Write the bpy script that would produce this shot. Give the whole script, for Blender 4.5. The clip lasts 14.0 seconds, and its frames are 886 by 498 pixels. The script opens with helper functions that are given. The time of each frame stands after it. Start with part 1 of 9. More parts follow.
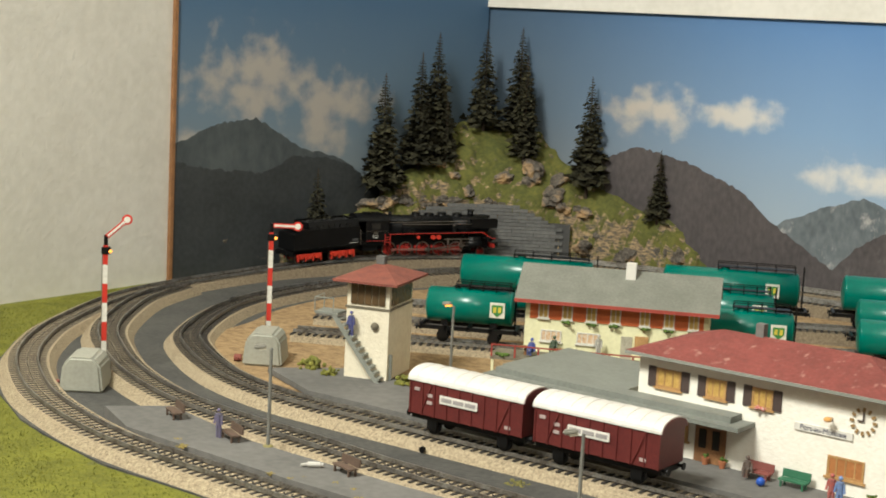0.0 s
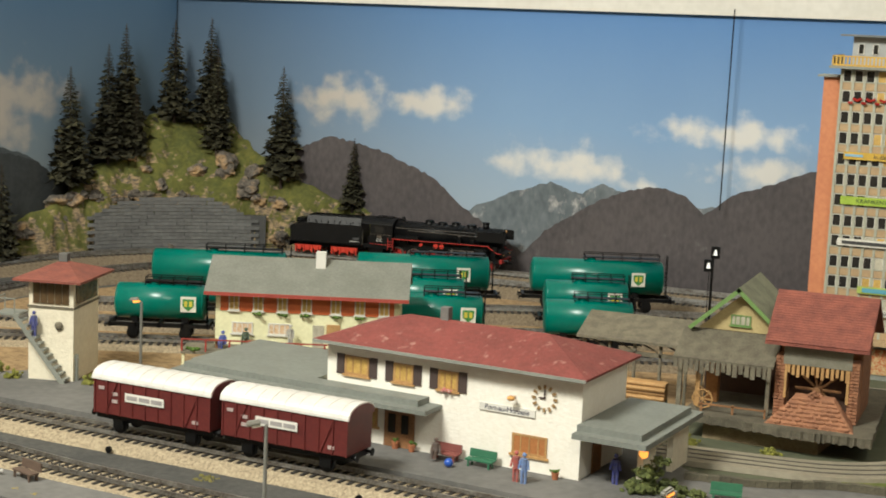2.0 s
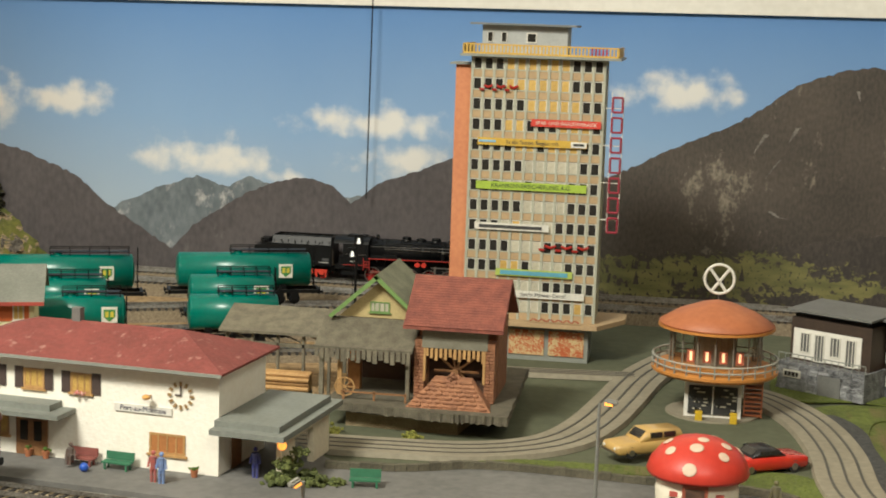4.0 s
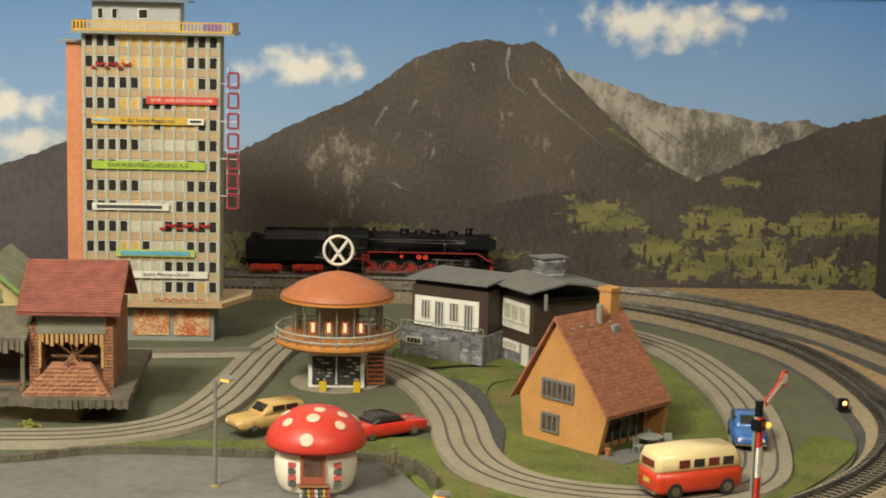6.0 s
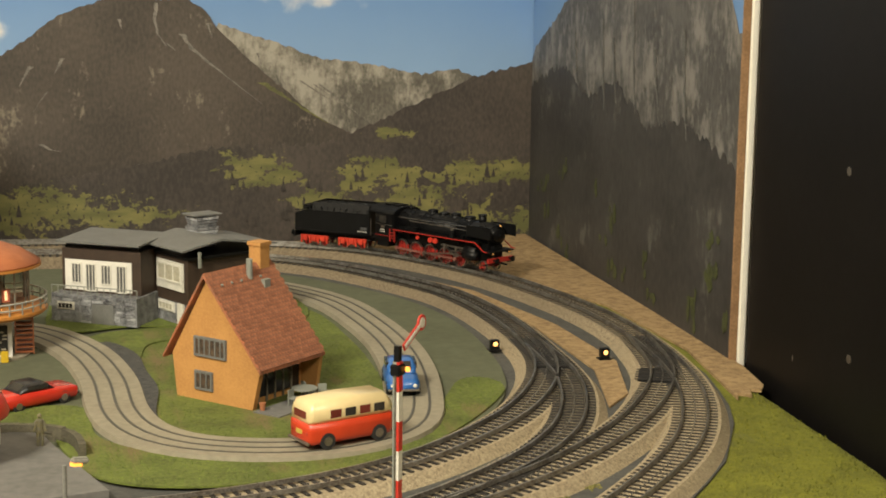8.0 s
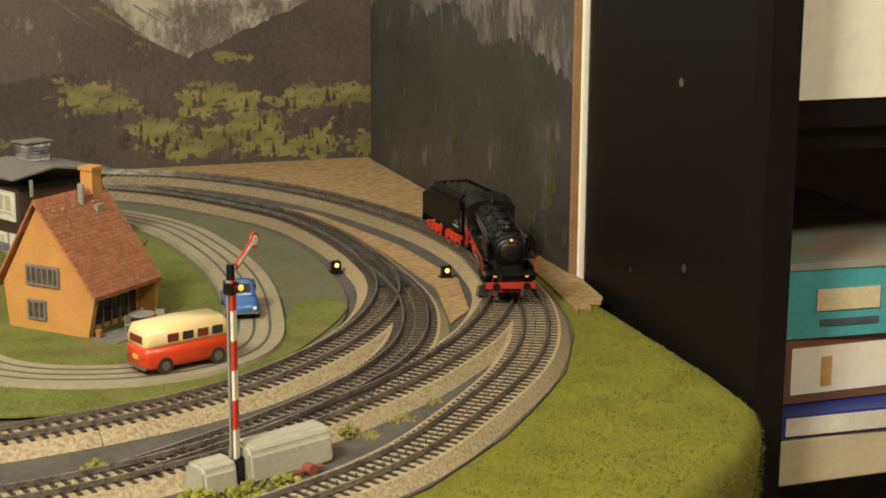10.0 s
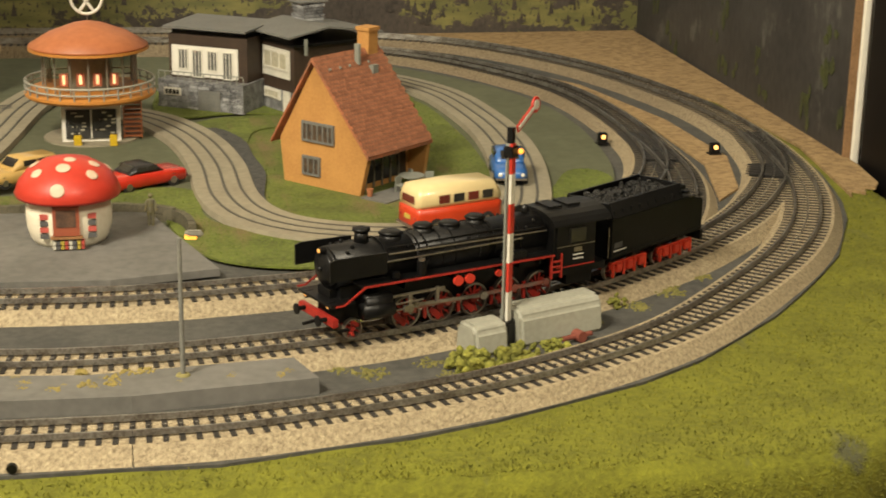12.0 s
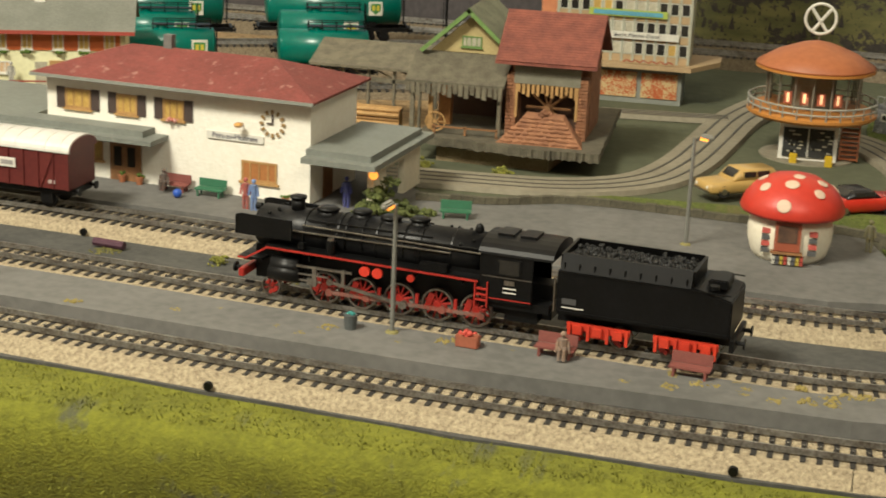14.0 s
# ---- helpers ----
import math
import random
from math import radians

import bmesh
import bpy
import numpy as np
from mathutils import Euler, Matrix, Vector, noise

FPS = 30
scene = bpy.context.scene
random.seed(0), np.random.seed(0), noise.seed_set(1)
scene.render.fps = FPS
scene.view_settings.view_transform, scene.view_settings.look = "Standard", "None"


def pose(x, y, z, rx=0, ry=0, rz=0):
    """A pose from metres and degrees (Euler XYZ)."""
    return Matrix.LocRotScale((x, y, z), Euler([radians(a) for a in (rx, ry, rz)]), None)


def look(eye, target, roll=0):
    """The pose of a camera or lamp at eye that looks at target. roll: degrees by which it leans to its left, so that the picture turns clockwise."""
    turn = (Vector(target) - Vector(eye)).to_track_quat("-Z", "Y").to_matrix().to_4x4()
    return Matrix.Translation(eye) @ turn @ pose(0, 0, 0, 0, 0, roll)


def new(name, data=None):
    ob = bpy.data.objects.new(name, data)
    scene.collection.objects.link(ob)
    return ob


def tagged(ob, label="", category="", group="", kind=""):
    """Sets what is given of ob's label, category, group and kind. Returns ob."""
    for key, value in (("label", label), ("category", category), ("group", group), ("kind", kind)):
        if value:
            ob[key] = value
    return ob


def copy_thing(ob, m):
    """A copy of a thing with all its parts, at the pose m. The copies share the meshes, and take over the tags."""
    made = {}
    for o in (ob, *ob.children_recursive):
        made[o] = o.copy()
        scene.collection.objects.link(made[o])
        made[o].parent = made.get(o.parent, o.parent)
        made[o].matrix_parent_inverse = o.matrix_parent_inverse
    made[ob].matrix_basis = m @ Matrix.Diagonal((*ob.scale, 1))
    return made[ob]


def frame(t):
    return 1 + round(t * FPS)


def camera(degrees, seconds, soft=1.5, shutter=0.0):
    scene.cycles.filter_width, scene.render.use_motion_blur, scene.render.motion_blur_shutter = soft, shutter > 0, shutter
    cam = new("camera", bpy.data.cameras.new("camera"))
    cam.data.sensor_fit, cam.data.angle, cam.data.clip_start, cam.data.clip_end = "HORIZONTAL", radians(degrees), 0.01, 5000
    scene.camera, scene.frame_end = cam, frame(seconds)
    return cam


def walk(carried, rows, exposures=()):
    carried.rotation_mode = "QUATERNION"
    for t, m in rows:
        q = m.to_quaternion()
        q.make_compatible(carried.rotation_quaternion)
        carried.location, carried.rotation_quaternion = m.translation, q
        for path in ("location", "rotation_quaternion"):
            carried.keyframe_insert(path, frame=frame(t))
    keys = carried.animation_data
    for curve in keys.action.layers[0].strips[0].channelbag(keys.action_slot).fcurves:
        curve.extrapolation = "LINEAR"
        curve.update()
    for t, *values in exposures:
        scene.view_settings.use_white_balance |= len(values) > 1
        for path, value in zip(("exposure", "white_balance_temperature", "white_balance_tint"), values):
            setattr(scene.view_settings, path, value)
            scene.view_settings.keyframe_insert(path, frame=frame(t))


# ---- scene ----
cam = camera(30.7, 14.0, soft=1.8, shutter=0.15)
PATH = [
    (0, (0.674, -0.028, 0.304), (-0.353, 1.663, 0.006), 2.9),
    (0.5, (0.677, -0.025, 0.304), (-0.282, 1.705, 0.006), 2.9),
    (1, (0.68, -0.021, 0.304), (-0.2, 1.75, 0.008), 2.8),
    (1.5, (0.685, -0.018, 0.304), (-0.112, 1.792, 0.009), 2.7),
    (2, (0.69, -0.015, 0.303), (-0.02, 1.832, 0.011), 2.5),
    (2.2, (0.692, -0.014, 0.305), (0.019, 1.847, 0.011), 2.5),
    (4.3, (0.718, -0.001, 0.303), (0.46, 1.961, 0.018), 1.9),
    (4.5, (0.72, -0.001, 0.303), (0.507, 1.967, 0.018), 1.9),
    (5, (0.726, 0.0, 0.302), (0.624, 1.977, 0.014), 1.7),
    (5.5, (0.732, 0.001, 0.302), (0.728, 1.979, 0.006), 1.5),
    (6, (0.739, 0.0, 0.302), (0.846, 1.974, 0.0), 1.4),
    (6.5, (0.745, 0.0, 0.303), (0.97, 1.964, -0.006), 1.2),
    (7, (0.751, 0.001, 0.302), (1.079, 1.948, -0.017), 1.0),
    (7.5, (0.757, 0.0, 0.301), (1.173, 1.928, -0.032), 0.8),
    (8, (0.762, 0.0, 0.3), (1.257, 1.906, -0.048), 0.7),
    (8.5, (0.767, 0.0, 0.299), (1.324, 1.886, -0.064), 0.6),
    (8.7, (0.768, 0.0, 0.299), (1.35, 1.878, -0.071), 0.5),
    (10.8, (0.774, 0.004, 0.287), (1.442, 1.822, -0.211), 0.6),
    (11, (0.773, 0.004, 0.288), (1.396, 1.832, -0.232), 0.5),
    (11.5, (0.765, 0.007, 0.285), (1.277, 1.859, -0.27), 0.7),
    (12, (0.755, 0.009, 0.285), (1.127, 1.886, -0.296), 1.0),
    (12.5, (0.743, 0.01, 0.284), (0.938, 1.911, -0.309), 1.3),
    (13, (0.729, 0.008, 0.284), (0.717, 1.919, -0.308), 1.8),
    (13.3, (0.72, 0.008, 0.287), (0.591, 1.913, -0.309), 2.2),
    (13.5, (0.718, 0.007, 0.284), (0.503, 1.907, -0.305), 2.2),
    (14, (0.709, 0.003, 0.285), (0.308, 1.874, -0.297), 2.4),
]
walk(cam, [(t, look(e, g, r)) for t, e, g, r in PATH],
     exposures=[(0.0, -0.22, 5720, 9), (2.0, -0.27, 5720, 9), (5.0, -0.16, 6050, 9), (7.5, -0.02, 6350, 10), (11.0, 0.03, 6850, 10), (12.5, -0.10, 6700, 10), (14.0, -0.30, 6200, 8)])

# ---- world and light ----
world = bpy.data.worlds.new("room_light")
scene.world = world
world.use_nodes = True
world.node_tree.nodes["Background"].inputs[0].default_value = (1.0, 0.92, 0.76, 1)
world.node_tree.nodes["Background"].inputs[1].default_value = 0.22


def area(name, eye, target, sx, sy, watts, color):
    d = bpy.data.lights.new(name, "AREA")
    d.shape, d.size, d.size_y, d.energy, d.color = "RECTANGLE", sx, sy, watts, color
    ob = new(name, d)
    ob.matrix_world = look(eye, target)
    return ob


area("ceiling_lamp", (-0.05, -0.08, 1.30), (0.45, 1.25, 0.0), 0.45, 0.25, 47, (1.0, 0.91, 0.72))
# Unseen fill light, added to brighten the bookcase and the right side.
area("ceiling_lamp_side", (1.15, -0.40, 1.20), (1.0, 1.0, 0.0), 0.4, 0.25, 12, (1.0, 0.90, 0.68))

# ---- materials ----
MATS = {}


def mat(name, c, c2=None, rough=0.7, metal=0.0, scale=60.0, bump=0.0, bscale=None, emit=0.0, island=0.0, fine=0.5, coat=0.0, lo=0.38, hi=0.62, spec=0.5):
    """Two colours mixed by a coarse and a fine noise, with fine relief."""
    if name in MATS:
        return MATS[name]
    m = bpy.data.materials.new(name)
    m.use_nodes = True
    nt = m.node_tree
    N, L = nt.nodes, nt.links
    b = N["Principled BSDF"]
    b.inputs["Roughness"].default_value = rough
    b.inputs["Metallic"].default_value = metal
    b.inputs["Coat Weight"].default_value = coat
    b.inputs["Specular IOR Level"].default_value = spec
    c2 = c2 or tuple(v * 0.78 for v in c)
    tc = N.new("ShaderNodeTexCoord")
    n1 = N.new("ShaderNodeTexNoise")
    n1.inputs["Scale"].default_value = scale
    n1.inputs["Detail"].default_value = 6
    n2 = N.new("ShaderNodeTexNoise")
    n2.inputs["Scale"].default_value = scale * 9
    n2.inputs["Detail"].default_value = 3
    L.new(tc.outputs["Object"], n1.inputs["Vector"])
    L.new(tc.outputs["Object"], n2.inputs["Vector"])
    mx = N.new("ShaderNodeMix")
    mx.inputs[0].default_value = fine
    L.new(n1.outputs["Fac"], mx.inputs[2])
    L.new(n2.outputs["Fac"], mx.inputs[3])
    ramp = N.new("ShaderNodeMapRange")
    ramp.inputs[1].default_value, ramp.inputs[2].default_value = lo, hi
    L.new(mx.outputs[0], ramp.inputs[0])
    col = N.new("ShaderNodeMix")
    col.data_type = "RGBA"
    col.inputs[6].default_value, col.inputs[7].default_value = (*c2, 1), (*c, 1)
    L.new(ramp.outputs[0], col.inputs[0])
    out = col.outputs[2]
    if island:
        g = N.new("ShaderNodeNewGeometry")
        o = N.new("ShaderNodeObjectInfo")
        ad = N.new("ShaderNodeMath")
        ad.operation = "ADD"
        L.new(g.outputs["Random Per Island"], ad.inputs[0])
        L.new(o.outputs["Random"], ad.inputs[1])
        mr = N.new("ShaderNodeMapRange")
        mr.inputs[2].default_value = 2.0
        mr.inputs[3].default_value, mr.inputs[4].default_value = 1 - island, 1 + island
        L.new(ad.outputs[0], mr.inputs[0])
        hs = N.new("ShaderNodeHueSaturation")
        L.new(mr.outputs[0], hs.inputs["Value"])
        L.new(out, hs.inputs["Color"])
        out = hs.outputs[0]
    L.new(out, b.inputs["Base Color"])
    if emit:
        b.inputs["Emission Color"].default_value = (*c, 1)
        b.inputs["Emission Strength"].default_value = emit
    if bump:
        n3 = N.new("ShaderNodeTexNoise")
        n3.inputs["Scale"].default_value = bscale or scale * 6
        n3.inputs["Detail"].default_value = 4
        L.new(tc.outputs["Object"], n3.inputs["Vector"])
        bp = N.new("ShaderNodeBump")
        bp.inputs["Strength"].default_value = bump
        bp.inputs["Distance"].default_value = 0.001
        L.new(n3.outputs["Fac"], bp.inputs["Height"])
        L.new(bp.outputs[0], b.inputs["Normal"])
    MATS[name] = m
    return m


def grade(name, stops, z0, z1, clouds, rough=0.6, corner_shade=None, white=(0.72, 0.70, 0.66)):
    """A printed sky: a colour ramp up the wall with soft clouds (x, z, width, height). Shade can be multiplied into the
    colour towards one end.
    """
    m = bpy.data.materials.new(name)
    m.use_nodes = True
    N, L = m.node_tree.nodes, m.node_tree.links
    b = N["Principled BSDF"]
    b.inputs["Roughness"].default_value = rough
    tc, sx = N.new("ShaderNodeTexCoord"), N.new("ShaderNodeSeparateXYZ")
    L.new(tc.outputs["Object"], sx.inputs[0])
    mr = N.new("ShaderNodeMapRange")
    mr.inputs[1].default_value, mr.inputs[2].default_value = z0, z1
    L.new(sx.outputs[2], mr.inputs[0])
    r = N.new("ShaderNodeValToRGB")
    while len(r.color_ramp.elements) < len(stops):
        r.color_ramp.elements.new(0.5)
    for e, (p, c) in zip(r.color_ramp.elements, stops):
        e.position, e.color = p, (*c, 1)
    n = N.new("ShaderNodeTexNoise")
    n.inputs["Scale"].default_value, n.inputs["Detail"].default_value = 6, 5
    st = N.new("ShaderNodeMapping")
    st.inputs["Scale"].default_value = (1, 1, 0.25)
    L.new(tc.outputs["Object"], st.inputs[0])
    L.new(st.outputs[0], n.inputs["Vector"])
    ad = N.new("ShaderNodeMath")
    ad.operation = "MULTIPLY_ADD"
    ad.inputs[1].default_value, ad.inputs[2].default_value = 0.16, -0.08
    L.new(n.outputs["Fac"], ad.inputs[0])
    a2 = N.new("ShaderNodeMath")
    L.new(ad.outputs[0], a2.inputs[0])
    L.new(mr.outputs[0], a2.inputs[1])
    L.new(a2.outputs[0], r.inputs[0])
    warp = N.new("ShaderNodeTexNoise")
    warp.inputs["Scale"].default_value, warp.inputs["Detail"].default_value = 34, 7
    L.new(tc.outputs["Object"], warp.inputs["Vector"])
    last = None
    for x, z, w, h in clouds:
        mp = N.new("ShaderNodeMapping")
        mp.inputs["Location"].default_value = (-x * 1.5 / w, 0, -z * 1.5 / h)
        mp.inputs["Scale"].default_value = (1.5 / w, 0, 1.5 / h)
        L.new(tc.outputs["Object"], mp.inputs[0])
        ln = N.new("ShaderNodeVectorMath")
        ln.operation = "LENGTH"
        L.new(mp.outputs[0], ln.inputs[0])
        if last is None:
            last = ln.outputs["Value"]
        else:
            mn = N.new("ShaderNodeMath")
            mn.operation = "MINIMUM"
            L.new(last, mn.inputs[0])
            L.new(ln.outputs["Value"], mn.inputs[1])
            last = mn.outputs[0]
    out = r.outputs[0]
    if last is not None:
        ds = N.new("ShaderNodeMath")
        ds.operation = "MULTIPLY_ADD"
        ds.inputs[1].default_value = 3.4
        L.new(warp.outputs["Fac"], ds.inputs[0])
        L.new(last, ds.inputs[2])
        mk = N.new("ShaderNodeMapRange")
        mk.interpolation_type = "SMOOTHSTEP"
        mk.inputs[1].default_value, mk.inputs[2].default_value = 3.0, 1.75
        mk.inputs[3].default_value, mk.inputs[4].default_value = 0.0, 0.92
        L.new(ds.outputs[0], mk.inputs[0])
        cm = N.new("ShaderNodeMix")
        cm.data_type = "RGBA"
        cm.inputs[7].default_value = (*white, 1)
        L.new(mk.outputs[0], cm.inputs[0])
        L.new(out, cm.inputs[6])
        out = cm.outputs[2]
    if corner_shade:
        x0, x1, tone = corner_shade
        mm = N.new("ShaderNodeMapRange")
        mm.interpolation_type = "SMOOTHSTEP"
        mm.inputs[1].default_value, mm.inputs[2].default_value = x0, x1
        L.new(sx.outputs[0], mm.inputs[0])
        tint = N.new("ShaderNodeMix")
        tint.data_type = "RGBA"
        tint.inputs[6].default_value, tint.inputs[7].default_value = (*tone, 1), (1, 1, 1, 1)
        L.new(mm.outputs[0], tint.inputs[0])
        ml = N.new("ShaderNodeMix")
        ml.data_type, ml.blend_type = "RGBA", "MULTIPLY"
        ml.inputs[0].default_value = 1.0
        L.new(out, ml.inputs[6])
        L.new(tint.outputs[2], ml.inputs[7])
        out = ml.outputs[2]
    L.new(out, b.inputs["Base Color"])
    return m


ASPHALT = mat("grey_ground", (0.085, 0.083, 0.075), (0.05, 0.05, 0.047), 0.9, scale=25, bump=0.4, bscale=700)
PLATFORM = mat("platform_grey", (0.165, 0.16, 0.15), (0.115, 0.113, 0.105), 0.8, scale=18, bump=0.15)
CORK = mat("cork_sheet", (0.40, 0.275, 0.135), (0.19, 0.12, 0.055), 0.9, scale=150, bump=1.0, bscale=380, lo=0.36, hi=0.62, fine=0.4)
FELT = mat("green_felt", (0.105, 0.112, 0.066), (0.080, 0.087, 0.050), 0.95, scale=14, bump=0.2)
ROAD = mat("road_grey", (0.29, 0.26, 0.19), (0.225, 0.20, 0.145), 0.75, scale=22, bump=0.1)
SLOT = mat("slot_dark", (0.085, 0.08, 0.066), rough=0.6)
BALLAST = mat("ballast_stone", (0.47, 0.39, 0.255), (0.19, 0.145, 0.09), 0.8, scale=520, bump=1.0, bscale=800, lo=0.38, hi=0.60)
# Ballast colour dulls towards the back, standing in for weaker light there.
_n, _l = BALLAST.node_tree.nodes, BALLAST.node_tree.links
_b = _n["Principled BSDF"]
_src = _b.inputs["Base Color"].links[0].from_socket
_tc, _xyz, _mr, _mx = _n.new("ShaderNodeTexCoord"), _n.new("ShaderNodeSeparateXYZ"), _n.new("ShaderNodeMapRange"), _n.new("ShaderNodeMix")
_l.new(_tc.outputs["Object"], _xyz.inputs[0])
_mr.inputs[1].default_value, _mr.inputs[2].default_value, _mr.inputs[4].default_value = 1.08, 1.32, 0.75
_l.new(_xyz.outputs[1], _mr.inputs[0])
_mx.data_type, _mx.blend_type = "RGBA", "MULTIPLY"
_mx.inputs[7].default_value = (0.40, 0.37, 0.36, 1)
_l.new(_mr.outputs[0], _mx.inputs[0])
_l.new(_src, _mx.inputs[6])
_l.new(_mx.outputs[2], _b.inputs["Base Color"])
SLEEPER = mat("sleeper_dark", (0.030, 0.026, 0.023), (0.016, 0.014, 0.012), 0.7, scale=200, island=0.25)
RAIL = mat("rail_metal", (0.40, 0.39, 0.36), (0.15, 0.13, 0.11), 0.34, 0.8, scale=80)
BLACK = mat("black_paint", (0.006, 0.006, 0.0065), (0.0025, 0.0025, 0.0025), 0.42, scale=60, spec=0.28)
BLACKB = mat("black_boiler", (0.010, 0.010, 0.0105), (0.004, 0.004, 0.0045), 0.42, scale=60, spec=0.32, bump=0.15, bscale=500)
RED = mat("loco_red", (0.40, 0.028, 0.018), (0.28, 0.018, 0.013), 0.45, scale=120)
STEEL = mat("bright_steel", (0.44, 0.41, 0.37), (0.24, 0.21, 0.18), 0.32, 0.9, scale=150)
COAL = mat("coal", (0.02, 0.02, 0.02), (0.006, 0.006, 0.006), 0.35, scale=300, bump=1.0)
WHITE = mat("white_paint", (0.74, 0.72, 0.66), (0.66, 0.64, 0.58), 0.6, scale=15)
CREAM = mat("cream_render", (0.80, 0.74, 0.58), (0.70, 0.64, 0.49), 0.8, scale=30, bump=0.5, bscale=500)
LAMPON = mat("lamp_lit", (1.0, 0.36, 0.05), emit=1.8)
LOCOLAMP = mat("headlamp_dim", (0.9, 0.45, 0.12), emit=0.35)
LAMPWHITE = mat("lantern_lit", (1.0, 0.50, 0.14), emit=2.4)
GREY = mat("grey_plastic", (0.26, 0.27, 0.24), (0.22, 0.23, 0.20), 0.45, scale=30)
POLE = mat("lamp_pole_grey", (0.20, 0.20, 0.18), rough=0.5)
WOOD = mat("brown_wood", (0.30, 0.15, 0.06), (0.18, 0.085, 0.035), 0.7, scale=90, bump=0.3, island=0.2)
WOODL = mat("light_wood", (0.48, 0.29, 0.11), (0.34, 0.19, 0.07), 0.7, scale=90, bump=0.3, island=0.2)
WOODD = mat("weathered_wood", (0.185, 0.165, 0.115), (0.10, 0.088, 0.062), 0.85, scale=120, bump=0.5, island=0.25)
GLASSD = mat("dark_pane", (0.03, 0.028, 0.025), rough=0.12)
BUSH = mat("bush_foam", (0.27, 0.26, 0.045), (0.12, 0.13, 0.025), 0.95, scale=150, bump=1.0, island=0.3)



def crag(name, dark, pale, stretch, cut, broad=5.0, fade=0.12, rough=0.6, under=0.55, bump=0.0):
    """Printed rock: pale crags, drawn out along the slope, that gather in broad patches on a dark ground."""
    m = mat(name, dark, tuple(v * under for v in dark), rough, scale=34, bump=bump, bscale=700)
    N, L = m.node_tree.nodes, m.node_tree.links
    b = N["Principled BSDF"]
    src = b.inputs["Base Color"].links[0].from_socket
    tc, mp = N.new("ShaderNodeTexCoord"), N.new("ShaderNodeMapping")
    mp.inputs["Rotation"].default_value = (0, stretch[1], 0)
    mp.inputs["Scale"].default_value = (stretch[0], 1, stretch[0] * stretch[2])
    L.new(tc.outputs["Object"], mp.inputs[0])
    a, c = N.new("ShaderNodeTexNoise"), N.new("ShaderNodeTexNoise")
    a.inputs["Scale"].default_value, a.inputs["Detail"].default_value, a.inputs["Roughness"].default_value = 1, 8, 0.7
    c.inputs["Scale"].default_value, c.inputs["Detail"].default_value = broad, 3
    L.new(mp.outputs[0], a.inputs["Vector"])
    L.new(tc.outputs["Object"], c.inputs["Vector"])
    sm = N.new("ShaderNodeMath")
    L.new(a.outputs["Fac"], sm.inputs[0])
    L.new(c.outputs["Fac"], sm.inputs[1])
    mr = N.new("ShaderNodeMapRange")
    mr.inputs[1].default_value, mr.inputs[2].default_value = cut, cut + fade
    L.new(sm.outputs[0], mr.inputs[0])
    mx = N.new("ShaderNodeMix")
    mx.data_type = "RGBA"
    mx.inputs[7].default_value = (*pale, 1)
    L.new(mr.outputs[0], mx.inputs[0])
    L.new(src, mx.inputs[6])
    L.new(mx.outputs[2], b.inputs["Base Color"])
    return m


LAWN = crag("lawn_flock", (0.145, 0.178, 0.032), (0.17, 0.12, 0.055), (45, 0, 1.0), 1.06, 14.0, 0.25, 0.95, 0.5, 1.0)
GRASS = crag("grass_flock", (0.182, 0.188, 0.015), (0.085, 0.088, 0.045), (30, 0, 1.0), 1.17, 9.0, 0.10, 0.95, 0.62, 1.0)


# ---- mesh helpers ----
def thing(name, m, label, category, group="", kind=""):
    ob = new(name)
    ob.empty_display_size = 0.01
    ob.matrix_basis = m
    return tagged(ob, label, category, group, kind)


def finish(name, bm, material, smooth=False):
    me = bpy.data.meshes.new(name)
    bmesh.ops.recalc_face_normals(bm, faces=bm.faces)
    if smooth:
        for f in bm.faces:
            f.smooth = True
    bm.to_mesh(me)
    bm.free()
    me.materials.append(material)
    return me


def part(name, bm, material, parent, label="", smooth=False, m=None):
    ob = new(name, finish(name, bm, material, smooth))
    ob.parent = parent
    if m is not None:
        ob.matrix_basis = m
    return tagged(ob, label)


def solo(name, bm, material, label, category="", kind="", smooth=False, group="", m=None):
    ob = new(name, finish(name, bm, material, smooth))
    if m is not None:
        ob.matrix_basis = m
    return tagged(ob, label, category, group, kind)


def B():
    return bmesh.new()


def box(bm, x0, x1, y0, y1, z0, z1, m=None, bevel=0.0):
    r = bmesh.ops.create_cube(bm, size=1, matrix=Matrix.LocRotScale(((x0 + x1) / 2, (y0 + y1) / 2, (z0 + z1) / 2), None, (abs(x1 - x0), abs(y1 - y0), abs(z1 - z0))))
    vs = r["verts"]
    if bevel:
        es = list({e for v in vs for e in v.link_edges})
        rr = bmesh.ops.bevel(bm, geom=es, offset=bevel, segments=2, affect="EDGES")
        vs = rr["verts"]
    if m is not None:
        bmesh.ops.transform(bm, matrix=m, verts=vs)
    return bm


def tube(bm, p, q, r0, r1=None, seg=10, caps=True):
    p, q = Vector(p), Vector(q)
    d = q - p
    m = Matrix.Translation((p + q) / 2) @ d.to_track_quat("Z", "Y").to_matrix().to_4x4()
    bmesh.ops.create_cone(bm, cap_ends=caps, segments=seg, radius1=r0, radius2=r0 if r1 is None else r1, depth=d.length, matrix=m)
    return bm


def ball(bm, c, r, sx=1, sy=1, sz=1, seg=10):
    bmesh.ops.create_uvsphere(bm, u_segments=seg, v_segments=max(6, seg // 2 + 1), radius=r, matrix=Matrix.LocRotScale(c, None, (sx, sy, sz)))
    return bm


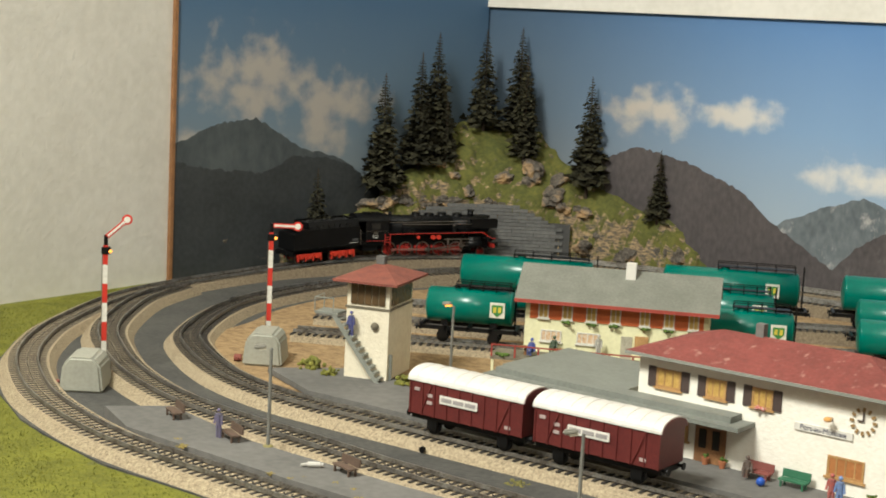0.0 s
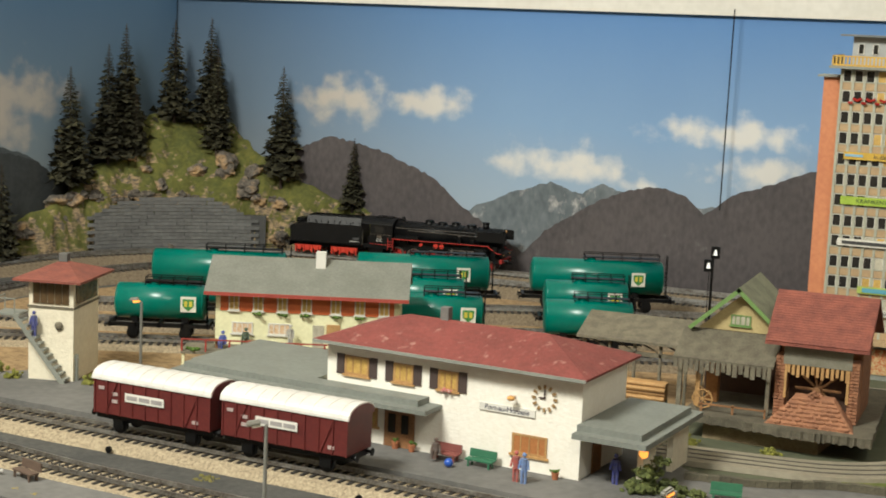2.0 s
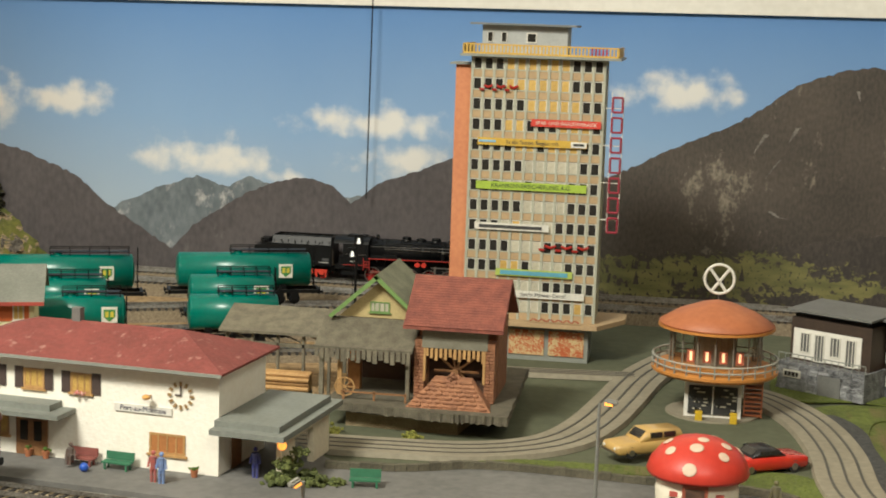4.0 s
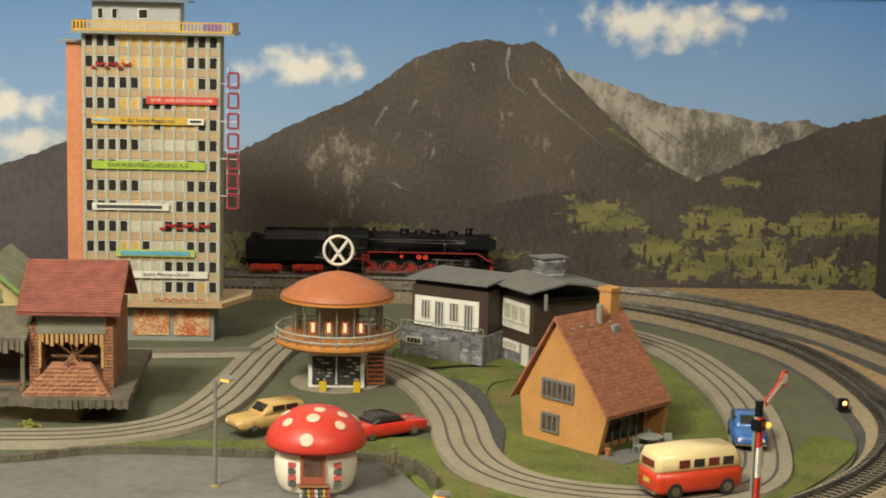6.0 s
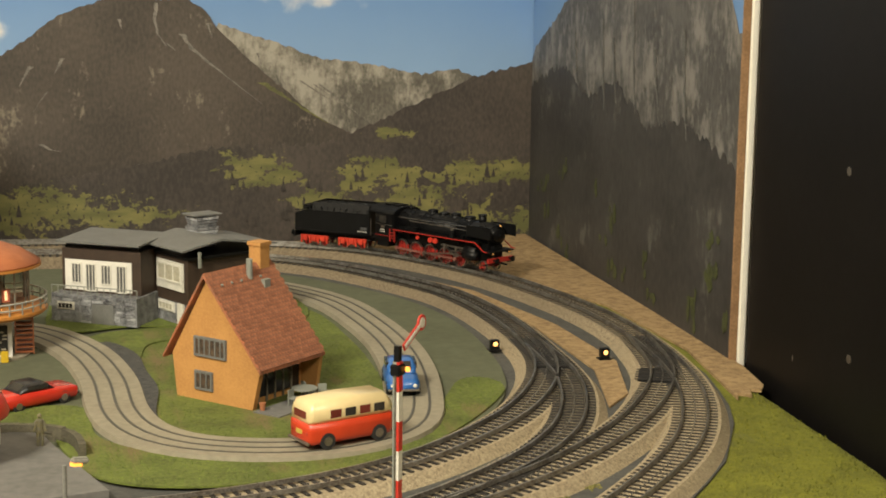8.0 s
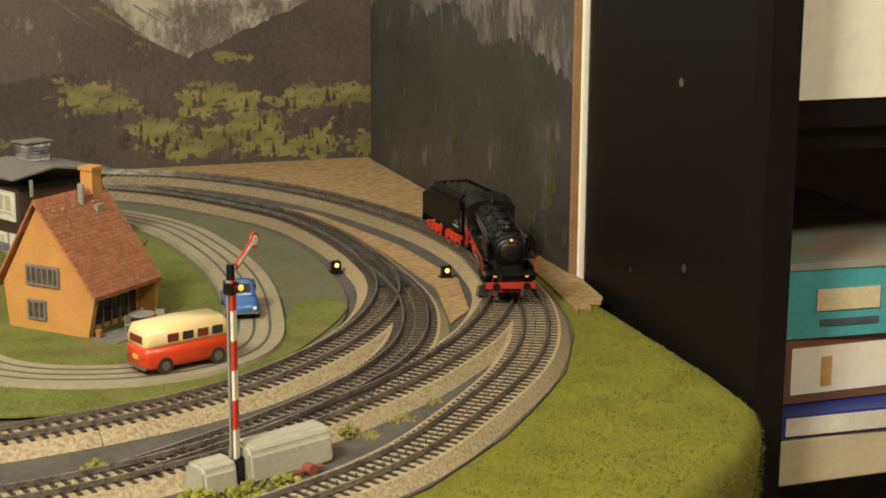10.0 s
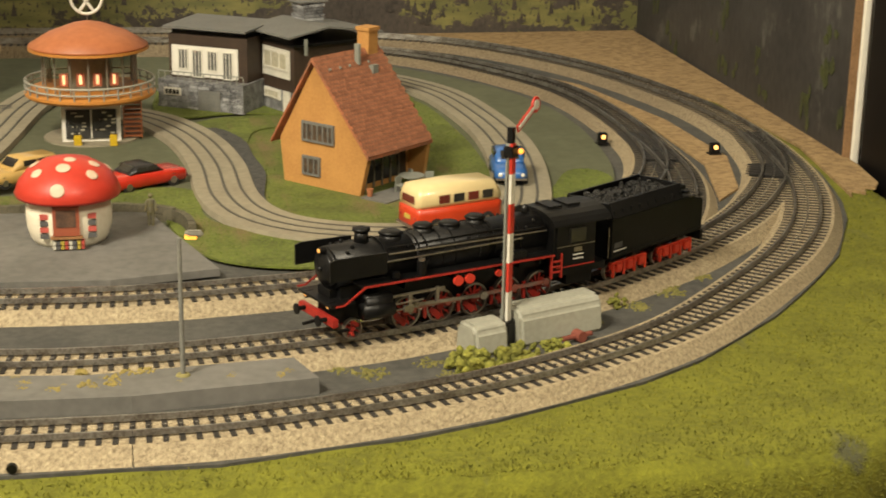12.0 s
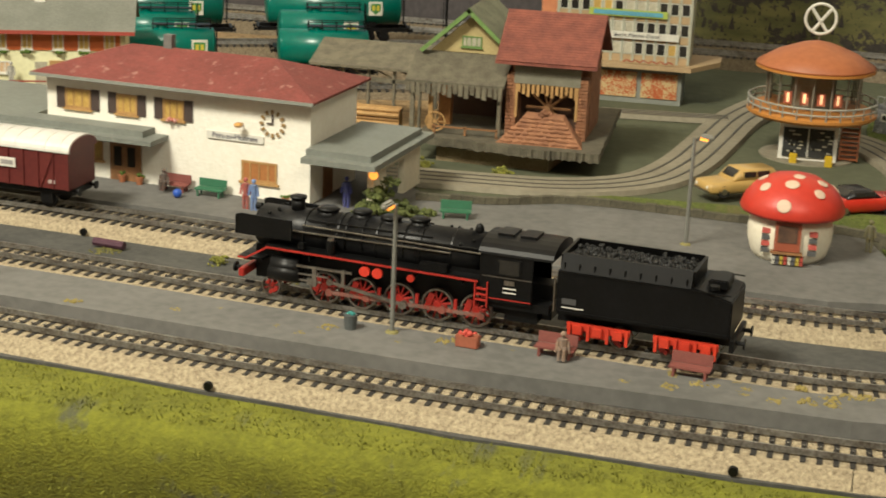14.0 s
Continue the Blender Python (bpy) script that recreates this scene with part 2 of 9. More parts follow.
def prism(bm, pts, a0, a1, axis="z"):
    """A polygon swept along an axis: (x, y) along z, (x, z) along y, (y, z) along x."""
    def p3(u, v, a):
        return {"z": (u, v, a), "y": (u, a, v), "x": (a, u, v)}[axis]
    lo = [bm.verts.new(p3(u, v, a0)) for u, v in pts]
    hi = [bm.verts.new(p3(u, v, a1)) for u, v in pts]
    bm.faces.new(lo)
    bm.faces.new(hi)
    n = len(pts)
    for i in range(n):
        bm.faces.new((lo[i], lo[(i + 1) % n], hi[(i + 1) % n], hi[i]))
    return bm


def lathe(bm, prof, seg=24):
    rings = [[bm.verts.new((r * math.cos(a), r * math.sin(a), z)) for a in [2 * math.pi * k / seg for k in range(seg)]] for r, z in prof]
    for A, C in zip(rings, rings[1:]):
        for k in range(seg):
            bm.faces.new((A[k], A[(k + 1) % seg], C[(k + 1) % seg], C[k]))
    bm.faces.new(rings[0])
    bm.faces.new(rings[-1])
    return bm


def words(text, size, parent, material, m, label="", depth=0.0002, name="lettering"):
    cu = bpy.data.curves.new(name, "FONT")
    cu.body, cu.size, cu.extrude, cu.align_x, cu.align_y = text, size, depth, "CENTER", "CENTER"
    tmp = bpy.data.objects.new("tmp", cu)
    scene.collection.objects.link(tmp)
    me = bpy.data.meshes.new_from_object(tmp.evaluated_get(bpy.context.evaluated_depsgraph_get()))
    bpy.data.objects.remove(tmp)
    me.materials.append(material)
    ob = new(name, me)
    ob.parent, ob.matrix_basis = parent, m
    return tagged(ob, label)


def clump(bm, c, r, n, seed, flat=0.7, size=0.35):
    rd = random.Random(seed)
    for _ in range(n):
        d = Vector((rd.gauss(0, 1), rd.gauss(0, 1), rd.gauss(0, 1))).normalized() * r * rd.uniform(0.3, 1.0)
        p = Vector(c) + Vector((d.x, d.y, abs(d.z) * flat))
        bmesh.ops.create_icosphere(bm, subdivisions=1, radius=r * size * rd.uniform(0.5, 1), matrix=Matrix.Translation(p) @ Euler((rd.random() * 6, rd.random() * 6, 0)).to_matrix().to_4x4() @ Matrix.Diagonal((1, rd.uniform(0.6, 1), rd.uniform(0.5, 1), 1)))
    return bm


# ---- track plan ----
def spline(pts, step=0.0068, closed=False):
    P = [Vector((*p, 0)) if len(p) == 2 else Vector(p) for p in pts]
    n = len(P)
    out = []
    for i in range(n if closed else n - 1):
        a, b, c, d = (P[(i + k) % n] if closed else P[max(0, min(n - 1, i + k))] for k in (-1, 0, 1, 2))
        m = max(2, int((c - b).length / 0.002))
        for k in range(m):
            t = k / m
            out.append(0.5 * ((2 * b) + (c - a) * t + (2 * a - 5 * b + 4 * c - d) * t * t + (3 * b - a - 3 * c + d) * t ** 3))
    out.append(P[0].copy() if closed else P[-1].copy())
    for _ in range(60):
        q = [v.copy() for v in out]
        k = len(q)
        for i in range(k if closed else k - 2):
            j = i if closed else i + 1
            out[j] = (q[(j - 1) % k] + 2 * q[j] + q[(j + 1) % k]) / 4 if not (closed and j in (0, k - 1)) else q[j]
    L = [0.0]
    for a, b in zip(out, out[1:]):
        L.append(L[-1] + (b - a).length)
    m = max(2, round(L[-1] / step))
    res, j = [], 0
    for k in range(m + 1):
        s = L[-1] * k / m
        while j < len(L) - 2 and L[j + 1] < s:
            j += 1
        w = (s - L[j]) / max(1e-9, L[j + 1] - L[j])
        res.append(out[j].lerp(out[j + 1], min(1, w)))
    return res


def sides(path):
    out = []
    for i in range(len(path)):
        d = path[min(i + 1, len(path) - 1)] - path[max(i - 1, 0)]
        d.z = 0
        d.normalize()
        out.append(Vector((d.y, -d.x, 0)))
    return out


def rise(p):
    """The tracks along the back climb by half a centimetre."""
    if p.y < 1.3:
        return 0.0
    k = min(1, (p.y - 1.3) / 0.2) * max(0.0, min(1, (1.05 - p.x) / 0.35))
    return 0.006 * k * k * (3 - 2 * k)


def sweep(bm, path, prof, every=1, caps=True):
    sd = sides(path)
    idx = list(range(0, len(path), every))
    if idx[-1] != len(path) - 1:
        idx.append(len(path) - 1)
    rings = []
    for i in idx:
        z = rise(path[i]) + path[i].z
        rings.append([bm.verts.new(path[i] + sd[i] * o + Vector((0, 0, h + (z if h > 0.0035 else 0)))) for o, h in prof])
    n = len(prof)
    for A, C in zip(rings, rings[1:]):
        for k in range(n):
            bm.faces.new((A[k], A[(k + 1) % n], C[(k + 1) % n], C[k]))
    if caps:
        bm.faces.new(rings[0])
        bm.faces.new(rings[-1])
    return bm


OUTER = [(0.75, 0.655), (0.574, 0.665), (0.339, 0.692), (0.063, 0.731), (-0.044, 0.749), (-0.132, 0.784), (-0.189, 0.818), (-0.257, 0.876), (-0.303, 0.934),
         (-0.338, 0.995), (-0.384, 1.113), (-0.396, 1.204), (-0.393, 1.297), (-0.378, 1.375), (-0.328, 1.485), (-0.262, 1.57), (-0.16, 1.635), (-0.05, 1.658), (0.17, 1.662),
         (0.45, 1.662), (0.73, 1.662), (0.90, 1.66), (1.01, 1.638), (1.093, 1.585), (1.173, 1.462), (1.218, 1.30), (1.226, 1.17), (1.213, 1.05), (1.184, 0.956), (1.14, 0.875), (1.073, 0.795),
         (1.018, 0.742), (0.953, 0.703), (0.894, 0.679), (0.82, 0.661)]
INNER = [(0.876, 0.851), (0.80, 0.838), (0.736, 0.834), (0.622, 0.844), (0.353, 0.878), (0.20, 0.893), (0.03, 0.907), (-0.038, 0.917), (-0.114, 0.947), (-0.196, 1.006), (-0.237, 1.056),
         (-0.283, 1.161), (-0.294, 1.259), (-0.282, 1.345), (-0.24, 1.45), (-0.15, 1.545), (-0.03, 1.59), (0.2, 1.602), (0.45, 1.603), (0.75, 1.603), (0.90, 1.595), (1.024, 1.535), (1.103, 1.413),
         (1.133, 1.316), (1.138, 1.181), (1.122, 1.082), (1.073, 0.986), (1.004, 0.913), (0.943, 0.873)]
MIDDLE = [(1.226, 1.17), (1.203, 1.06), (1.151, 0.965), (1.087, 0.89), (1.03, 0.842), (0.955, 0.795), (0.88, 0.763), (0.80, 0.746), (0.723, 0.7415), (0.632, 0.7525), (0.388, 0.7815), (0.156, 0.809), (0.06, 0.827),
          (-0.025, 0.842), (-0.10, 0.865), (-0.175, 0.905), (-0.24, 0.955), (-0.29, 1.003), (-0.33, 1.062), (-0.368, 1.135), (-0.388, 1.215)]
LINK = [(1.138, 1.181), (1.13, 1.06), (1.101, 0.964), (1.06, 0.898), (1.002, 0.842), (0.94, 0.798), (0.88, 0.763)]
YARD = [[(-0.17, 1.115), (-0.06, 1.160), (0.36, 1.330), (0.52, 1.37)], [(-0.20, 1.19), (-0.06, 1.25), (0.36, 1.425), (0.52, 1.48)], [(-0.22, 1.28), (-0.10, 1.335), (0.35, 1.525), (0.50, 1.555)]]
outer, inner = spline(OUTER, closed=True), spline(INNER, closed=True)
middle, link = spline(MIDDLE), spline(LINK)
yard = [spline(y) for y in YARD]

# ---- table, room and ground ----
def loop_sheet(name, path, off, z0, z1, material, label, every=6):
    sd = sides(path)
    pts = [(p + s * (off + 0.0035 * noise.noise(p * 28))).to_2d()[:] for p, s in list(zip(path, sd))[:-1:every]]
    return solo(name, prism(B(), pts, z0, z1), material, label, kind="structure")


def sheet(name, pts, z0, z1, material, label, curve=False):
    if curve:
        pts = [v.to_2d()[:] for v in spline(pts, 0.008, closed=True)[:-1]]
    return solo(name, prism(B(), pts, z0, z1), material, label, kind="structure")


EDGE = [(-0.50, 0.56), (-0.20, 0.60), (0.37, 0.615), (0.70, 0.605), (0.95, 0.60), (1.06, 0.60), (1.12, 0.645), (1.20, 0.715), (1.250, 0.768), (1.262, 0.83), (1.272, 1.05), (1.30, 1.70), (-0.50, 1.70), (-0.50, 1.0)]
RIM = EDGE
for _ in range(3):
    RIM = [q for a, b in zip(RIM, RIM[1:] + RIM[:1]) for q in ((a[0] * 0.75 + b[0] * 0.25, a[1] * 0.75 + b[1] * 0.25), (a[0] * 0.25 + b[0] * 0.75, a[1] * 0.25 + b[1] * 0.75))]
RIM = [q for a, b in zip(RIM, RIM[1:] + RIM[:1]) for q in [(a[0] + (b[0] - a[0]) * k / 6, a[1] + (b[1] - a[1]) * k / 6) for k in range(6)]]
RIMN = []
for k, p in enumerate(RIM):
    a, b = RIM[k - 3], RIM[(k + 3) % len(RIM)]
    q = math.hypot(b[0] - a[0], b[1] - a[1])
    RIMN.append(((b[1] - a[1]) / q, -(b[0] - a[0]) / q))
bm = B()
rings = []
for inset, z in ((0.020, 0.0016), (0.013, 0.0012), (0.007, -0.0006), (0.0028, -0.0042), (0.0006, -0.0095), (0.0, -0.018), (0.002, -0.036), (0.005, -0.056)):
    wob = [0.0016 * noise.noise(Vector((x * 40, y * 40, z * 60))) for x, y in RIM]
    rings.append([bm.verts.new((x - nx * (inset + w), y - ny * (inset + w), z + (w * 6 if z < -0.05 else w * 0.4))) for (x, y), (nx, ny), w in zip(RIM, RIMN, wob)])
bm.faces.new(rings[0])
for A, C in zip(rings, rings[1:]):
    for k in range(len(A)):
        bm.faces.new((A[k], A[(k + 1) % len(A)], C[(k + 1) % len(A)], C[k]))
for f in bm.faces:
    f.smooth = len(f.verts) == 4
ground = solo("ground", bm, GRASS, "olive green flocked table edge of the model railway", kind="structure")
table_frame = solo("table_frame", prism(B(), [(x * 0.97 + 0.02, max(y + 0.03, 0.66)) for x, y in EDGE], -0.13, -0.0555), BLACK, "dark frame below the railway table", kind="structure")
loop_sheet("ground_grey", outer, -0.0248, 0.0016, 0.0032, ASPHALT, "grey gravel ground between the tracks")
left_cork = sheet("ground_cork_yard", [(-0.24, 1.14), (-0.22, 1.05), (-0.12, 0.98), (-0.03, 0.955), (0.2, 0.965), (0.4, 1.15), (0.52, 1.35), (0.52, 1.57), (0.0, 1.56), (-0.17, 1.48), (-0.25, 1.33), (-0.26, 1.22)], 0.0033, 0.0046, CORK, "brown cork sheet under the goods yard", True)
back_cork = sheet("ground_cork_corner", [(0.75, 1.699), (0.92, 1.699), (1.298, 1.699), (1.280, 1.09), (1.271, 1.035), (1.263, 1.022), (1.256, 1.026), (1.250, 1.010), (1.243, 1.018), (1.237, 1.004), (1.26, 1.15), (1.255, 1.32), (1.205, 1.49), (1.12, 1.62), (1.02, 1.675), (0.9, 1.69)], 0.0019, 0.0040, CORK, "brown cork sheet beside the outer curve")
mid_cork = sheet("ground_cork_strip", [(0.85, 1.64), (1.0, 1.605), (1.09, 1.52), (1.155, 1.40), (1.185, 1.25), (1.19, 1.12), (1.165, 1.03), (1.14, 1.0), (1.165, 1.1), (1.165, 1.25), (1.14, 1.38), (1.07, 1.52), (0.95, 1.6)], 0.0034, 0.0048, CORK, "cork strip between two curved tracks")
felt = sheet("ground_felt", [(0.40, 1.03), (0.56, 1.035), (0.70, 1.04), (0.80, 0.93), (0.95, 0.905), (1.03, 0.965), (1.085, 1.06), (1.105, 1.19), (1.10, 1.31), (1.065, 1.41), (0.99, 1.51), (0.88, 1.565), (0.53, 1.572), (0.46, 1.40), (0.43, 1.2)], 0.0034, 0.0052, FELT, "dull green felt ground of the town", True)
lawn_front = sheet("lawn_front", [(0.57, 1.03), (0.70, 1.045), (0.765, 1.03), (0.775, 0.98), (0.80, 0.905), (0.87, 0.882), (0.95, 0.905), (1.02, 0.96), (1.085, 1.06), (1.06, 1.09), (1.0, 0.97), (0.93, 0.925), (0.86, 0.935), (0.80, 0.99), (0.79, 1.07), (0.70, 1.065), (0.58, 1.055)], 0.0053, 0.0066, LAWN, "green flocked lawn beside the road", True)
lawn_house = sheet("lawn_house", [(0.835, 1.16), (0.83, 1.03), (0.865, 0.972), (0.93, 0.957), (0.98, 0.985), (1.00, 1.07), (1.005, 1.22), (0.985, 1.35), (0.90, 1.30), (0.85, 1.25)], 0.0053, 0.0066, LAWN, "green flocked garden of the gabled house", True)
lawn_bungalow = sheet("lawn_bungalow", [(0.775, 1.30), (0.80, 1.285), (0.84, 1.30), (0.95, 1.27), (0.99, 1.33), (0.96, 1.42), (0.80, 1.44), (0.775, 1.37)], 0.0068, 0.0080, LAWN, "green flocked garden of the bungalow", True)
sheet("lawn_between", [(0.80, 1.26), (0.835, 1.18), (0.85, 1.24), (0.91, 1.25), (0.92, 1.27), (0.85, 1.29)], 0.0068, 0.0078, LAWN, "mossy green ground between the gardens", True)

gravel = sheet("gravel_border", [(0.794, 1.211), (0.815, 1.251), (0.837, 1.205), (0.84, 1.15), (0.845, 1.10), (0.838, 1.03), (0.846, 0.985), (0.838, 0.975), (0.832, 1.015), (0.834, 1.09), (0.826, 1.15)], 0.0069, 0.0081, mat("dark_gravel", (0.085, 0.085, 0.08), (0.03, 0.03, 0.03), 0.9, scale=260, bump=1.0, bscale=700), "dark loose gravel beside the garden", True)

# island platform and station platform
bm = B()
prism(bm, [(-0.105, 0.803), (-0.055, 0.772), (0.10, 0.747), (0.34, 0.722), (0.565, 0.698), (0.75, 0.690), (0.835, 0.700), (0.826, 0.728), (0.73, 0.719), (0.63, 0.731), (0.39, 0.760), (0.15, 0.783), (0.03, 0.80), (-0.07, 0.835)], 0.0033, 0.0115)
solo("platform_island", bm, PLATFORM, "grey island platform with dry yellow tufts", kind="structure")
bm = B()
prism(bm, [(-0.10, 0.985), (-0.03, 0.945), (0.1, 0.934), (0.36, 0.908), (0.62, 0.873), (0.74, 0.865), (0.80, 0.878), (0.775, 0.96), (0.76, 1.015), (0.68, 1.012), (0.57, 1.024), (0.50, 0.985), (0.43, 1.06), (0.20, 1.06), (0.03, 1.02), (-0.05, 1.03)], 0.0054, 0.0098)
solo("platform_station", bm, PLATFORM, "grey station forecourt and platform", kind="structure")
rd = random.Random(4)
for k in range(46):
    x = rd.uniform(-0.05, 0.82) if k < 28 else rd.uniform(0.66, 0.825)
    y = 0.712 + (0.60 - x) * 0.085 + rd.uniform(-0.008, 0.018) if x < 0.62 else 0.708 + rd.uniform(-0.006, 0.016)
    bm = B()
    clump(bm, (x, y, 0.0112), rd.uniform(0.002, 0.006), 22, k, 0.10, 0.24)
    solo("dry_tuft", bm, mat("dry_tuft", (0.33, 0.26, 0.08), (0.2, 0.16, 0.05), 0.95, scale=200), "flat dry yellow tuft of grass flock", "tuft", group="tufts")


for k, (x, y, r) in enumerate(((0.862, 0.722, 0.010), (0.892, 0.732, 0.008), (0.985, 0.782, 0.011), (1.02, 0.80, 0.009), (1.045, 0.822, 0.012), (1.07, 0.845, 0.009), (0.848, 0.730, 0.007), (0.90, 0.716, 0.007), (0.45, 0.823, 0.009), (0.33, 0.838, 0.010), (0.20, 0.858, 0.009))):
    solo("moss_patch", clump(B(), (x, y, 0.0030), r, 60, 500 + k, 0.05, 0.16), mat("moss", (0.20, 0.175, 0.05), (0.10, 0.10, 0.03), 0.95, scale=200, island=0.3), "thin yellow-green moss patch on grey ground", "moss", group="moss patches")


# ---- roads with two slots ----
def road(name, pts, w=0.021):
    p = spline(pts)
    root = thing(name, Matrix(), "pale grey slot-car road with two lanes", "road", kind="structure")
    part("road_bed", sweep(B(), p, [(-w, 0.0055), (w, 0.0055), (w - 0.001, 0.0092), (-w + 0.001, 0.0092)], 2), ROAD, root)
    for o in (-w * 0.5, 0, w * 0.5):
        part("lane_slot", sweep(B(), p, [(o - 0.0009, 0.0093), (o + 0.0009, 0.0093), (o + 0.0009, 0.0096), (o - 0.0009, 0.0096)], 2), SLOT, root)


road("road_front", [(0.42, 1.055), (0.50, 1.058), (0.566, 1.066), (0.615, 1.10), (0.638, 1.16), (0.652, 1.24), (0.668, 1.34), (0.70, 1.42), (0.72, 1.44)])
road("road_loop", [(0.72, 1.325), (0.765, 1.29), (0.797, 1.22), (0.812, 1.13), (0.815, 1.04), (0.83, 0.985), (0.866, 0.951), (0.93, 0.938), (0.99, 0.972), (1.018, 1.065), (1.032, 1.17), (1.03, 1.27), (1.013, 1.37), (0.96, 1.45), (0.89, 1.48)])
road("road_back", [(0.52, 1.322), (0.60, 1.328), (0.66, 1.335)], 0.012)


# ---- tracks ----
def track(name, path, label, detail=None, ballast=True):
    root = thing(name, Matrix(), label, "railway track", kind="structure")
    zoff = 0.0002 * min(4, len([o for o in bpy.data.objects if o.name.startswith("track_")]) - 1)
    if ballast:
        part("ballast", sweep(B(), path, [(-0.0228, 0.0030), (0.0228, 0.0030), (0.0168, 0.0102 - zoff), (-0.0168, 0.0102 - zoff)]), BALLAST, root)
    for o in (-0.00825, 0.00825):
        part("rail", sweep(B(), path, [(o - 0.0010, 0.0112), (o + 0.0010, 0.0112), (o + 0.0006, 0.0138), (o - 0.0006, 0.0138)]), RAIL, root)
    sd = sides(path)
    rest = B()
    near = []
    for i in range(0, len(path) - 1):
        p, s = path[i], sd[i]
        a = math.atan2(s.y, s.x)
        z = rise(p)
        if detail and detail(p):
            near.append((p.x, p.y, z, a))
            continue
        m = Matrix.Translation((p.x, p.y, z)) @ Matrix.Rotation(a, 4, "Z")
        vs = [rest.verts.new(m @ Vector((x, y, zz))) for zz in (0.0085, 0.0106) for x, y in ((-0.0148, -0.00125), (0.0148, -0.00125), (0.0148, 0.00125), (-0.0148, 0.00125))]
        for f in ((4, 5, 6, 7), (0, 1, 5, 4), (1, 2, 6, 5), (2, 3, 7, 6), (3, 0, 4, 7)):
            rest.faces.new([vs[k] for k in f])
    if rest.verts:
        tagged(part("sleepers", rest, SLEEPER, root), "dark sleepers of the track", kind="stuff")
    else:
        rest.free()
    bm = B()
    for i in range(0, len(path) - 1):
        p, s = path[i], sd[i]
        m = Matrix.Translation((p.x, p.y, rise(p))) @ Matrix.Rotation(math.atan2(s.y, s.x), 4, "Z")
        vs = [bm.verts.new(m @ Vector(v)) for v in ((-0.0006, -0.0007, 0.0122), (0.0006, -0.0007, 0.0122), (0.0006, 0.0007, 0.0122), (-0.0006, 0.0007, 0.0122), (0, 0, 0.0105))]
        for f in ((0, 1, 2, 3), (0, 1, 4), (1, 2, 4), (2, 3, 4), (3, 0, 4)):
            bm.faces.new([vs[k] for k in f])
    tagged(part("centre_studs", bm, RAIL, root), "row of small centre contact studs", kind="stuff")
    return root, near


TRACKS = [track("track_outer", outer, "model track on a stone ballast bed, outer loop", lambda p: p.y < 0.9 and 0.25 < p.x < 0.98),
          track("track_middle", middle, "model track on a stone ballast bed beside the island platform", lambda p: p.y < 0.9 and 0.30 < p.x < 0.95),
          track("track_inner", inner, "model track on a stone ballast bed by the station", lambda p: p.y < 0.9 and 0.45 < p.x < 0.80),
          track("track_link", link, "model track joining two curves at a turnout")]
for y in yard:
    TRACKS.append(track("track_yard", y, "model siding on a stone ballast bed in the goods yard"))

for x, y, a in ((1.132, 1.106, -12), (1.194, 1.051, -24)):
    tp = thing("turnout_plate", pose(x, y, 0.0102, 0, 0, a), "black turnout plate between two tracks", "turnout", group="turnouts")
    part("plate", box(B(), -0.0125, 0.0125, -0.018, 0.018, 0, 0.0010, bevel=0.0004), BLACK, tp)
    for k in range(5):
        part("plate_rib", box(B(), -0.0145, 0.0145, -0.0165 + k * 0.0068, -0.0140 + k * 0.0068, 0.0010, 0.0015), SLEEPER, tp)

# ---- room ----
wall_mat = mat("wall_paint", (0.62, 0.58, 0.50), (0.57, 0.53, 0.46), 0.9, scale=8, bump=0.3, bscale=300)
solo("wall_back", box(B(), -0.75, 2.6, 1.712, 1.80, -1.0, 1.6), wall_mat, "plain painted wall behind the printed backdrop", kind="structure")
solo("wall_left", box(B(), -0.62, -0.54, -1.6, 1.712, -1.0, 1.6), wall_mat, "plain painted wall", kind="structure")
white_wall = solo("wall_white", prism(B(), [(-0.447, 1.258), (-0.449, 1.262), (-0.54, 1.262), (-0.54, 0.40), (-0.525, 0.40)], -0.02, 0.9), mat("white_plaster", (0.72, 0.70, 0.64), (0.64, 0.62, 0.56), 0.9, scale=10, bump=0.6, bscale=160), "white roughly plastered wall beside the backdrop", kind="structure")
solo("wall_right", box(B(), 2.6, 2.68, -1.6, 1.8, -1.0, 1.6), wall_mat, "plain painted wall", kind="structure")
solo("wall_front", box(B(), -0.62, 2.68, -1.68, -1.6, -1.0, 1.6), wall_mat, "plain painted wall", kind="structure")
solo("ceiling", box(B(), -0.62, 2.68, -1.68, 1.8, 1.6, 1.66), WHITE, "plain white ceiling", kind="structure")
solo("floor", box(B(), -0.62, 2.68, -1.68, 1.8, -1.06, -1.0), WOOD, "brown wooden floor", kind="structure")
pelmet = solo("pelmet_board", prism(B(), [(-0.36, 1.702), (1.33, 1.702), (1.33, 1.711), (-0.36, 1.711)], 0.312, 0.40), WHITE, "white board along the top of the backdrop", kind="structure")
pelmet.matrix_basis = pose(0, 0, -0.004, 0, -0.45, 0)

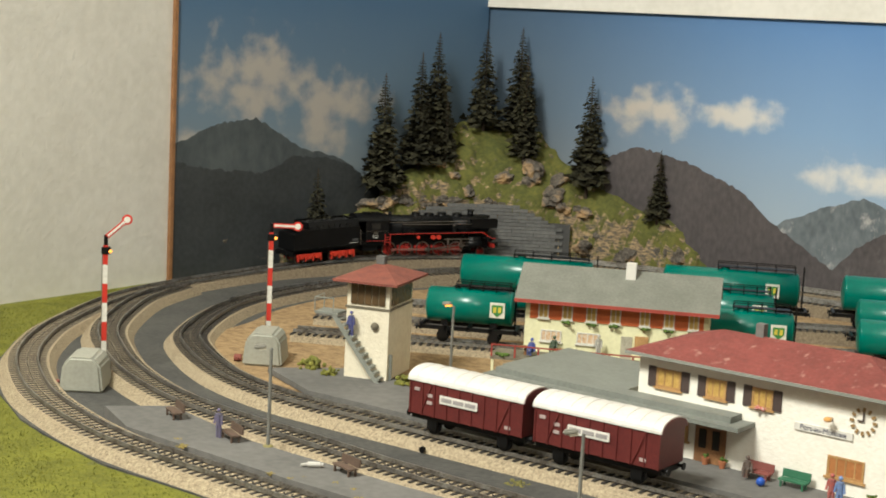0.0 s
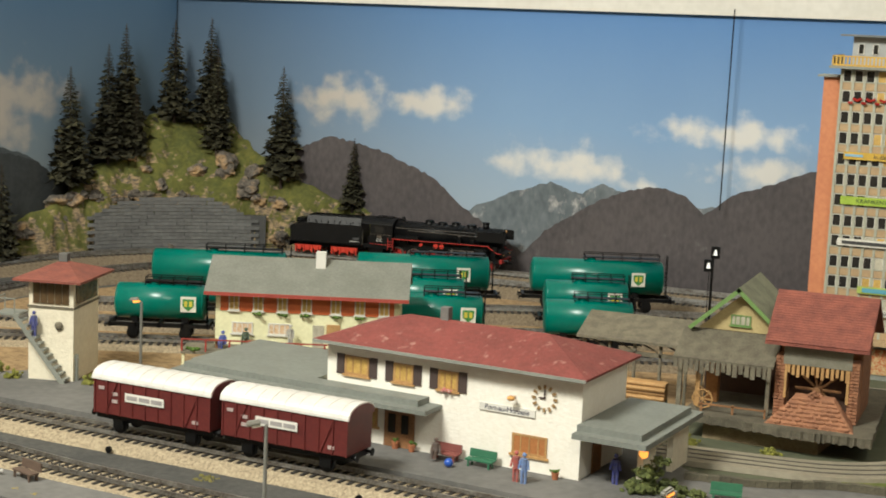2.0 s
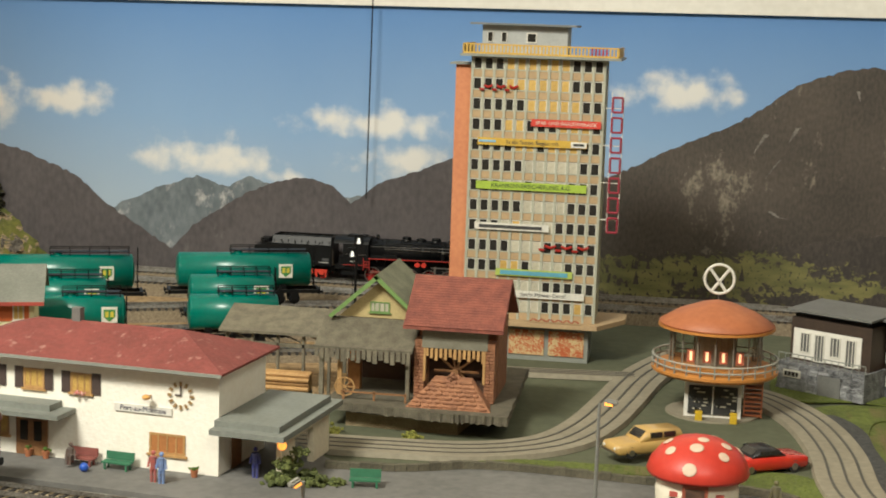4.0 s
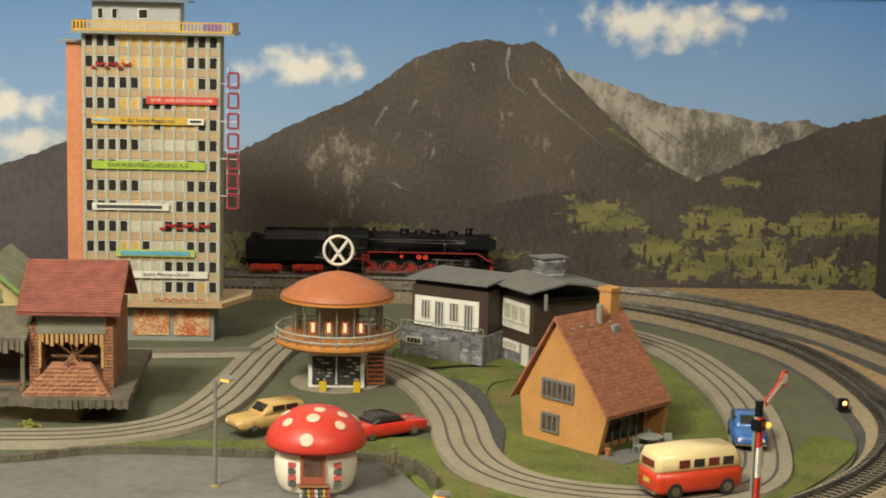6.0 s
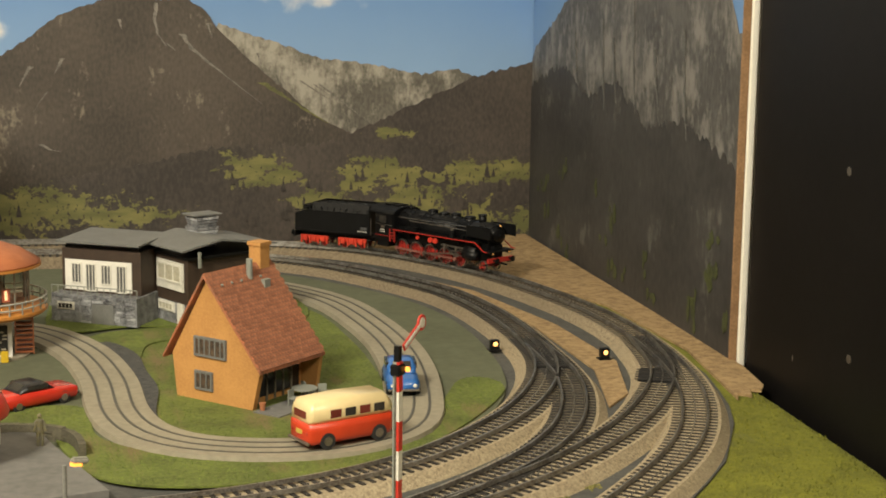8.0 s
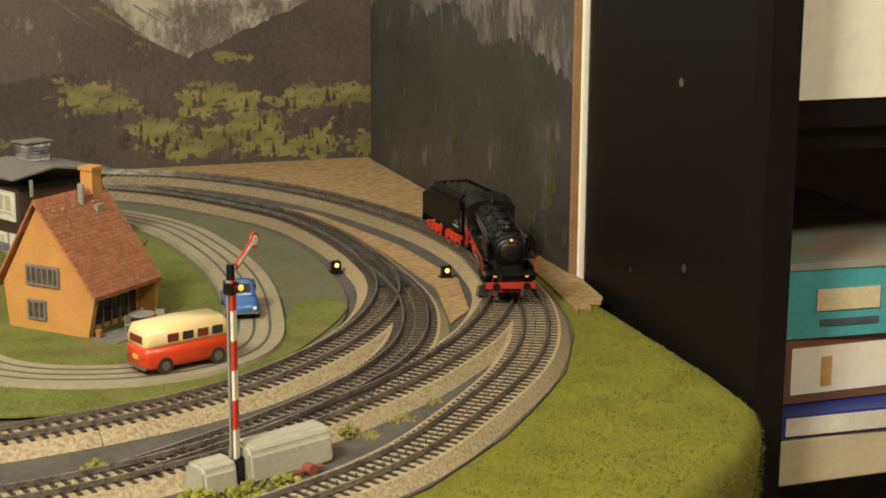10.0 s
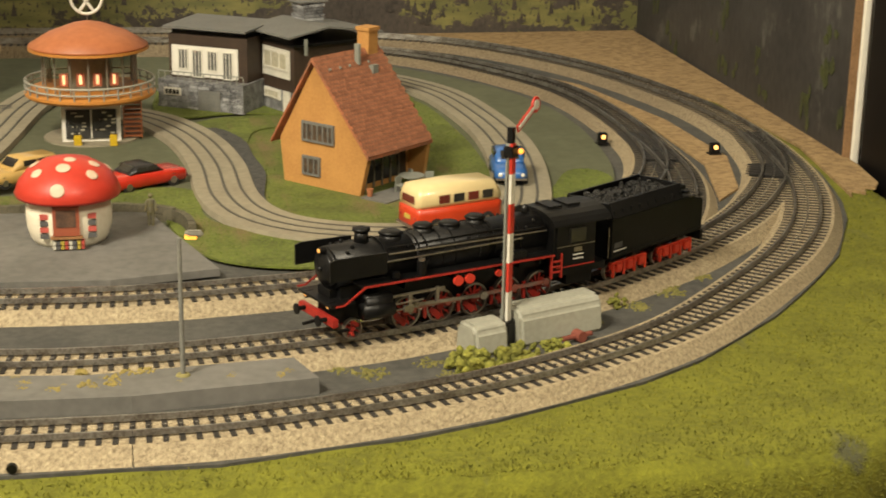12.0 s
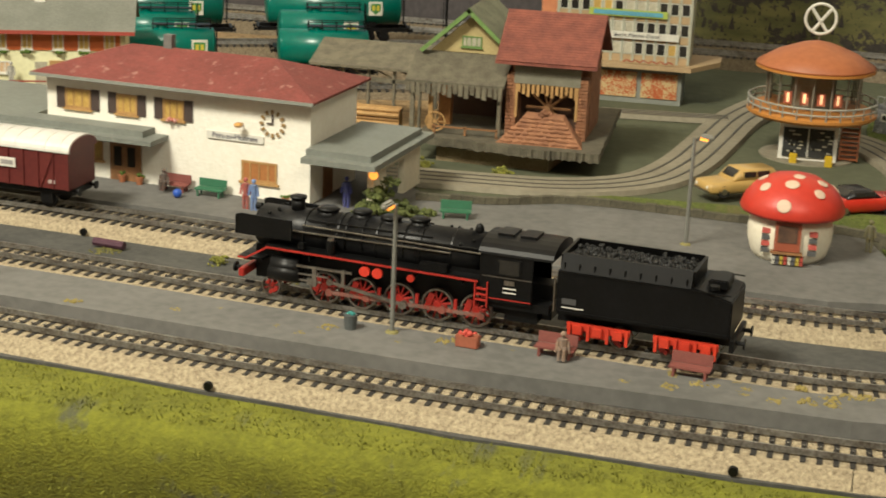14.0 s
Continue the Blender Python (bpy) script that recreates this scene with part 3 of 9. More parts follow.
# ---- printed backdrop ----
CLB = [(-0.10, 0.197, 0.085, 0.038), (-0.005, 0.196, 0.095, 0.024), (0.165, 0.140, 0.105, 0.03), (0.35, 0.184, 0.115, 0.024), (0.39, 0.146, 0.085, 0.024), (0.255, 0.122, 0.035, 0.012), (0.672, 0.233, 0.08, 0.030), (0.738, 0.227, 0.02, 0.014), (1.06, 0.288, 0.12, 0.04), (1.15, 0.30, 0.05, 0.016)]
CLL = [(0.24, 0.222, 0.24, 0.06), (0.19, 0.20, 0.18, 0.045), (0.48, 0.19, 0.22, 0.05), (0.06, 0.15, 0.1, 0.02), (0.44, 0.16, 0.18, 0.035)]
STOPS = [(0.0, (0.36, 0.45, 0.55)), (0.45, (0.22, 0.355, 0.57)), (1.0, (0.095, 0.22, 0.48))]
# shade towards the left corner is multiplied into this sky's colour
SKY = grade("printed_sky", STOPS, 0.08, 0.31, CLB, corner_shade=(-0.36, 0.16, (0.46, 0.38, 0.30)))
# same sky darkened: the side wall's shade is mixed into its colour
SKYL = grade("printed_sky_side_shaded", [(p, (c[0] * 0.62, c[1] * 0.56, c[2] * 0.47)) for p, c in STOPS], 0.08, 0.31, [(x * 0.458, z, w * 0.458, h) for x, z, w, h in CLL], white=(0.40, 0.365, 0.325))
SKYR = grade("printed_sky_plain", STOPS, 0.08, 0.31, [])
FIRDARK = mat("print_dark_firs", (0.060, 0.049, 0.040), (0.034, 0.028, 0.024), 0.6, scale=45, fine=0.6)


def slope_print(name, base, dark, pale, cut, grain=330.0, lean=0.6, broad=8.0, fade=0.16, fields=(), streak=70.0):
    """A printed slope: fine tree grain in broad light and dark tones, sparse pale rock flecks, and ragged green fields (x, z, half width, half height)."""
    m = bpy.data.materials.new(name)
    m.use_nodes = True
    N, L = m.node_tree.nodes, m.node_tree.links
    b = N["Principled BSDF"]
    b.inputs["Roughness"].default_value = 0.6
    tc = N.new("ShaderNodeTexCoord")

    def nz(scale, detail=3.0, stretch=(1, 1, 1), turn=0.0, rough=0.5):
        mp, n = N.new("ShaderNodeMapping"), N.new("ShaderNodeTexNoise")
        mp.inputs["Rotation"].default_value, mp.inputs["Scale"].default_value = (0, turn, 0), stretch
        n.inputs["Scale"].default_value, n.inputs["Detail"].default_value, n.inputs["Roughness"].default_value = scale, detail, rough
        L.new(tc.outputs["Object"], mp.inputs[0])
        L.new(mp.outputs[0], n.inputs["Vector"])
        return n.outputs["Fac"]

    def calc(op, a, c, d=None):
        n = N.new("ShaderNodeMath")
        n.operation = op
        for k, v in enumerate((a, c, d)):
            if v is None:
                continue
            if isinstance(v, (int, float)):
                n.inputs[k].default_value = v
            else:
                L.new(v, n.inputs[k])
        return n.outputs[0]

    def ramp(v, lo, hi, out0=0.0, out1=1.0):
        n = N.new("ShaderNodeMapRange")
        n.inputs[1].default_value, n.inputs[2].default_value, n.inputs[3].default_value, n.inputs[4].default_value = lo, hi, out0, out1
        L.new(v, n.inputs[0])
        return n.outputs[0]

    def blend(f, a, c):
        n = N.new("ShaderNodeMix")
        n.data_type = "RGBA"
        L.new(f, n.inputs[0])
        for k, v in ((6, a), (7, c)):
            if isinstance(v, tuple):
                n.inputs[k].default_value = (*v, 1)
            else:
                L.new(v, n.inputs[k])
        return n.outputs[2]

    tone = calc("MULTIPLY_ADD", nz(broad, 5), 1.1, nz(grain, 3, (1, 1, 0.55)))
    out = blend(ramp(tone, 0.78, 1.32), dark, base)
    fleck = calc("ADD", nz(streak, 8, (1, 1, 0.38), lean, 0.72), nz(broad * 1.3, 3))
    fleck = calc("MULTIPLY_ADD", nz(grain * 0.8, 2), 0.30, fleck)
    out = blend(ramp(fleck, cut, cut + fade), out, pale)
    if fields:
        last = None
        for x, z, w, h in fields:
            mp, ln = N.new("ShaderNodeMapping"), N.new("ShaderNodeVectorMath")
            mp.inputs["Location"].default_value, mp.inputs["Scale"].default_value = (-x / w, 0, -z / h), (1 / w, 0, 1 / h)
            ln.operation = "LENGTH"
            L.new(tc.outputs["Object"], mp.inputs[0])
            L.new(mp.outputs[0], ln.inputs[0])
            last = ln.outputs["Value"] if last is None else calc("MINIMUM", last, ln.outputs["Value"])
        edge = calc("MULTIPLY_ADD", nz(75, 8, (1, 1, 1.4), 0.2, 0.66), 4.2, last)
        grass = blend(ramp(nz(38, 4, (0.6, 1, 2.2)), 0.38, 0.62), (0.20, 0.185, 0.062), (0.115, 0.115, 0.040))
        wood = calc("LESS_THAN", nz(270, 3, (1, 1, 0.6)), 0.375)
        grass = blend(wood, grass, dark)
        out = blend(ramp(edge, 3.02, 2.90), out, grass)
    L.new(out, b.inputs["Base Color"])
    return m


FIELDS_BACK = [(0.995, 0.084, 0.037, 0.019), (1.027, 0.073, 0.027, 0.008), (1.124, 0.078, 0.033, 0.016), (1.162, 0.071, 0.022, 0.011), (1.108, 0.064, 0.027, 0.008), (1.195, 0.069, 0.017, 0.006), (1.234, 0.075, 0.033, 0.016), (1.284, 0.074, 0.034, 0.014),
               (1.076, 0.038, 0.038, 0.019), (1.104, 0.024, 0.049, 0.014), (1.169, 0.040, 0.039, 0.022), (1.192, 0.019, 0.05, 0.011), (1.242, 0.021, 0.022, 0.022), (1.292, 0.021, 0.028, 0.014), (1.145, 0.118, 0.022, 0.006)]
FIELDS_WEST = [(0.659, 0.039, 0.102, 0.019), (0.745, 0.044, 0.093, 0.026), (0.633, 0.021, 0.061, 0.010), (0.85, 0.036, 0.07, 0.014)]
FOREST = slope_print("print_dark_forest", (0.082, 0.066, 0.054), (0.038, 0.031, 0.027), (0.12, 0.105, 0.07), 1.62, fields=FIELDS_BACK)
FOOT = slope_print("print_valley", (0.078, 0.063, 0.052), (0.036, 0.030, 0.026), (0.12, 0.105, 0.07), 1.60, fields=FIELDS_BACK[:-1] + FIELDS_WEST)
ROCK = slope_print("print_rock", (0.090, 0.072, 0.057), (0.044, 0.036, 0.029), (0.24, 0.205, 0.155), 1.30, broad=9.0)
GREYRIDGE = slope_print("print_grey_ridge", (0.098, 0.085, 0.086), (0.052, 0.045, 0.048), (0.15, 0.14, 0.135), 1.36, grain=200.0, lean=-0.5)
FARRIDGE = slope_print("print_far_ridge", (0.18, 0.205, 0.22), (0.095, 0.115, 0.13), (0.44, 0.43, 0.42), 1.22, grain=160.0, lean=0.5, broad=14.0)
MEADOW = mat("print_meadow", (0.16, 0.155, 0.048), (0.075, 0.078, 0.03), 0.6, scale=60)
SCREE = mat("print_scree", (0.24, 0.22, 0.19), (0.085, 0.078, 0.068), 0.6, scale=70)


def card(parent, name, pts, depth, material, label):
    return part(name, prism(B(), pts, -depth - 0.0004, -depth, "y"), material, parent, label)


def ridge(parent, name, pts, z0, depth, material, label, rough=0.004, seed=1):
    """A printed mountain: a jagged line above a flat foot."""
    rd = random.Random(seed)
    top = []
    for (x0, h0), (x1, h1) in zip(pts, pts[1:]):
        n = max(2, int((x1 - x0) / 0.004))
        for k in range(n):
            w = k / n
            top.append((x0 + (x1 - x0) * w, h0 + (h1 - h0) * w + rd.uniform(-0.5, 0.5) * rough))
    top.append(pts[-1])
    return card(parent, name, top + [(pts[-1][0], z0), (pts[0][0], z0)], depth, material, label)


def blob(parent, name, x, z, w, h, depth, material, label, seed, n=7, flat=False):
    rd = random.Random(seed)
    for k in range(n):
        cx, cz = x + rd.uniform(-0.5, 0.5) * w, z + rd.uniform(-0.4, 0.4) * h
        rx, rz = w * rd.uniform(0.08, 0.22), h * rd.uniform(0.12, 0.34)
        pts = []
        for j in range(22):
            a = 2 * math.pi * j / 22
            q = 1 + 0.6 * noise.noise(Vector((math.cos(a) * 2.4 + seed * 3.1 + k, math.sin(a) * 2.4, k * 1.7)))
            pts.append((cx + rx * q * math.cos(a), cz + rz * q * math.sin(a) * (0.5 if flat and math.sin(a) < 0 else 1)))
        card(parent, name, pts, depth + k * 0.00006, material, label if k == 0 else "")


def spikes(parent, name, x0, x1, z0, z1, n, depth, material, seed):
    """Printed fir tops and scree streaks: thin tapered strips in one sheet."""
    rd = random.Random(seed)
    bm = B()
    for _ in range(n):
        x, z, h = rd.uniform(x0, x1), rd.uniform(z0, z1), rd.uniform(0.006, 0.016)
        w = h * 0.2
        q = depth + rd.uniform(0, 0.0008)
        vs = [bm.verts.new(v) for v in ((x - w, -q, z), (x + w, -q, z), (x, -q, z + h))]
        bm.faces.new(vs)
    tagged(part(name, bm, material, parent), "", kind="stuff")


back = thing("backdrop_back", pose(0, 1.7115, 0), "printed mountain landscape on the back wall", "backdrop", kind="structure")
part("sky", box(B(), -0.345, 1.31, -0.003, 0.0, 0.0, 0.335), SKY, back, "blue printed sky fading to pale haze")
ridge(back, "far_ridge", [(0.0, 0.03), (0.067, 0.085), (0.114, 0.106), (0.153, 0.118), (0.187, 0.107), (0.212, 0.121), (0.238, 0.112), (0.29, 0.10), (0.34, 0.105), (0.39, 0.09)], 0.0, 0.0034, FARRIDGE, "hazy blue-green printed far ridge", 0.003, 2)
ridge(back, "middle_ridge", [(0.12, 0.03), (0.149, 0.063), (0.213, 0.104), (0.245, 0.116), (0.276, 0.123), (0.308, 0.115), (0.334, 0.09), (0.37, 0.06)], 0.0, 0.0039, GREYRIDGE, "grey-brown printed ridge", 0.0025, 3)
ridge(back, "middle_ridge", [(0.26, 0.04), (0.325, 0.093), (0.362, 0.122), (0.404, 0.136), (0.44, 0.152), (0.50, 0.162), (0.56, 0.15), (0.64, 0.13), (0.70, 0.08)], 0.0, 0.0044, GREYRIDGE, "", 0.0025, 4)
ridge(back, "dark_ridge", [(-0.345, 0.05), (-0.25, 0.09), (-0.163, 0.134), (-0.12, 0.152), (-0.061, 0.141), (0.01, 0.114), (0.054, 0.079), (0.082, 0.062), (0.138, 0.028), (0.17, 0.012)], 0.0, 0.0049, GREYRIDGE, "dark printed ridge behind the hill", 0.003, 5)
ridge(back, "rock_ridge", [(0.93, 0.18), (0.96, 0.236), (0.988, 0.226), (1.03, 0.213), (1.067, 0.199), (1.123, 0.193), (1.179, 0.182), (1.216, 0.188), (1.24, 0.178), (1.31, 0.17)], 0.0, 0.0054, slope_print("print_pale_rock", (0.17, 0.155, 0.125), (0.075, 0.068, 0.056), (0.34, 0.315, 0.26), 1.06, broad=16.0, streak=90.0, fade=0.25), "pale rocky printed ridge", 0.003, 6)
ridge(back, "great_mountain", [(0.54, 0.10), (0.618, 0.144), (0.674, 0.174), (0.733, 0.199), (0.762, 0.218), (0.796, 0.243), (0.836, 0.258), (0.874, 0.266), (0.901, 0.260), (0.921, 0.263), (0.942, 0.253), (0.96, 0.230), (1.0, 0.19), (1.06, 0.14), (1.10, 0.12)], 0.0, 0.0059, ROCK, "great brown rocky printed mountain", 0.003, 7)
ridge(back, "forest_ridge", [(0.95, 0.06), (1.03, 0.09), (1.09, 0.115), (1.125, 0.129), (1.18, 0.154), (1.238, 0.179), (1.307, 0.196)], 0.0, 0.0064, FOREST, "dark wooded printed ridge", 0.004, 8)
ridge(back, "forest_foot", [(0.50, 0.03), (0.60, 0.056), (0.75, 0.068), (0.85, 0.085), (0.95, 0.105), (1.05, 0.108), (1.2, 0.105), (1.31, 0.104)], 0.0, 0.0069, FOOT, "dark wooded printed foothills with green fields", 0.006, 9)
spikes(back, "printed_firs", 0.97, 1.30, 0.010, 0.070, 70, 0.0082, FIRDARK, 3)
spikes(back, "printed_firs", 0.61, 0.76, 0.022, 0.045, 18, 0.0082, FIRDARK, 5)


def gully(parent, pts, w, depth, material=None):
    """One pale printed gully: a tapered ragged band down the slope."""
    rd = random.Random(int(pts[0][0] * 1000))
    lft, rgt = [], []
    n = 18
    for k in range(n + 1):
        u = k / n * (len(pts) - 1)
        a = min(int(u), len(pts) - 2)
        x = pts[a][0] + (pts[a + 1][0] - pts[a][0]) * (u - a) + rd.uniform(-1, 1) * w * 0.25
        z = pts[a][1] + (pts[a + 1][1] - pts[a][1]) * (u - a)
        q = w * (1.05 - 0.9 * k / n) * rd.uniform(0.5, 1.1)
        lft.append((x - q, z))
        rgt.append((x + q, z))
    card(parent, "scree", rgt + lft[::-1], depth, material or SCREE, "pale printed scree gully")


for pts, w in (([(0.896, 0.257), (0.894, 0.240), (0.897, 0.224), (0.906, 0.212)], 0.0024), ([(0.922, 0.225), (0.930, 0.212), (0.945, 0.198), (0.972, 0.177), (1.004, 0.152)], 0.0034), ([(0.906, 0.215), (0.915, 0.208)], 0.0022), ([(0.858, 0.240), (0.860, 0.230)], 0.0022),
               ([(0.800, 0.200), (0.795, 0.190), (0.791, 0.184)], 0.0026), ([(0.784, 0.166), (0.776, 0.156), (0.770, 0.146)], 0.0011), ([(0.768, 0.192), (0.762, 0.182), (0.756, 0.171)], 0.0026), ([(0.735, 0.147), (0.731, 0.136)], 0.0012), ([(0.776, 0.112), (0.785, 0.106), (0.796, 0.104)], 0.0034), ([(0.948, 0.236), (0.953, 0.222)], 0.0018)):
    gully(back, pts, w, 0.0066)
for pts, w in (([(1.066, 0.172), (1.095, 0.150), (1.123, 0.129)], 0.0018), ([(1.045, 0.176), (1.07, 0.160), (1.09, 0.147)], 0.0014), ([(1.06, 0.172), (1.085, 0.155)], 0.0012), ([(1.00, 0.205), (1.005, 0.19)], 0.0016)):
    gully(back, pts, w, 0.0062)
gully(back, [(1.005, 0.174), (1.022, 0.163), (1.05, 0.146), (1.076, 0.130)], 0.0050, 0.0061, MEADOW)

P0, P1 = Vector((-0.447, 1.262, 0)), Vector((-0.332, 1.705, 0))
ang = math.degrees(math.atan2(P1.y - P0.y, P1.x - P0.x))
LW = (P1 - P0).length
left = thing("backdrop_left", pose(P0.x, P0.y, 0, 0, 0, ang), "printed mountain landscape on the side wall", "backdrop", kind="structure")
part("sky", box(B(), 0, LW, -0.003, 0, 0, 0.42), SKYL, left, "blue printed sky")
part("edge_strip", box(B(), -0.004, -0.0002, -0.006, 0.004, 0, 0.6), WOOD, left, "narrow brown edge of the backdrop panel")
part("panel", box(B(), 0, LW, 0.0005, 0.01, 0, 0.6), WHITE, left)
lw = LW
ridge(left, "far_ridge", [(0.0, 0.147), (0.12 * lw, 0.168), (0.23 * lw, 0.173), (0.30 * lw, 0.157), (0.37 * lw, 0.139), (0.50 * lw, 0.126), (0.58 * lw, 0.102), (0.62 * lw, 0.08)], 0.0, 0.0036, slope_print("print_side_ridge", (0.085, 0.10, 0.105), (0.05, 0.06, 0.066), (0.15, 0.165, 0.165), 1.34, grain=120.0, broad=10.0), "hazy printed ridge", 0.003, 12)
ridge(left, "dark_ridge", [(0.0, 0.128), (0.1 * lw, 0.12), (0.25 * lw, 0.112), (0.35 * lw, 0.13), (0.45 * lw, 0.128), (0.52 * lw, 0.12), (0.60 * lw, 0.095), (0.75 * lw, 0.075), (lw, 0.06)], 0.0, 0.0042, mat("print_blue_dark", (0.045, 0.05, 0.052), (0.026, 0.03, 0.032), 0.6, scale=20), "dark blue-grey printed ridge", 0.004, 13)

Q0, Q1 = Vector((1.308, 1.705, 0)), Vector((1.283, 1.112, 0))
ang = math.degrees(math.atan2(Q1.y - Q0.y, Q1.x - Q0.x))
rw = (Q1 - Q0).length
right = thing("backdrop_right", pose(Q0.x, Q0.y, 0, 0, 0, ang), "printed cliff landscape on the side wall", "backdrop", kind="structure")
part("sky", box(B(), 0, rw, -0.003, 0, 0, 0.42), SKYR, right, "blue printed sky")
part("panel", box(B(), 0, rw, 0.0005, 0.012, 0, 0.6), WHITE, right)
part("edge_board", box(B(), rw + 0.0002, rw + 0.0030, -0.0050, 0.0006, -0.004, 0.6), mat("edge_brown", (0.34, 0.20, 0.10), (0.22, 0.125, 0.06), 0.7, scale=60), right, "narrow brown edge board")
part("white_strip", box(B(), rw + 0.0002, rw + 0.0040, 0.0009, 0.0075, -0.004, 0.6, bevel=0.0012), mat("bright_white_paint", (0.88, 0.85, 0.76), (0.82, 0.79, 0.70), 0.4, scale=15), right, "white painted edge board")
CLIFF = slope_print("print_cliff", (0.105, 0.100, 0.094), (0.042, 0.040, 0.039), (0.20, 0.19, 0.175), 1.10, grain=210.0, lean=0.12, broad=13.0, fade=0.22, streak=85.0)
ridge(right, "cliff", [(0.0, 0.20), (0.02 * rw, 0.212), (0.15 * rw, 0.245), (0.27 * rw, 0.281), (0.4 * rw, 0.36), (0.75 * rw, 0.40), (0.93 * rw, 0.30), (0.985 * rw, 0.252), (rw, 0.25)], 0.0, 0.0036, CLIFF, "grey printed cliff", 0.004, 31)
ridge(right, "dark_forest", [(0.0, 0.17), (0.2 * rw, 0.20), (0.35 * rw, 0.175), (0.5 * rw, 0.195), (0.65 * rw, 0.16), (0.8 * rw, 0.175), (rw, 0.15)], 0.0, 0.0042, slope_print("print_dark_slope", (0.056, 0.052, 0.050), (0.028, 0.026, 0.026), (0.105, 0.10, 0.09), 1.30, grain=180.0, lean=0.1, broad=12.0), "dark printed wooded slope", 0.008, 32)
for x, z, h, w in ((0.16, 0.235, 0.05, 0.004), (0.25, 0.25, 0.085, 0.005), (0.285, 0.235, 0.06, 0.004), (0.34, 0.27, 0.10, 0.0045), (0.40, 0.23, 0.05, 0.004), (0.47, 0.25, 0.09, 0.004)):
    gully(right, [(x, z), (x + 0.006, z - h * 0.5), (x + 0.014, z - h)], w, 0.0046, mat("print_grey_scree", (0.15, 0.145, 0.135), (0.07, 0.068, 0.064), 0.6, scale=70))
rd = random.Random(8)
for k in range(22):
    blob(right, "meadow", rw * rd.uniform(0.02, 0.98), rd.uniform(0.008, 0.10), 0.022, rd.uniform(0.012, 0.03), 0.0048, mat("print_dim_meadow", (0.075, 0.085, 0.025), (0.04, 0.048, 0.018), 0.6, scale=60), "dim green printed meadow", 120 + k, 3)

# ---- loose grass fibres ----
def in_poly(x, y, poly):
    odd = False
    for (x0, y0), (x1, y1) in zip(poly, poly[1:] + poly[:1]):
        if (y0 > y) != (y1 > y) and x < (x1 - x0) * (y - y0) / (y1 - y0) + x0:
            odd = not odd
    return odd


def fibres(name, test, x0, x1, y0, y1, z, n, material, label, seed, h=0.0026):
    rd = random.Random(seed)
    verts, faces = [], []
    while len(faces) < n:
        x, y = rd.uniform(x0, x1), rd.uniform(y0, y1)
        if not test(x, y):
            continue
        a, hh = rd.uniform(0, 6.3), h * rd.uniform(0.4, 1.0)
        dx, dy = math.cos(a) * 0.00045, math.sin(a) * 0.00045
        k = len(verts)
        verts += [(x - dx, y - dy, z), (x + dx, y + dy, z), (x + rd.uniform(-1, 1) * hh * 0.7, y + rd.uniform(-1, 1) * hh * 0.7, z + hh)]
        faces.append((k, k + 1, k + 2))
    me = bpy.data.meshes.new(name)
    me.from_pydata(verts, [], faces)
    me.materials.append(material)
    tagged(new(name, me), label, "grass", kind="stuff")


TURF = mat("turf_fibre", (0.21, 0.21, 0.020), (0.09, 0.095, 0.012), 0.95, scale=30, island=0.45)
verts, faces = [], []
rd = random.Random(77)
for _ in range(16000):
    k = rd.randrange(len(RIM))
    (x, y), (nx, ny) = RIM[k], RIMN[k]
    if y > 1.1 or x < -0.3:
        continue
    x, y, z = x + ny * rd.uniform(-0.004, 0.004), y - nx * rd.uniform(-0.004, 0.004), rd.uniform(-0.058, -0.001)
    inset = 0.009 * max(0.0, 1 + z / 0.008) ** 1.6
    x, y = x - nx * (inset + 0.001), y - ny * (inset + 0.001)
    h, w, a = rd.uniform(0.001, 0.0024), 0.00045, rd.uniform(-1, 1)
    verts += [(x - ny * w, y + nx * w, z), (x + ny * w, y - nx * w, z), (x + nx * h - ny * a * h, y + ny * h + nx * a * h, z + rd.uniform(-0.8, 0.6) * h)]
    faces.append((len(verts) - 3, len(verts) - 2, len(verts) - 1))
me = bpy.data.meshes.new("grass")
me.from_pydata(verts, [], faces)
me.materials.append(TURF)
tagged(new("grass", me), "olive green grass flock hanging over the table edge", "grass", kind="stuff")
TURFL = mat("lawn_fibre", (0.17, 0.22, 0.04), (0.085, 0.12, 0.025), 0.95, scale=30, island=0.45)
loop_poly = [(p + s * -0.0265).to_2d()[:] for p, s in list(zip(outer, sides(outer)))[::8]]
edge_in = [(x * 0.985 + 0.008, y + 0.006 if y < 1 else y) for x, y in EDGE]
fibres("grass", lambda x, y: in_poly(x, y, edge_in) and not in_poly(x, y, loop_poly) and not (x > 1.2 and y > 1.02), -0.45, 1.26, 0.56, 1.22, 0.0012, 42000, TURF, "olive green grass flock along the table edge", 1)
for seed, ob in enumerate((lawn_front, lawn_house, lawn_bungalow)):
    pl = [(v.co.x, v.co.y) for v in ob.data.vertices][: len(ob.data.vertices) // 2]
    xs, ys = [p[0] for p in pl], [p[1] for p in pl]
    fibres("grass", lambda x, y: in_poly(x, y, pl), min(xs), max(xs), min(ys), max(ys), 0.0062 if seed < 2 else 0.0077, 3500, TURFL, "green grass flock of a garden lawn", 5 + seed, 0.0018)
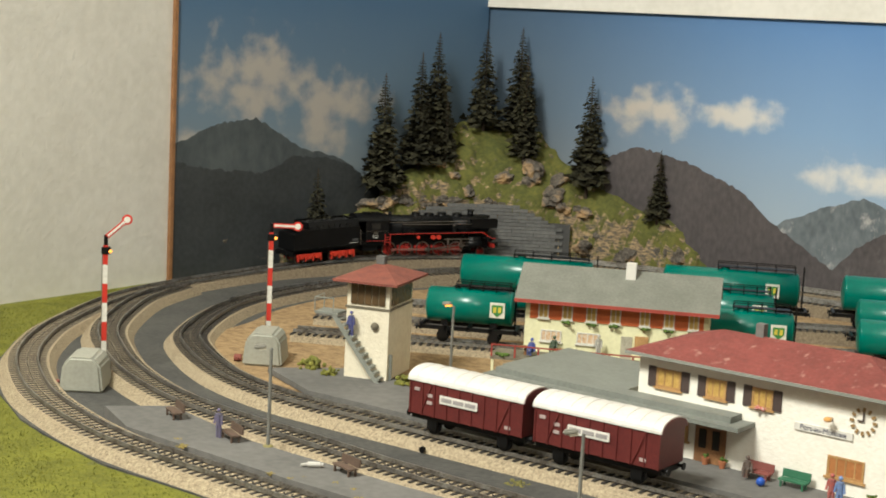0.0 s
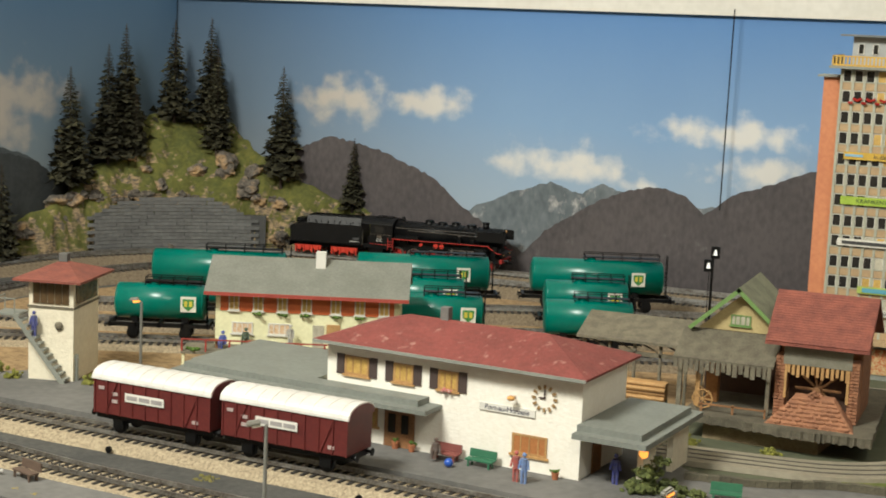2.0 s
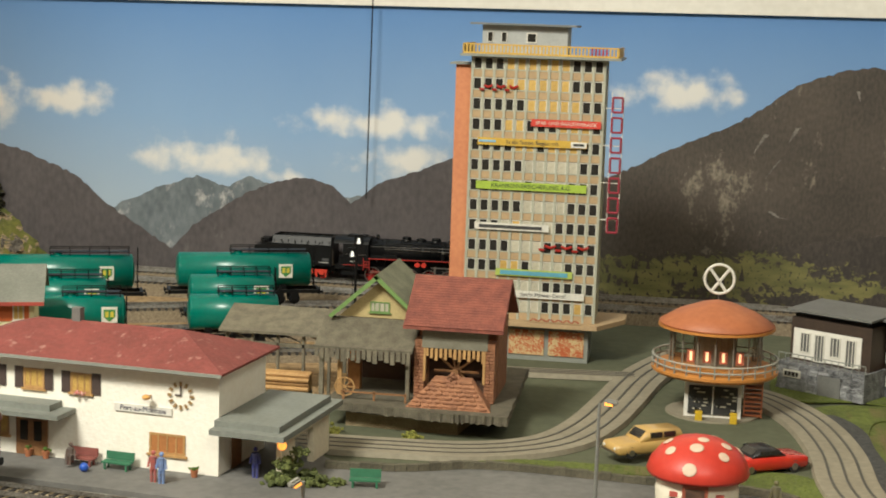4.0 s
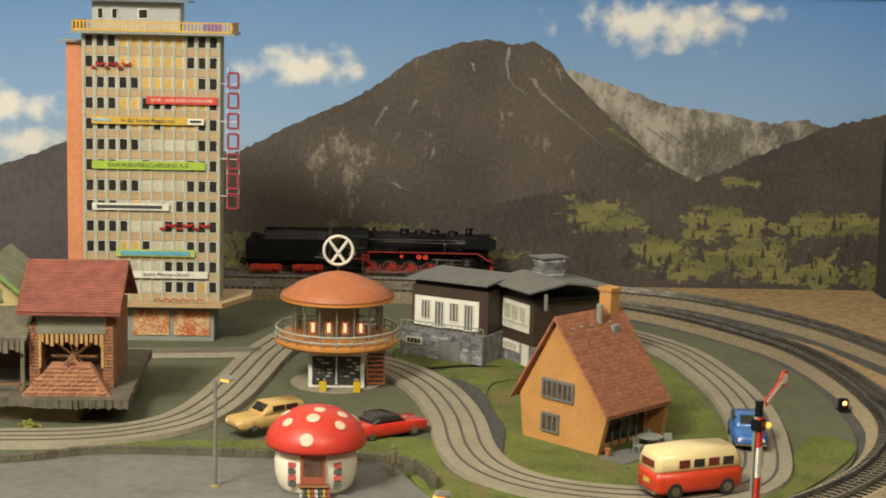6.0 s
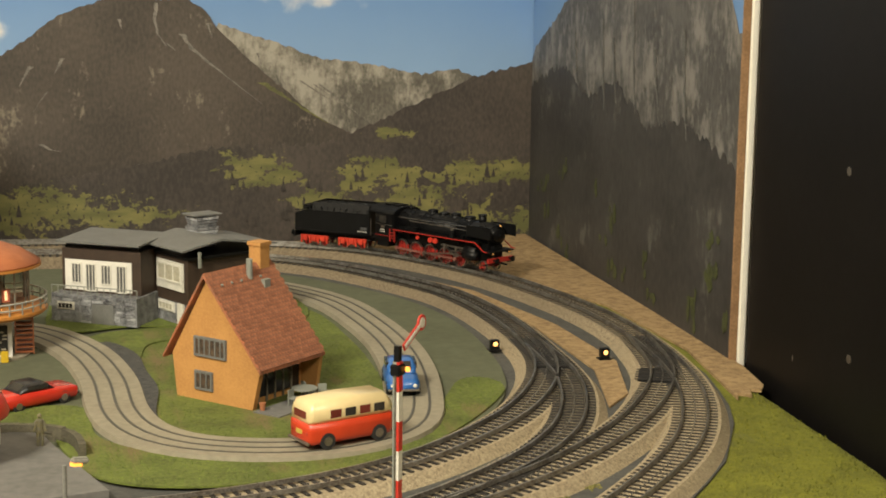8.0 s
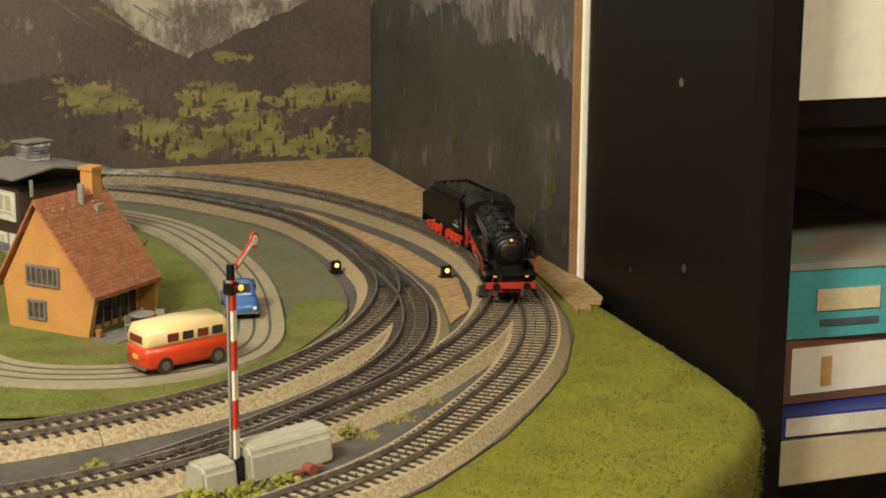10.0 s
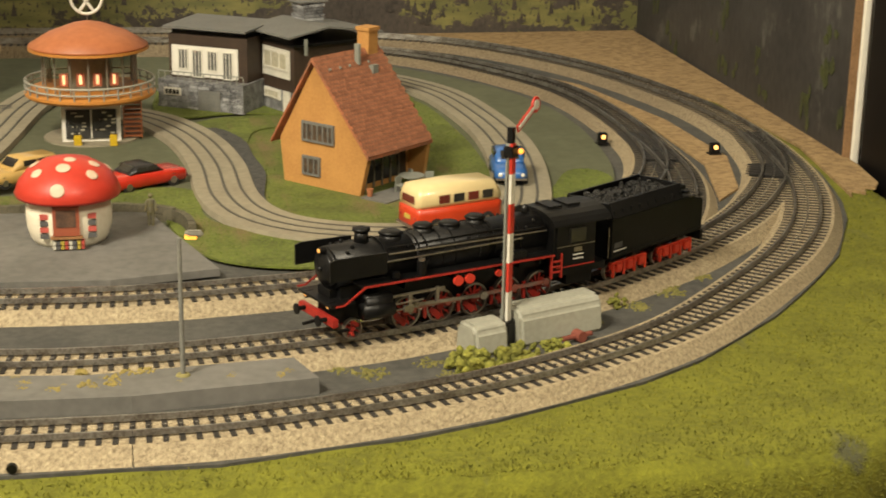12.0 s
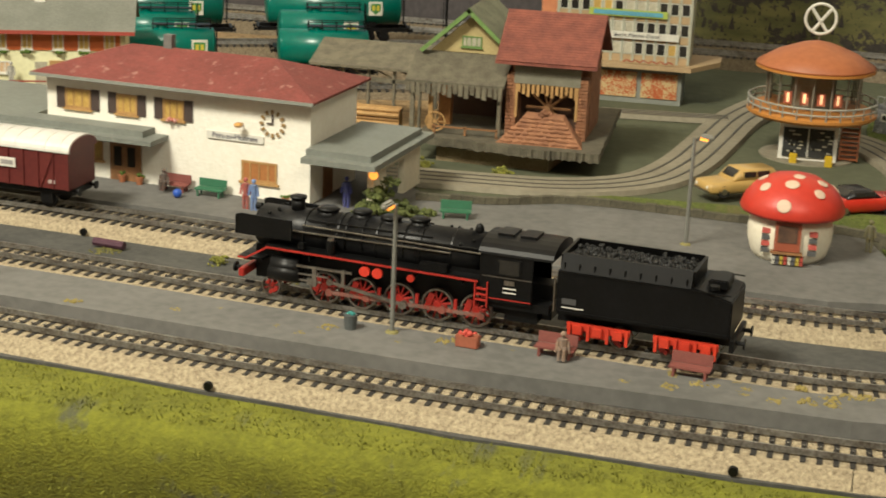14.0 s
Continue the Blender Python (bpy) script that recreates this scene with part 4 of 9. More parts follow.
for path, x in ((outer, 0.463), (inner, 0.306), (inner, 0.122), (inner, 0.60), (outer, 0.70)):
    i = min((i for i in range(1, len(path) - 1) if path[i].y < 0.95), key=lambda i: abs(path[i].x - x))
    s = sides(path)[i] * (-1 if sides(path)[i].y > 0 else 1)
    c = path[i] + s * 0.0232
    solo("drain_hole", tube(B(), (c.x, c.y, 0.0062), (c.x + s.x * 0.002, c.y + s.y * 0.002, 0.0060), 0.0022, seg=12), BLACK, "small black drain hole in the ballast side", "drain hole", group="drain holes")

# ---- steam locomotive ----
def wheel(parent, name, r, spokes, w=0.0022, y=0.0085, material=None):
    """A wheelset with two spoked wheels on one axle, turning about y."""
    bm = B()
    for s in (-1, 1):
        tube(bm, (0, s * (y - w / 2), 0), (0, s * (y + w / 2), 0), r * 0.24, seg=10)
        p = Vector((r * 0.45, s * (y + 0.0012), 0))
        tube(bm, p - Vector((0, 0.0014, 0)), p + Vector((0, 0.0014, 0)), r * 0.17, seg=8)
        box(bm, -r * 0.72, -r * 0.35, s * y - 0.0009, s * y + 0.0009, -r * 0.5, r * 0.5)
    tube(bm, (0, -y, 0), (0, y, 0), 0.0012, seg=8)
    ob = part(name, bm, material or RED, parent)
    for s in (-1, 1):
        for k in range(spokes):
            a = 2 * math.pi * k / spokes
            d = Vector((math.cos(a), 0, math.sin(a)))
            part("spoke", tube(B(), Vector((0, s * y, 0)), Vector((0, s * y, 0)) + d * r * 0.89, r * 0.065, seg=5), material or RED, ob)
    bm = B()
    for s in (-1, 1):
        ring = []
        for k in range(24):
            a = 2 * math.pi * k / 24
            c, n = math.cos(a), math.sin(a)
            ring.append([bm.verts.new((c * q, s * (y + o), n * q)) for q, o in ((r * 0.88, -w / 2), (r, -w / 2), (r, w / 2), (r * 0.88, w / 2))])
        for A, C in zip(ring, ring[1:] + ring[:1]):
            for k in range(4):
                bm.faces.new((A[k], A[(k + 1) % 4], C[(k + 1) % 4], C[k]))
    part("tyre", bm, STEEL, ob, "bright steel tyre")
    return ob


loco = thing("steam_locomotive", Matrix(), "black ten-coupled steam locomotive model with red wheels", "locomotive")
tender = thing("coal_tender", Matrix(), "black four-axle coal tender with red bogies", "tender")
bm = B()
tube(bm, (-0.046, 0, 0.0355), (0.030, 0, 0.0355), 0.0118, seg=28)
tube(bm, (0.030, 0, 0.0355), (0.072, 0, 0.0355), 0.0112, seg=28)
part("boiler", bm, BLACKB, loco, "satin black boiler", True)
for x in (-0.03, -0.012, 0.008, 0.028, 0.046):
    part("boiler_band", tube(B(), (x, 0, 0.0355), (x + 0.0009, 0, 0.0355), 0.0121, seg=28), BLACK, loco)
bm = B()
tube(bm, (0.072, 0, 0.0355), (0.0735, 0, 0.0355), 0.0108, 0.0098, seg=24)
ball(bm, (0.0735, 0, 0.0355), 0.0085, 0.25)
tube(bm, (0.074, 0, 0.0355), (0.077, 0, 0.0355), 0.0012, seg=8)
part("smokebox_door", bm, BLACK, loco, "", True)
bm = B()
tube(bm, (0.054, 0, 0.045), (0.054, 0, 0.0525), 0.0036, 0.0033, seg=16)
tube(bm, (0.054, 0, 0.0522), (0.054, 0, 0.0536), 0.0042, seg=16)
part("chimney", bm, BLACK, loco, "", True)
for x, w, h in ((0.038, 0.0070, 0.0498), (0.020, 0.0062, 0.0508), (0.005, 0.0066, 0.0496), (-0.010, 0.0062, 0.0508)):
    bm = B()
    tube(bm, (x, 0, 0.043), (x, 0, h - 0.0014), w * 0.86, w * 0.72, seg=16)
    tube(bm, (x, 0, h - 0.0014), (x, 0, h), w * 0.86, w * 0.6, seg=16)
    part("dome", bm, BLACK, loco, "", True)
for x in (-0.034, -0.028, -0.024):
    part("safety_valve", ball(B(), (x, -0.006, 0.0462), 0.0008), BLACK, loco)
part("whistle", ball(B(), (-0.040, 0, 0.0485), 0.0022, 1, 1, 1.6), BLACK, loco)
part("feed_heater", tube(B(), (0.062, -0.010, 0.0425), (0.050, -0.010, 0.0425), 0.0020, seg=10), BLACK, loco)
def around(x, a, r):
    return (x, r * math.sin(math.radians(a)), 0.0355 + r * math.cos(math.radians(a)))


for x in (0.020, -0.010):
    for s in (-1, 1):
        for dx in (-0.004, 0.004):
            bm = B()
            for a in range(15, 100, 12):
                tube(bm, around(x + dx, s * a, 0.0122), around(x + dx * 1.2, s * (a + 12), 0.0122), 0.0004, seg=5)
            part("sand_pipe", bm, BLACK, loco)
for s in (-1, 1):
    for a, x0, x1, r in ((62, -0.044, 0.030, 0.0006), (80, -0.030, 0.052, 0.0005), (48, -0.020, 0.045, 0.0004)):
        part("boiler_pipe", tube(B(), around(x0, s * a, 0.0126), around(x1, s * a, 0.0126), r, seg=6), BLACK if a != 80 else STEEL, loco, "thin pipe along the boiler")
    for x, a in ((0.066, 40), (0.066, 62), (0.062, 25), (0.055, 75), (-0.040, 40), (-0.034, 55), (-0.026, 70), (0.000, 55), (0.014, 66), (0.034, 50)):
        part("washout_plug", ball(B(), around(x, s * a, 0.0120), 0.0010, seg=8), BLACK, loco)
    part("air_pump", tube(B(), (0.030, s * 0.0150, 0.0285), (0.030, s * 0.0150, 0.0360), 0.0024, seg=12), BLACK, loco, "black air pump on the running board")
    part("air_pump_cap", tube(B(), (0.030, s * 0.0150, 0.0362), (0.030, s * 0.0150, 0.0374), 0.0017, seg=10), STEEL, loco)
    part("tool_box", box(B(), -0.030, -0.016, s * 0.0130, s * 0.0172, 0.0278, 0.0322, bevel=0.0004), BLACK, loco)
    for x in (0.040, 0.012, -0.014, -0.038):
        part("board_bracket", box(B(), x, x + 0.0008, s * 0.0090, s * 0.0175, 0.0235, 0.0272), BLACK, loco)
    for x in (0.0252, 0.0060, -0.0135, -0.0330):
        part("brake_shoe", box(B(), x - 0.0008, x + 0.0008, s * 0.0098, s * 0.0112, 0.0040, 0.0125), RED, loco)
    part("front_step", box(B(), 0.0700, 0.0745, s * 0.0150, s * 0.0172, 0.0075, 0.0083), BLACK, loco)
    part("lubricator", box(B(), 0.0430, 0.0465, s * 0.0140, s * 0.0172, 0.0295, 0.0330, bevel=0.0004), BLACK, loco)
for s in (-1, 1):
    bm = B()
    prism(bm, [(0.050, 0.0335), (0.080, 0.0335), (0.080, 0.0442), (0.077, 0.0452), (0.050, 0.0445)], s * 0.0158, s * 0.0168, "y")
    part("smoke_deflector", bm, BLACK, loco, "black smoke deflector plate")
    bm = B()
    prism(bm, [(-0.046, 0.0262), (0.064, 0.0282), (0.064, 0.0292), (-0.046, 0.0276)], s * 0.0085, s * 0.0178, "y")
    part("running_board", bm, BLACK, loco)
    bm = B()
    prism(bm, [(-0.046, 0.0262), (0.062, 0.0280), (0.0735, 0.0205), (0.078, 0.0205), (0.078, 0.0214), (0.0738, 0.0214), (0.0625, 0.0290), (-0.046, 0.0272)], s * 0.0179, s * 0.0184, "y")
    part("red_edge_line", bm, RED, loco, "red lining along the running board")
    bm = B()
    tube(bm, (-0.045, s * 0.0120, 0.0395), (0.046, s * 0.0120, 0.0415), 0.00045, seg=6)
    part("handrail", bm, STEEL, loco, "thin steel handrail")
    bm = B()
    box(bm, -0.072, -0.0475, s * 0.0160, s * 0.0172, 0.0165, 0.0425, bevel=0.0003)
    box(bm, -0.0665, -0.055, s * 0.0172, s * 0.0176, 0.0315, 0.0405)
    cs = part("cab_side", bm, BLACK, loco)
    part("cab_window", box(B(), -0.0655, -0.056, s * 0.0176, s * 0.0178, 0.0322, 0.0398), GLASSD, cs, "dark cab window")
    for z in (0.0222, 0.0245):
        part("marking_bar", box(B(), -0.0645, -0.0580, s * 0.01725, s * 0.01745, z, z + 0.0006), WHITE, cs, "white number marking")
    part("builder_plate", box(B(), -0.0635, -0.0585, s * 0.01725, s * 0.01745, 0.0265, 0.0290), STEEL, cs, "small bright plate")
    part("cab_line", box(B(), -0.0718, -0.0477, s * 0.01725, s * 0.01745, 0.0183, 0.0189), RED, cs, "red line")
    part("cab_rail", box(B(), -0.0718, -0.0477, s * 0.01725, s * 0.01745, 0.0301, 0.0305), STEEL, cs, "thin bright line")
    bm = B()
    for z in (0.0165, 0.0195, 0.0225):
        box(bm, -0.0505, -0.0445, s * 0.0166, s * 0.0182, z, z + 0.0008)
    box(bm, -0.0509, -0.0502, s * 0.0166, s * 0.0182, 0.0135, 0.027)
    box(bm, -0.0449, -0.0442, s * 0.0166, s * 0.0182, 0.0135, 0.027)
    part("ladder", bm, RED, loco, "red steps below the cab")
    bm = B()
    for x in (0.011, 0.0045, -0.0125):
        tube(bm, (x, s * 0.0168, 0.0228), (x, s * 0.0185, 0.0228), 0.0027 if x > 0 else 0.0019, seg=14)
    part("air_tank", bm, mat("tank_red", (0.62, 0.045, 0.025), rough=0.4), loco, "red air tanks")
    bm = B()
    tube(bm, (0.062, s * 0.0145, 0.0145), (0.046, s * 0.0145, 0.0145), 0.0042, seg=16)
    tube(bm, (0.061, s * 0.0145, 0.0205), (0.047, s * 0.0145, 0.0205), 0.0026, seg=12)
    box(bm, 0.047, 0.061, s * 0.0115, s * 0.0172, 0.0135, 0.0215)
    part("cylinder", bm, BLACK, loco, "", True)
    bm = B()
    tube(bm, (0.047, s * 0.0170, 0.0160), (0.030, s * 0.0170, 0.0160), 0.0005, seg=6)
    tube(bm, (0.047, s * 0.0165, 0.0128), (0.034, s * 0.0165, 0.0128), 0.0006, seg=6)
    box(bm, 0.018, 0.047, s * 0.0163, s * 0.0172, 0.0196, 0.0209)
    box(bm, 0.0365, 0.0385, s * 0.0163, s * 0.0175, 0.0105, 0.0200)
    box(bm, 0.0215, 0.0232, s * 0.0163, s * 0.0175, 0.0135, 0.0215)
    box(bm, 0.036, 0.041, s * 0.0163, s * 0.0178, 0.0115, 0.0145)
    part("valve_gear", bm, STEEL, loco, "bright steel valve gear")
bm = B()
pr = [(-0.0178, 0.0420)] + [(0.0178 * math.sin(a), 0.0420 + 0.0072 * math.cos(a)) for a in [math.radians(d) for d in range(-80, 81, 16)]] + [(0.0178, 0.0420)]
prism(bm, pr, -0.0815, -0.0455, "x")
for x in (-0.066, -0.055):
    box(bm, x - 0.004, x + 0.004, -0.006, 0.006, 0.048, 0.0502)
part("cab_roof", bm, BLACK, loco)
part("cab_front", box(B(), -0.0475, -0.0462, -0.0165, 0.0165, 0.0165, 0.044), BLACK, loco)
bm = B()
box(bm, -0.079, 0.074, -0.0055, 0.0055, 0.0075, 0.0255)
box(bm, -0.080, -0.046, -0.0155, 0.0155, 0.0135, 0.0175)
box(bm, -0.046, -0.030, -0.0105, 0.0105, 0.020, 0.032)
box(bm, 0.050, 0.070, -0.0085, 0.0085, 0.020, 0.027)
box(bm, -0.074, -0.058, -0.0125, 0.0125, 0.007, 0.0135)
part("frame", bm, BLACK, loco)
bm = B()
box(bm, 0.0755, 0.0785, -0.0165, 0.0165, 0.0098, 0.0140, bevel=0.0004)
bb = part("buffer_beam", bm, RED, loco, "red buffer beam")
for s in (-1, 1):
    bm = B()
    tube(bm, (0.0785, s * 0.0100, 0.0125), (0.0825, s * 0.0100, 0.0125), 0.0011, seg=8)
    tube(bm, (0.0825, s * 0.0100, 0.0125), (0.0833, s * 0.0100, 0.0125), 0.0026, seg=14)
    part("buffer", bm, BLACK, bb)
    bm = B()
    tube(bm, (0.074, s * 0.0105, 0.0190), (0.0780, s * 0.0105, 0.0190), 0.0021, seg=12)
    lt = part("headlight", bm, BLACK, loco)
    part("lens", ball(B(), (0.0780, s * 0.0105, 0.0190), 0.0013, 0.4), LOCOLAMP, lt, "glowing orange headlamp")
bm = B()
tube(bm, (0.0735, 0, 0.0450), (0.0765, 0, 0.0450), 0.0019, seg=12)
lt = part("headlight", bm, BLACK, loco)
part("lens", ball(B(), (0.0766, 0, 0.0450), 0.0012, 0.4), LOCOLAMP, lt, "glowing orange headlamp")
box_ = B()
box(box_, 0.066, 0.079, -0.0155, 0.0155, 0.0195, 0.0208)
tube(box_, (0.0785, 0, 0.009), (0.085, 0, 0.0085), 0.0009, seg=6)
part("front_deck", box_, BLACK, loco)
DRV = [0.035, 0.0155, -0.004, -0.0235, -0.043]
drivers = [wheel(loco, "driving_wheel", 0.0081, 12) for _ in DRV]
pony = wheel(loco, "leading_wheel", 0.0050, 8)
rods, mains = [], []
for s in (-1, 1):
    bm = B()
    box(bm, DRV[-1] - 0.0016, DRV[0] + 0.0016, s * 0.0118, s * 0.0126, -0.0009, 0.0009)
    for x in DRV:
        tube(bm, (x, s * 0.0116, 0), (x, s * 0.0130, 0), 0.0019, seg=10)
    rods.append(part("coupling_rod", bm, mat("rod_red_steel", (0.42, 0.10, 0.07), (0.30, 0.22, 0.19), 0.35, 0.5, scale=120), loco, "red and steel coupling rod"))
    bm = B()
    box(bm, -0.0385, 0.001, s * 0.0133, s * 0.0140, -0.0008, 0.0008)
    tube(bm, (0, s * 0.0130, 0), (0, s * 0.0146, 0), 0.0016, seg=10)
    tube(bm, (-0.0385, s * 0.0130, 0), (-0.0385, s * 0.0146, 0), 0.0021, seg=10)
    mains.append(part("main_rod", bm, STEEL, loco, "bright steel main rod"))

bm = B()
prism(bm, [(-0.0445, 0.0155), (0.0445, 0.0155), (0.0445, 0.0392), (-0.028, 0.0392), (-0.0445, 0.0350)], -0.0172, 0.0172, "y")
bmesh.ops.bevel(bm, geom=list(bm.edges), offset=0.0007, segments=2, affect="EDGES")
part("water_tank", bm, BLACK, tender, "black water tank")
bm = B()
prism(bm, [(-0.0172, 0.0390), (0.0172, 0.0390), (0.0140, 0.0475), (0.0128, 0.0475), (0.0150, 0.0405), (-0.0150, 0.0405), (-0.0128, 0.0475), (-0.0140, 0.0475)], -0.0235, 0.043, "x")
box(bm, -0.0248, -0.0232, -0.0140, 0.0140, 0.0390, 0.0470)
box(bm, 0.0425, 0.0440, -0.0140, 0.0140, 0.0390, 0.0470)
for x in (-0.012, 0.002, 0.016, 0.030):
    box(bm, x, x + 0.001, -0.0176, -0.0166, 0.0390, 0.0420)
part("coal_bunker", bm, BLACK, tender)
bm = B()
rd = random.Random(2)
for _ in range(260):
    bmesh.ops.create_icosphere(bm, subdivisions=1, radius=rd.uniform(0.0008, 0.0017), matrix=Matrix.Translation((rd.uniform(-0.021, 0.041), rd.uniform(-0.0118, 0.0118), 0.0440 + rd.uniform(0, 0.0018))))
box(bm, -0.0222, 0.042, -0.0122, 0.0122, 0.0400, 0.0442)
tagged(part("coal", bm, COAL, tender), "shiny black lump coal", kind="stuff")
bm = B()
box(bm, -0.040, -0.030, -0.008, 0.008, 0.0375, 0.0425, bevel=0.0006)
box(bm, -0.0468, -0.0445, -0.0165, 0.0165, 0.0095, 0.0150)
box(bm, -0.043, 0.046, -0.0065, 0.0065, 0.009, 0.0160)
part("tender_frame", bm, BLACK, tender)
for s in (-1, 1):
    for z in (0.0172, 0.0380):
        part("rivet_strip", box(B(), -0.0435, 0.0435, s * 0.0172, s * 0.0175, z, z + 0.0007), BLACK, tender)
    for k in range(9):
        part("bunker_rib", box(B(), -0.0215 + k * 0.0078, -0.0208 + k * 0.0078, s * 0.0168, s * 0.0150, 0.0392, 0.0432), BLACK, tender)
    part("tank_hatch", tube(B(), (-0.034, s * 0.0115, 0.0390), (-0.034, s * 0.0115, 0.0408), 0.0026, seg=12), BLACK, tender)
for s in (-1, 1):
    bm = B()
    tube(bm, (-0.0468, s * 0.0100, 0.0125), (-0.0505, s * 0.0100, 0.0125), 0.0011, seg=8)
    tube(bm, (-0.0505, s * 0.0100, 0.0125), (-0.0513, s * 0.0100, 0.0125), 0.0026, seg=14)
    part("buffer", bm, BLACK, tender)
    bm = B()
    tube(bm, (0.0458, s * 0.0165, 0.0165), (0.0458, s * 0.0165, 0.0345), 0.0004, seg=6)
    part("handrail", bm, STEEL, tender)
    part("marking_bar", box(B(), 0.030, 0.0415, s * 0.0172, s * 0.01745, 0.0195, 0.0200), WHITE, tender, "small white marking")
    part("marking_frame", box(B(), 0.034, 0.0415, s * 0.0172, s * 0.01743, 0.0215, 0.0245), mat("dim_grey", (0.07, 0.07, 0.07)), tender, "small grey marking panel")
    for c in (0.0225, -0.0225):
        bm = B()
        prism(bm, [(c - 0.0165, 0.0115), (c + 0.0165, 0.0115), (c + 0.0165, 0.0080), (c + 0.006, 0.0078), (c + 0.004, 0.0050), (c - 0.004, 0.0050), (c - 0.006, 0.0078), (c - 0.0165, 0.0080)], s * 0.0128, s * 0.0140, "y")
        for x in (c - 0.0105, c, c + 0.0105):
            box(bm, x - 0.0026, x + 0.0026, s * 0.0140, s * 0.0158, 0.0060, 0.0108, bevel=0.0004)
        for x in (c - 0.015, c - 0.005, c + 0.005, c + 0.015):
            box(bm, x - 0.0008, x + 0.0008, s * 0.0140, s * 0.0150, 0.0035, 0.0110)
        part("bogie_frame", bm, mat("bogie_red", (0.62, 0.05, 0.02), (0.48, 0.035, 0.018), 0.5, scale=100), tender, "bright red bogie side frame")
TW = [0.0330, 0.0120, -0.0120, -0.0330]
twheels = [wheel(tender, "tender_wheel", 0.0055, 6) for _ in TW]

moving = {loco: {*drivers, pony, *rods, *mains}, tender: {*twheels}}
for root, along, low, high in ((loco, 1.0, 0.0162, 0.0500), (tender, 0.935, 0.0160, 0.0510)):
    for ob in root.children_recursive:
        if ob in moving[root] or ob.parent in moving[root]:
            continue
        for v in ob.data.vertices:
            v.co.x *= along
            v.co.z = float(np.interp(v.co.z, (0.0, low, 0.0536), (0.0, low, high)))
TW = [x * 0.935 for x in TW]

# ---- the locomotive's way ----
i0 = min(range(len(outer)), key=lambda i: (outer[i] - Vector((-0.10, 0.77, 0))).length)
i1 = min(range(len(outer)), key=lambda i: (outer[i] - Vector((1.226, 1.17, 0))).length)
route = outer[i0:i1] + middle
for _ in range(8):
    route = [route[0]] + [(a + 2 * b + c) / 4 for a, b, c in zip(route, route[1:], route[2:])] + [route[-1]]
dist = [0.0]
for a, b in zip(route, route[1:]):
    dist.append(dist[-1] + (b - a).length)


def at_dist(s):
    j = int(np.searchsorted(dist, s)) - 1
    j = max(0, min(len(dist) - 2, j))
    p = route[j].lerp(route[j + 1], (s - dist[j]) / (dist[j + 1] - dist[j]))
    return Vector((p.x, p.y, rise(p) + 0.0138))


def s_near(x, y):
    q = Vector((x, y, 0))
    i = min(range(1, len(route) - 1), key=lambda i: (route[i] - q).length)
    d = route[i + 1] - route[i - 1]
    return dist[i] + (q - route[i]).dot(d) / d.length


# where the front buffers are at a time
FRONT = [(0.0, -0.2369, 1.5899), (1.5, 0.0333, 1.6612), (2.0, 0.1258, 1.6618), (5.0, 0.6909, 1.6621), (6.5, 0.9852, 1.6458), (7.5, 1.1411, 1.5209), (8.5, 1.2135, 1.3227),
         (11.0, 1.0268, 0.840), (11.5, 0.9307, 0.7833), (12.0, 0.831, 0.7495), (12.5, 0.7275, 0.7415), (13.0, 0.6275, 0.7535), (13.5, 0.5315, 0.764), (14.0, 0.4335, 0.776)]
FS = [(t, s_near(x, y)) for t, x, y in FRONT]
FIT = np.polyfit([t for t, _ in FS], [s for _, s in FS], 5)


def front_at(t):
    return float(np.polyval(FIT, t))


def rigid(s_mid, half):
    a, b = at_dist(s_mid + half), at_dist(s_mid - half)
    d = a - b
    c = (a + b) / 2
    return Matrix.Translation(c) @ Matrix.Rotation(math.atan2(d.y, d.x), 4, "Z") @ Matrix.Rotation(-math.atan2(d.z, d.to_2d().length), 4, "Y")


def motions():
    ts = [k / 5 for k in range(71)]
    loco.scale, tender.scale = (1.05, 1.05, 1.05), (1.02, 1.02, 1.02)
    walk(loco, [(t, rigid(front_at(t) - 0.0875, 0.035)) for t in ts])
    walk(tender, [(t, rigid(front_at(t) - 0.0875 - 0.0856 - 0.0448, 0.0210)) for t in ts])
    fine = [k / 30 for k in range(421)]
    for ob, x, r in [(o, x, 0.0081) for o, x in zip(drivers, DRV)] + [(pony, 0.064, 0.0050)] + [(o, x, 0.0055) for o, x in zip(twheels, TW)]:
        walk(ob, [(t, Matrix.Translation((x, 0, r)) @ Matrix.Rotation((front_at(t) - front_at(0)) / r, 4, "Y")) for t in fine])
    for ob in rods:
        rows = []
        for t in fine:
            a = (front_at(t) - front_at(0)) / 0.0081
            rows.append((t, Matrix.Translation((0.0036 * math.cos(a), 0, 0.0081 - 0.0036 * math.sin(a)))))
        walk(ob, rows)
    for ob in mains:
        rows = []
        for t in fine:
            a = (front_at(t) - front_at(0)) / 0.0081
            px, pz = DRV[2] + 0.0036 * math.cos(a), 0.0081 - 0.0036 * math.sin(a)
            th = math.asin((0.0128 - pz) / 0.0385)
            rows.append((t, Matrix.Translation((px + 0.0385 * math.cos(th), 0, 0.0128)) @ Matrix.Rotation(-th, 4, "Y")))
        walk(ob, rows)

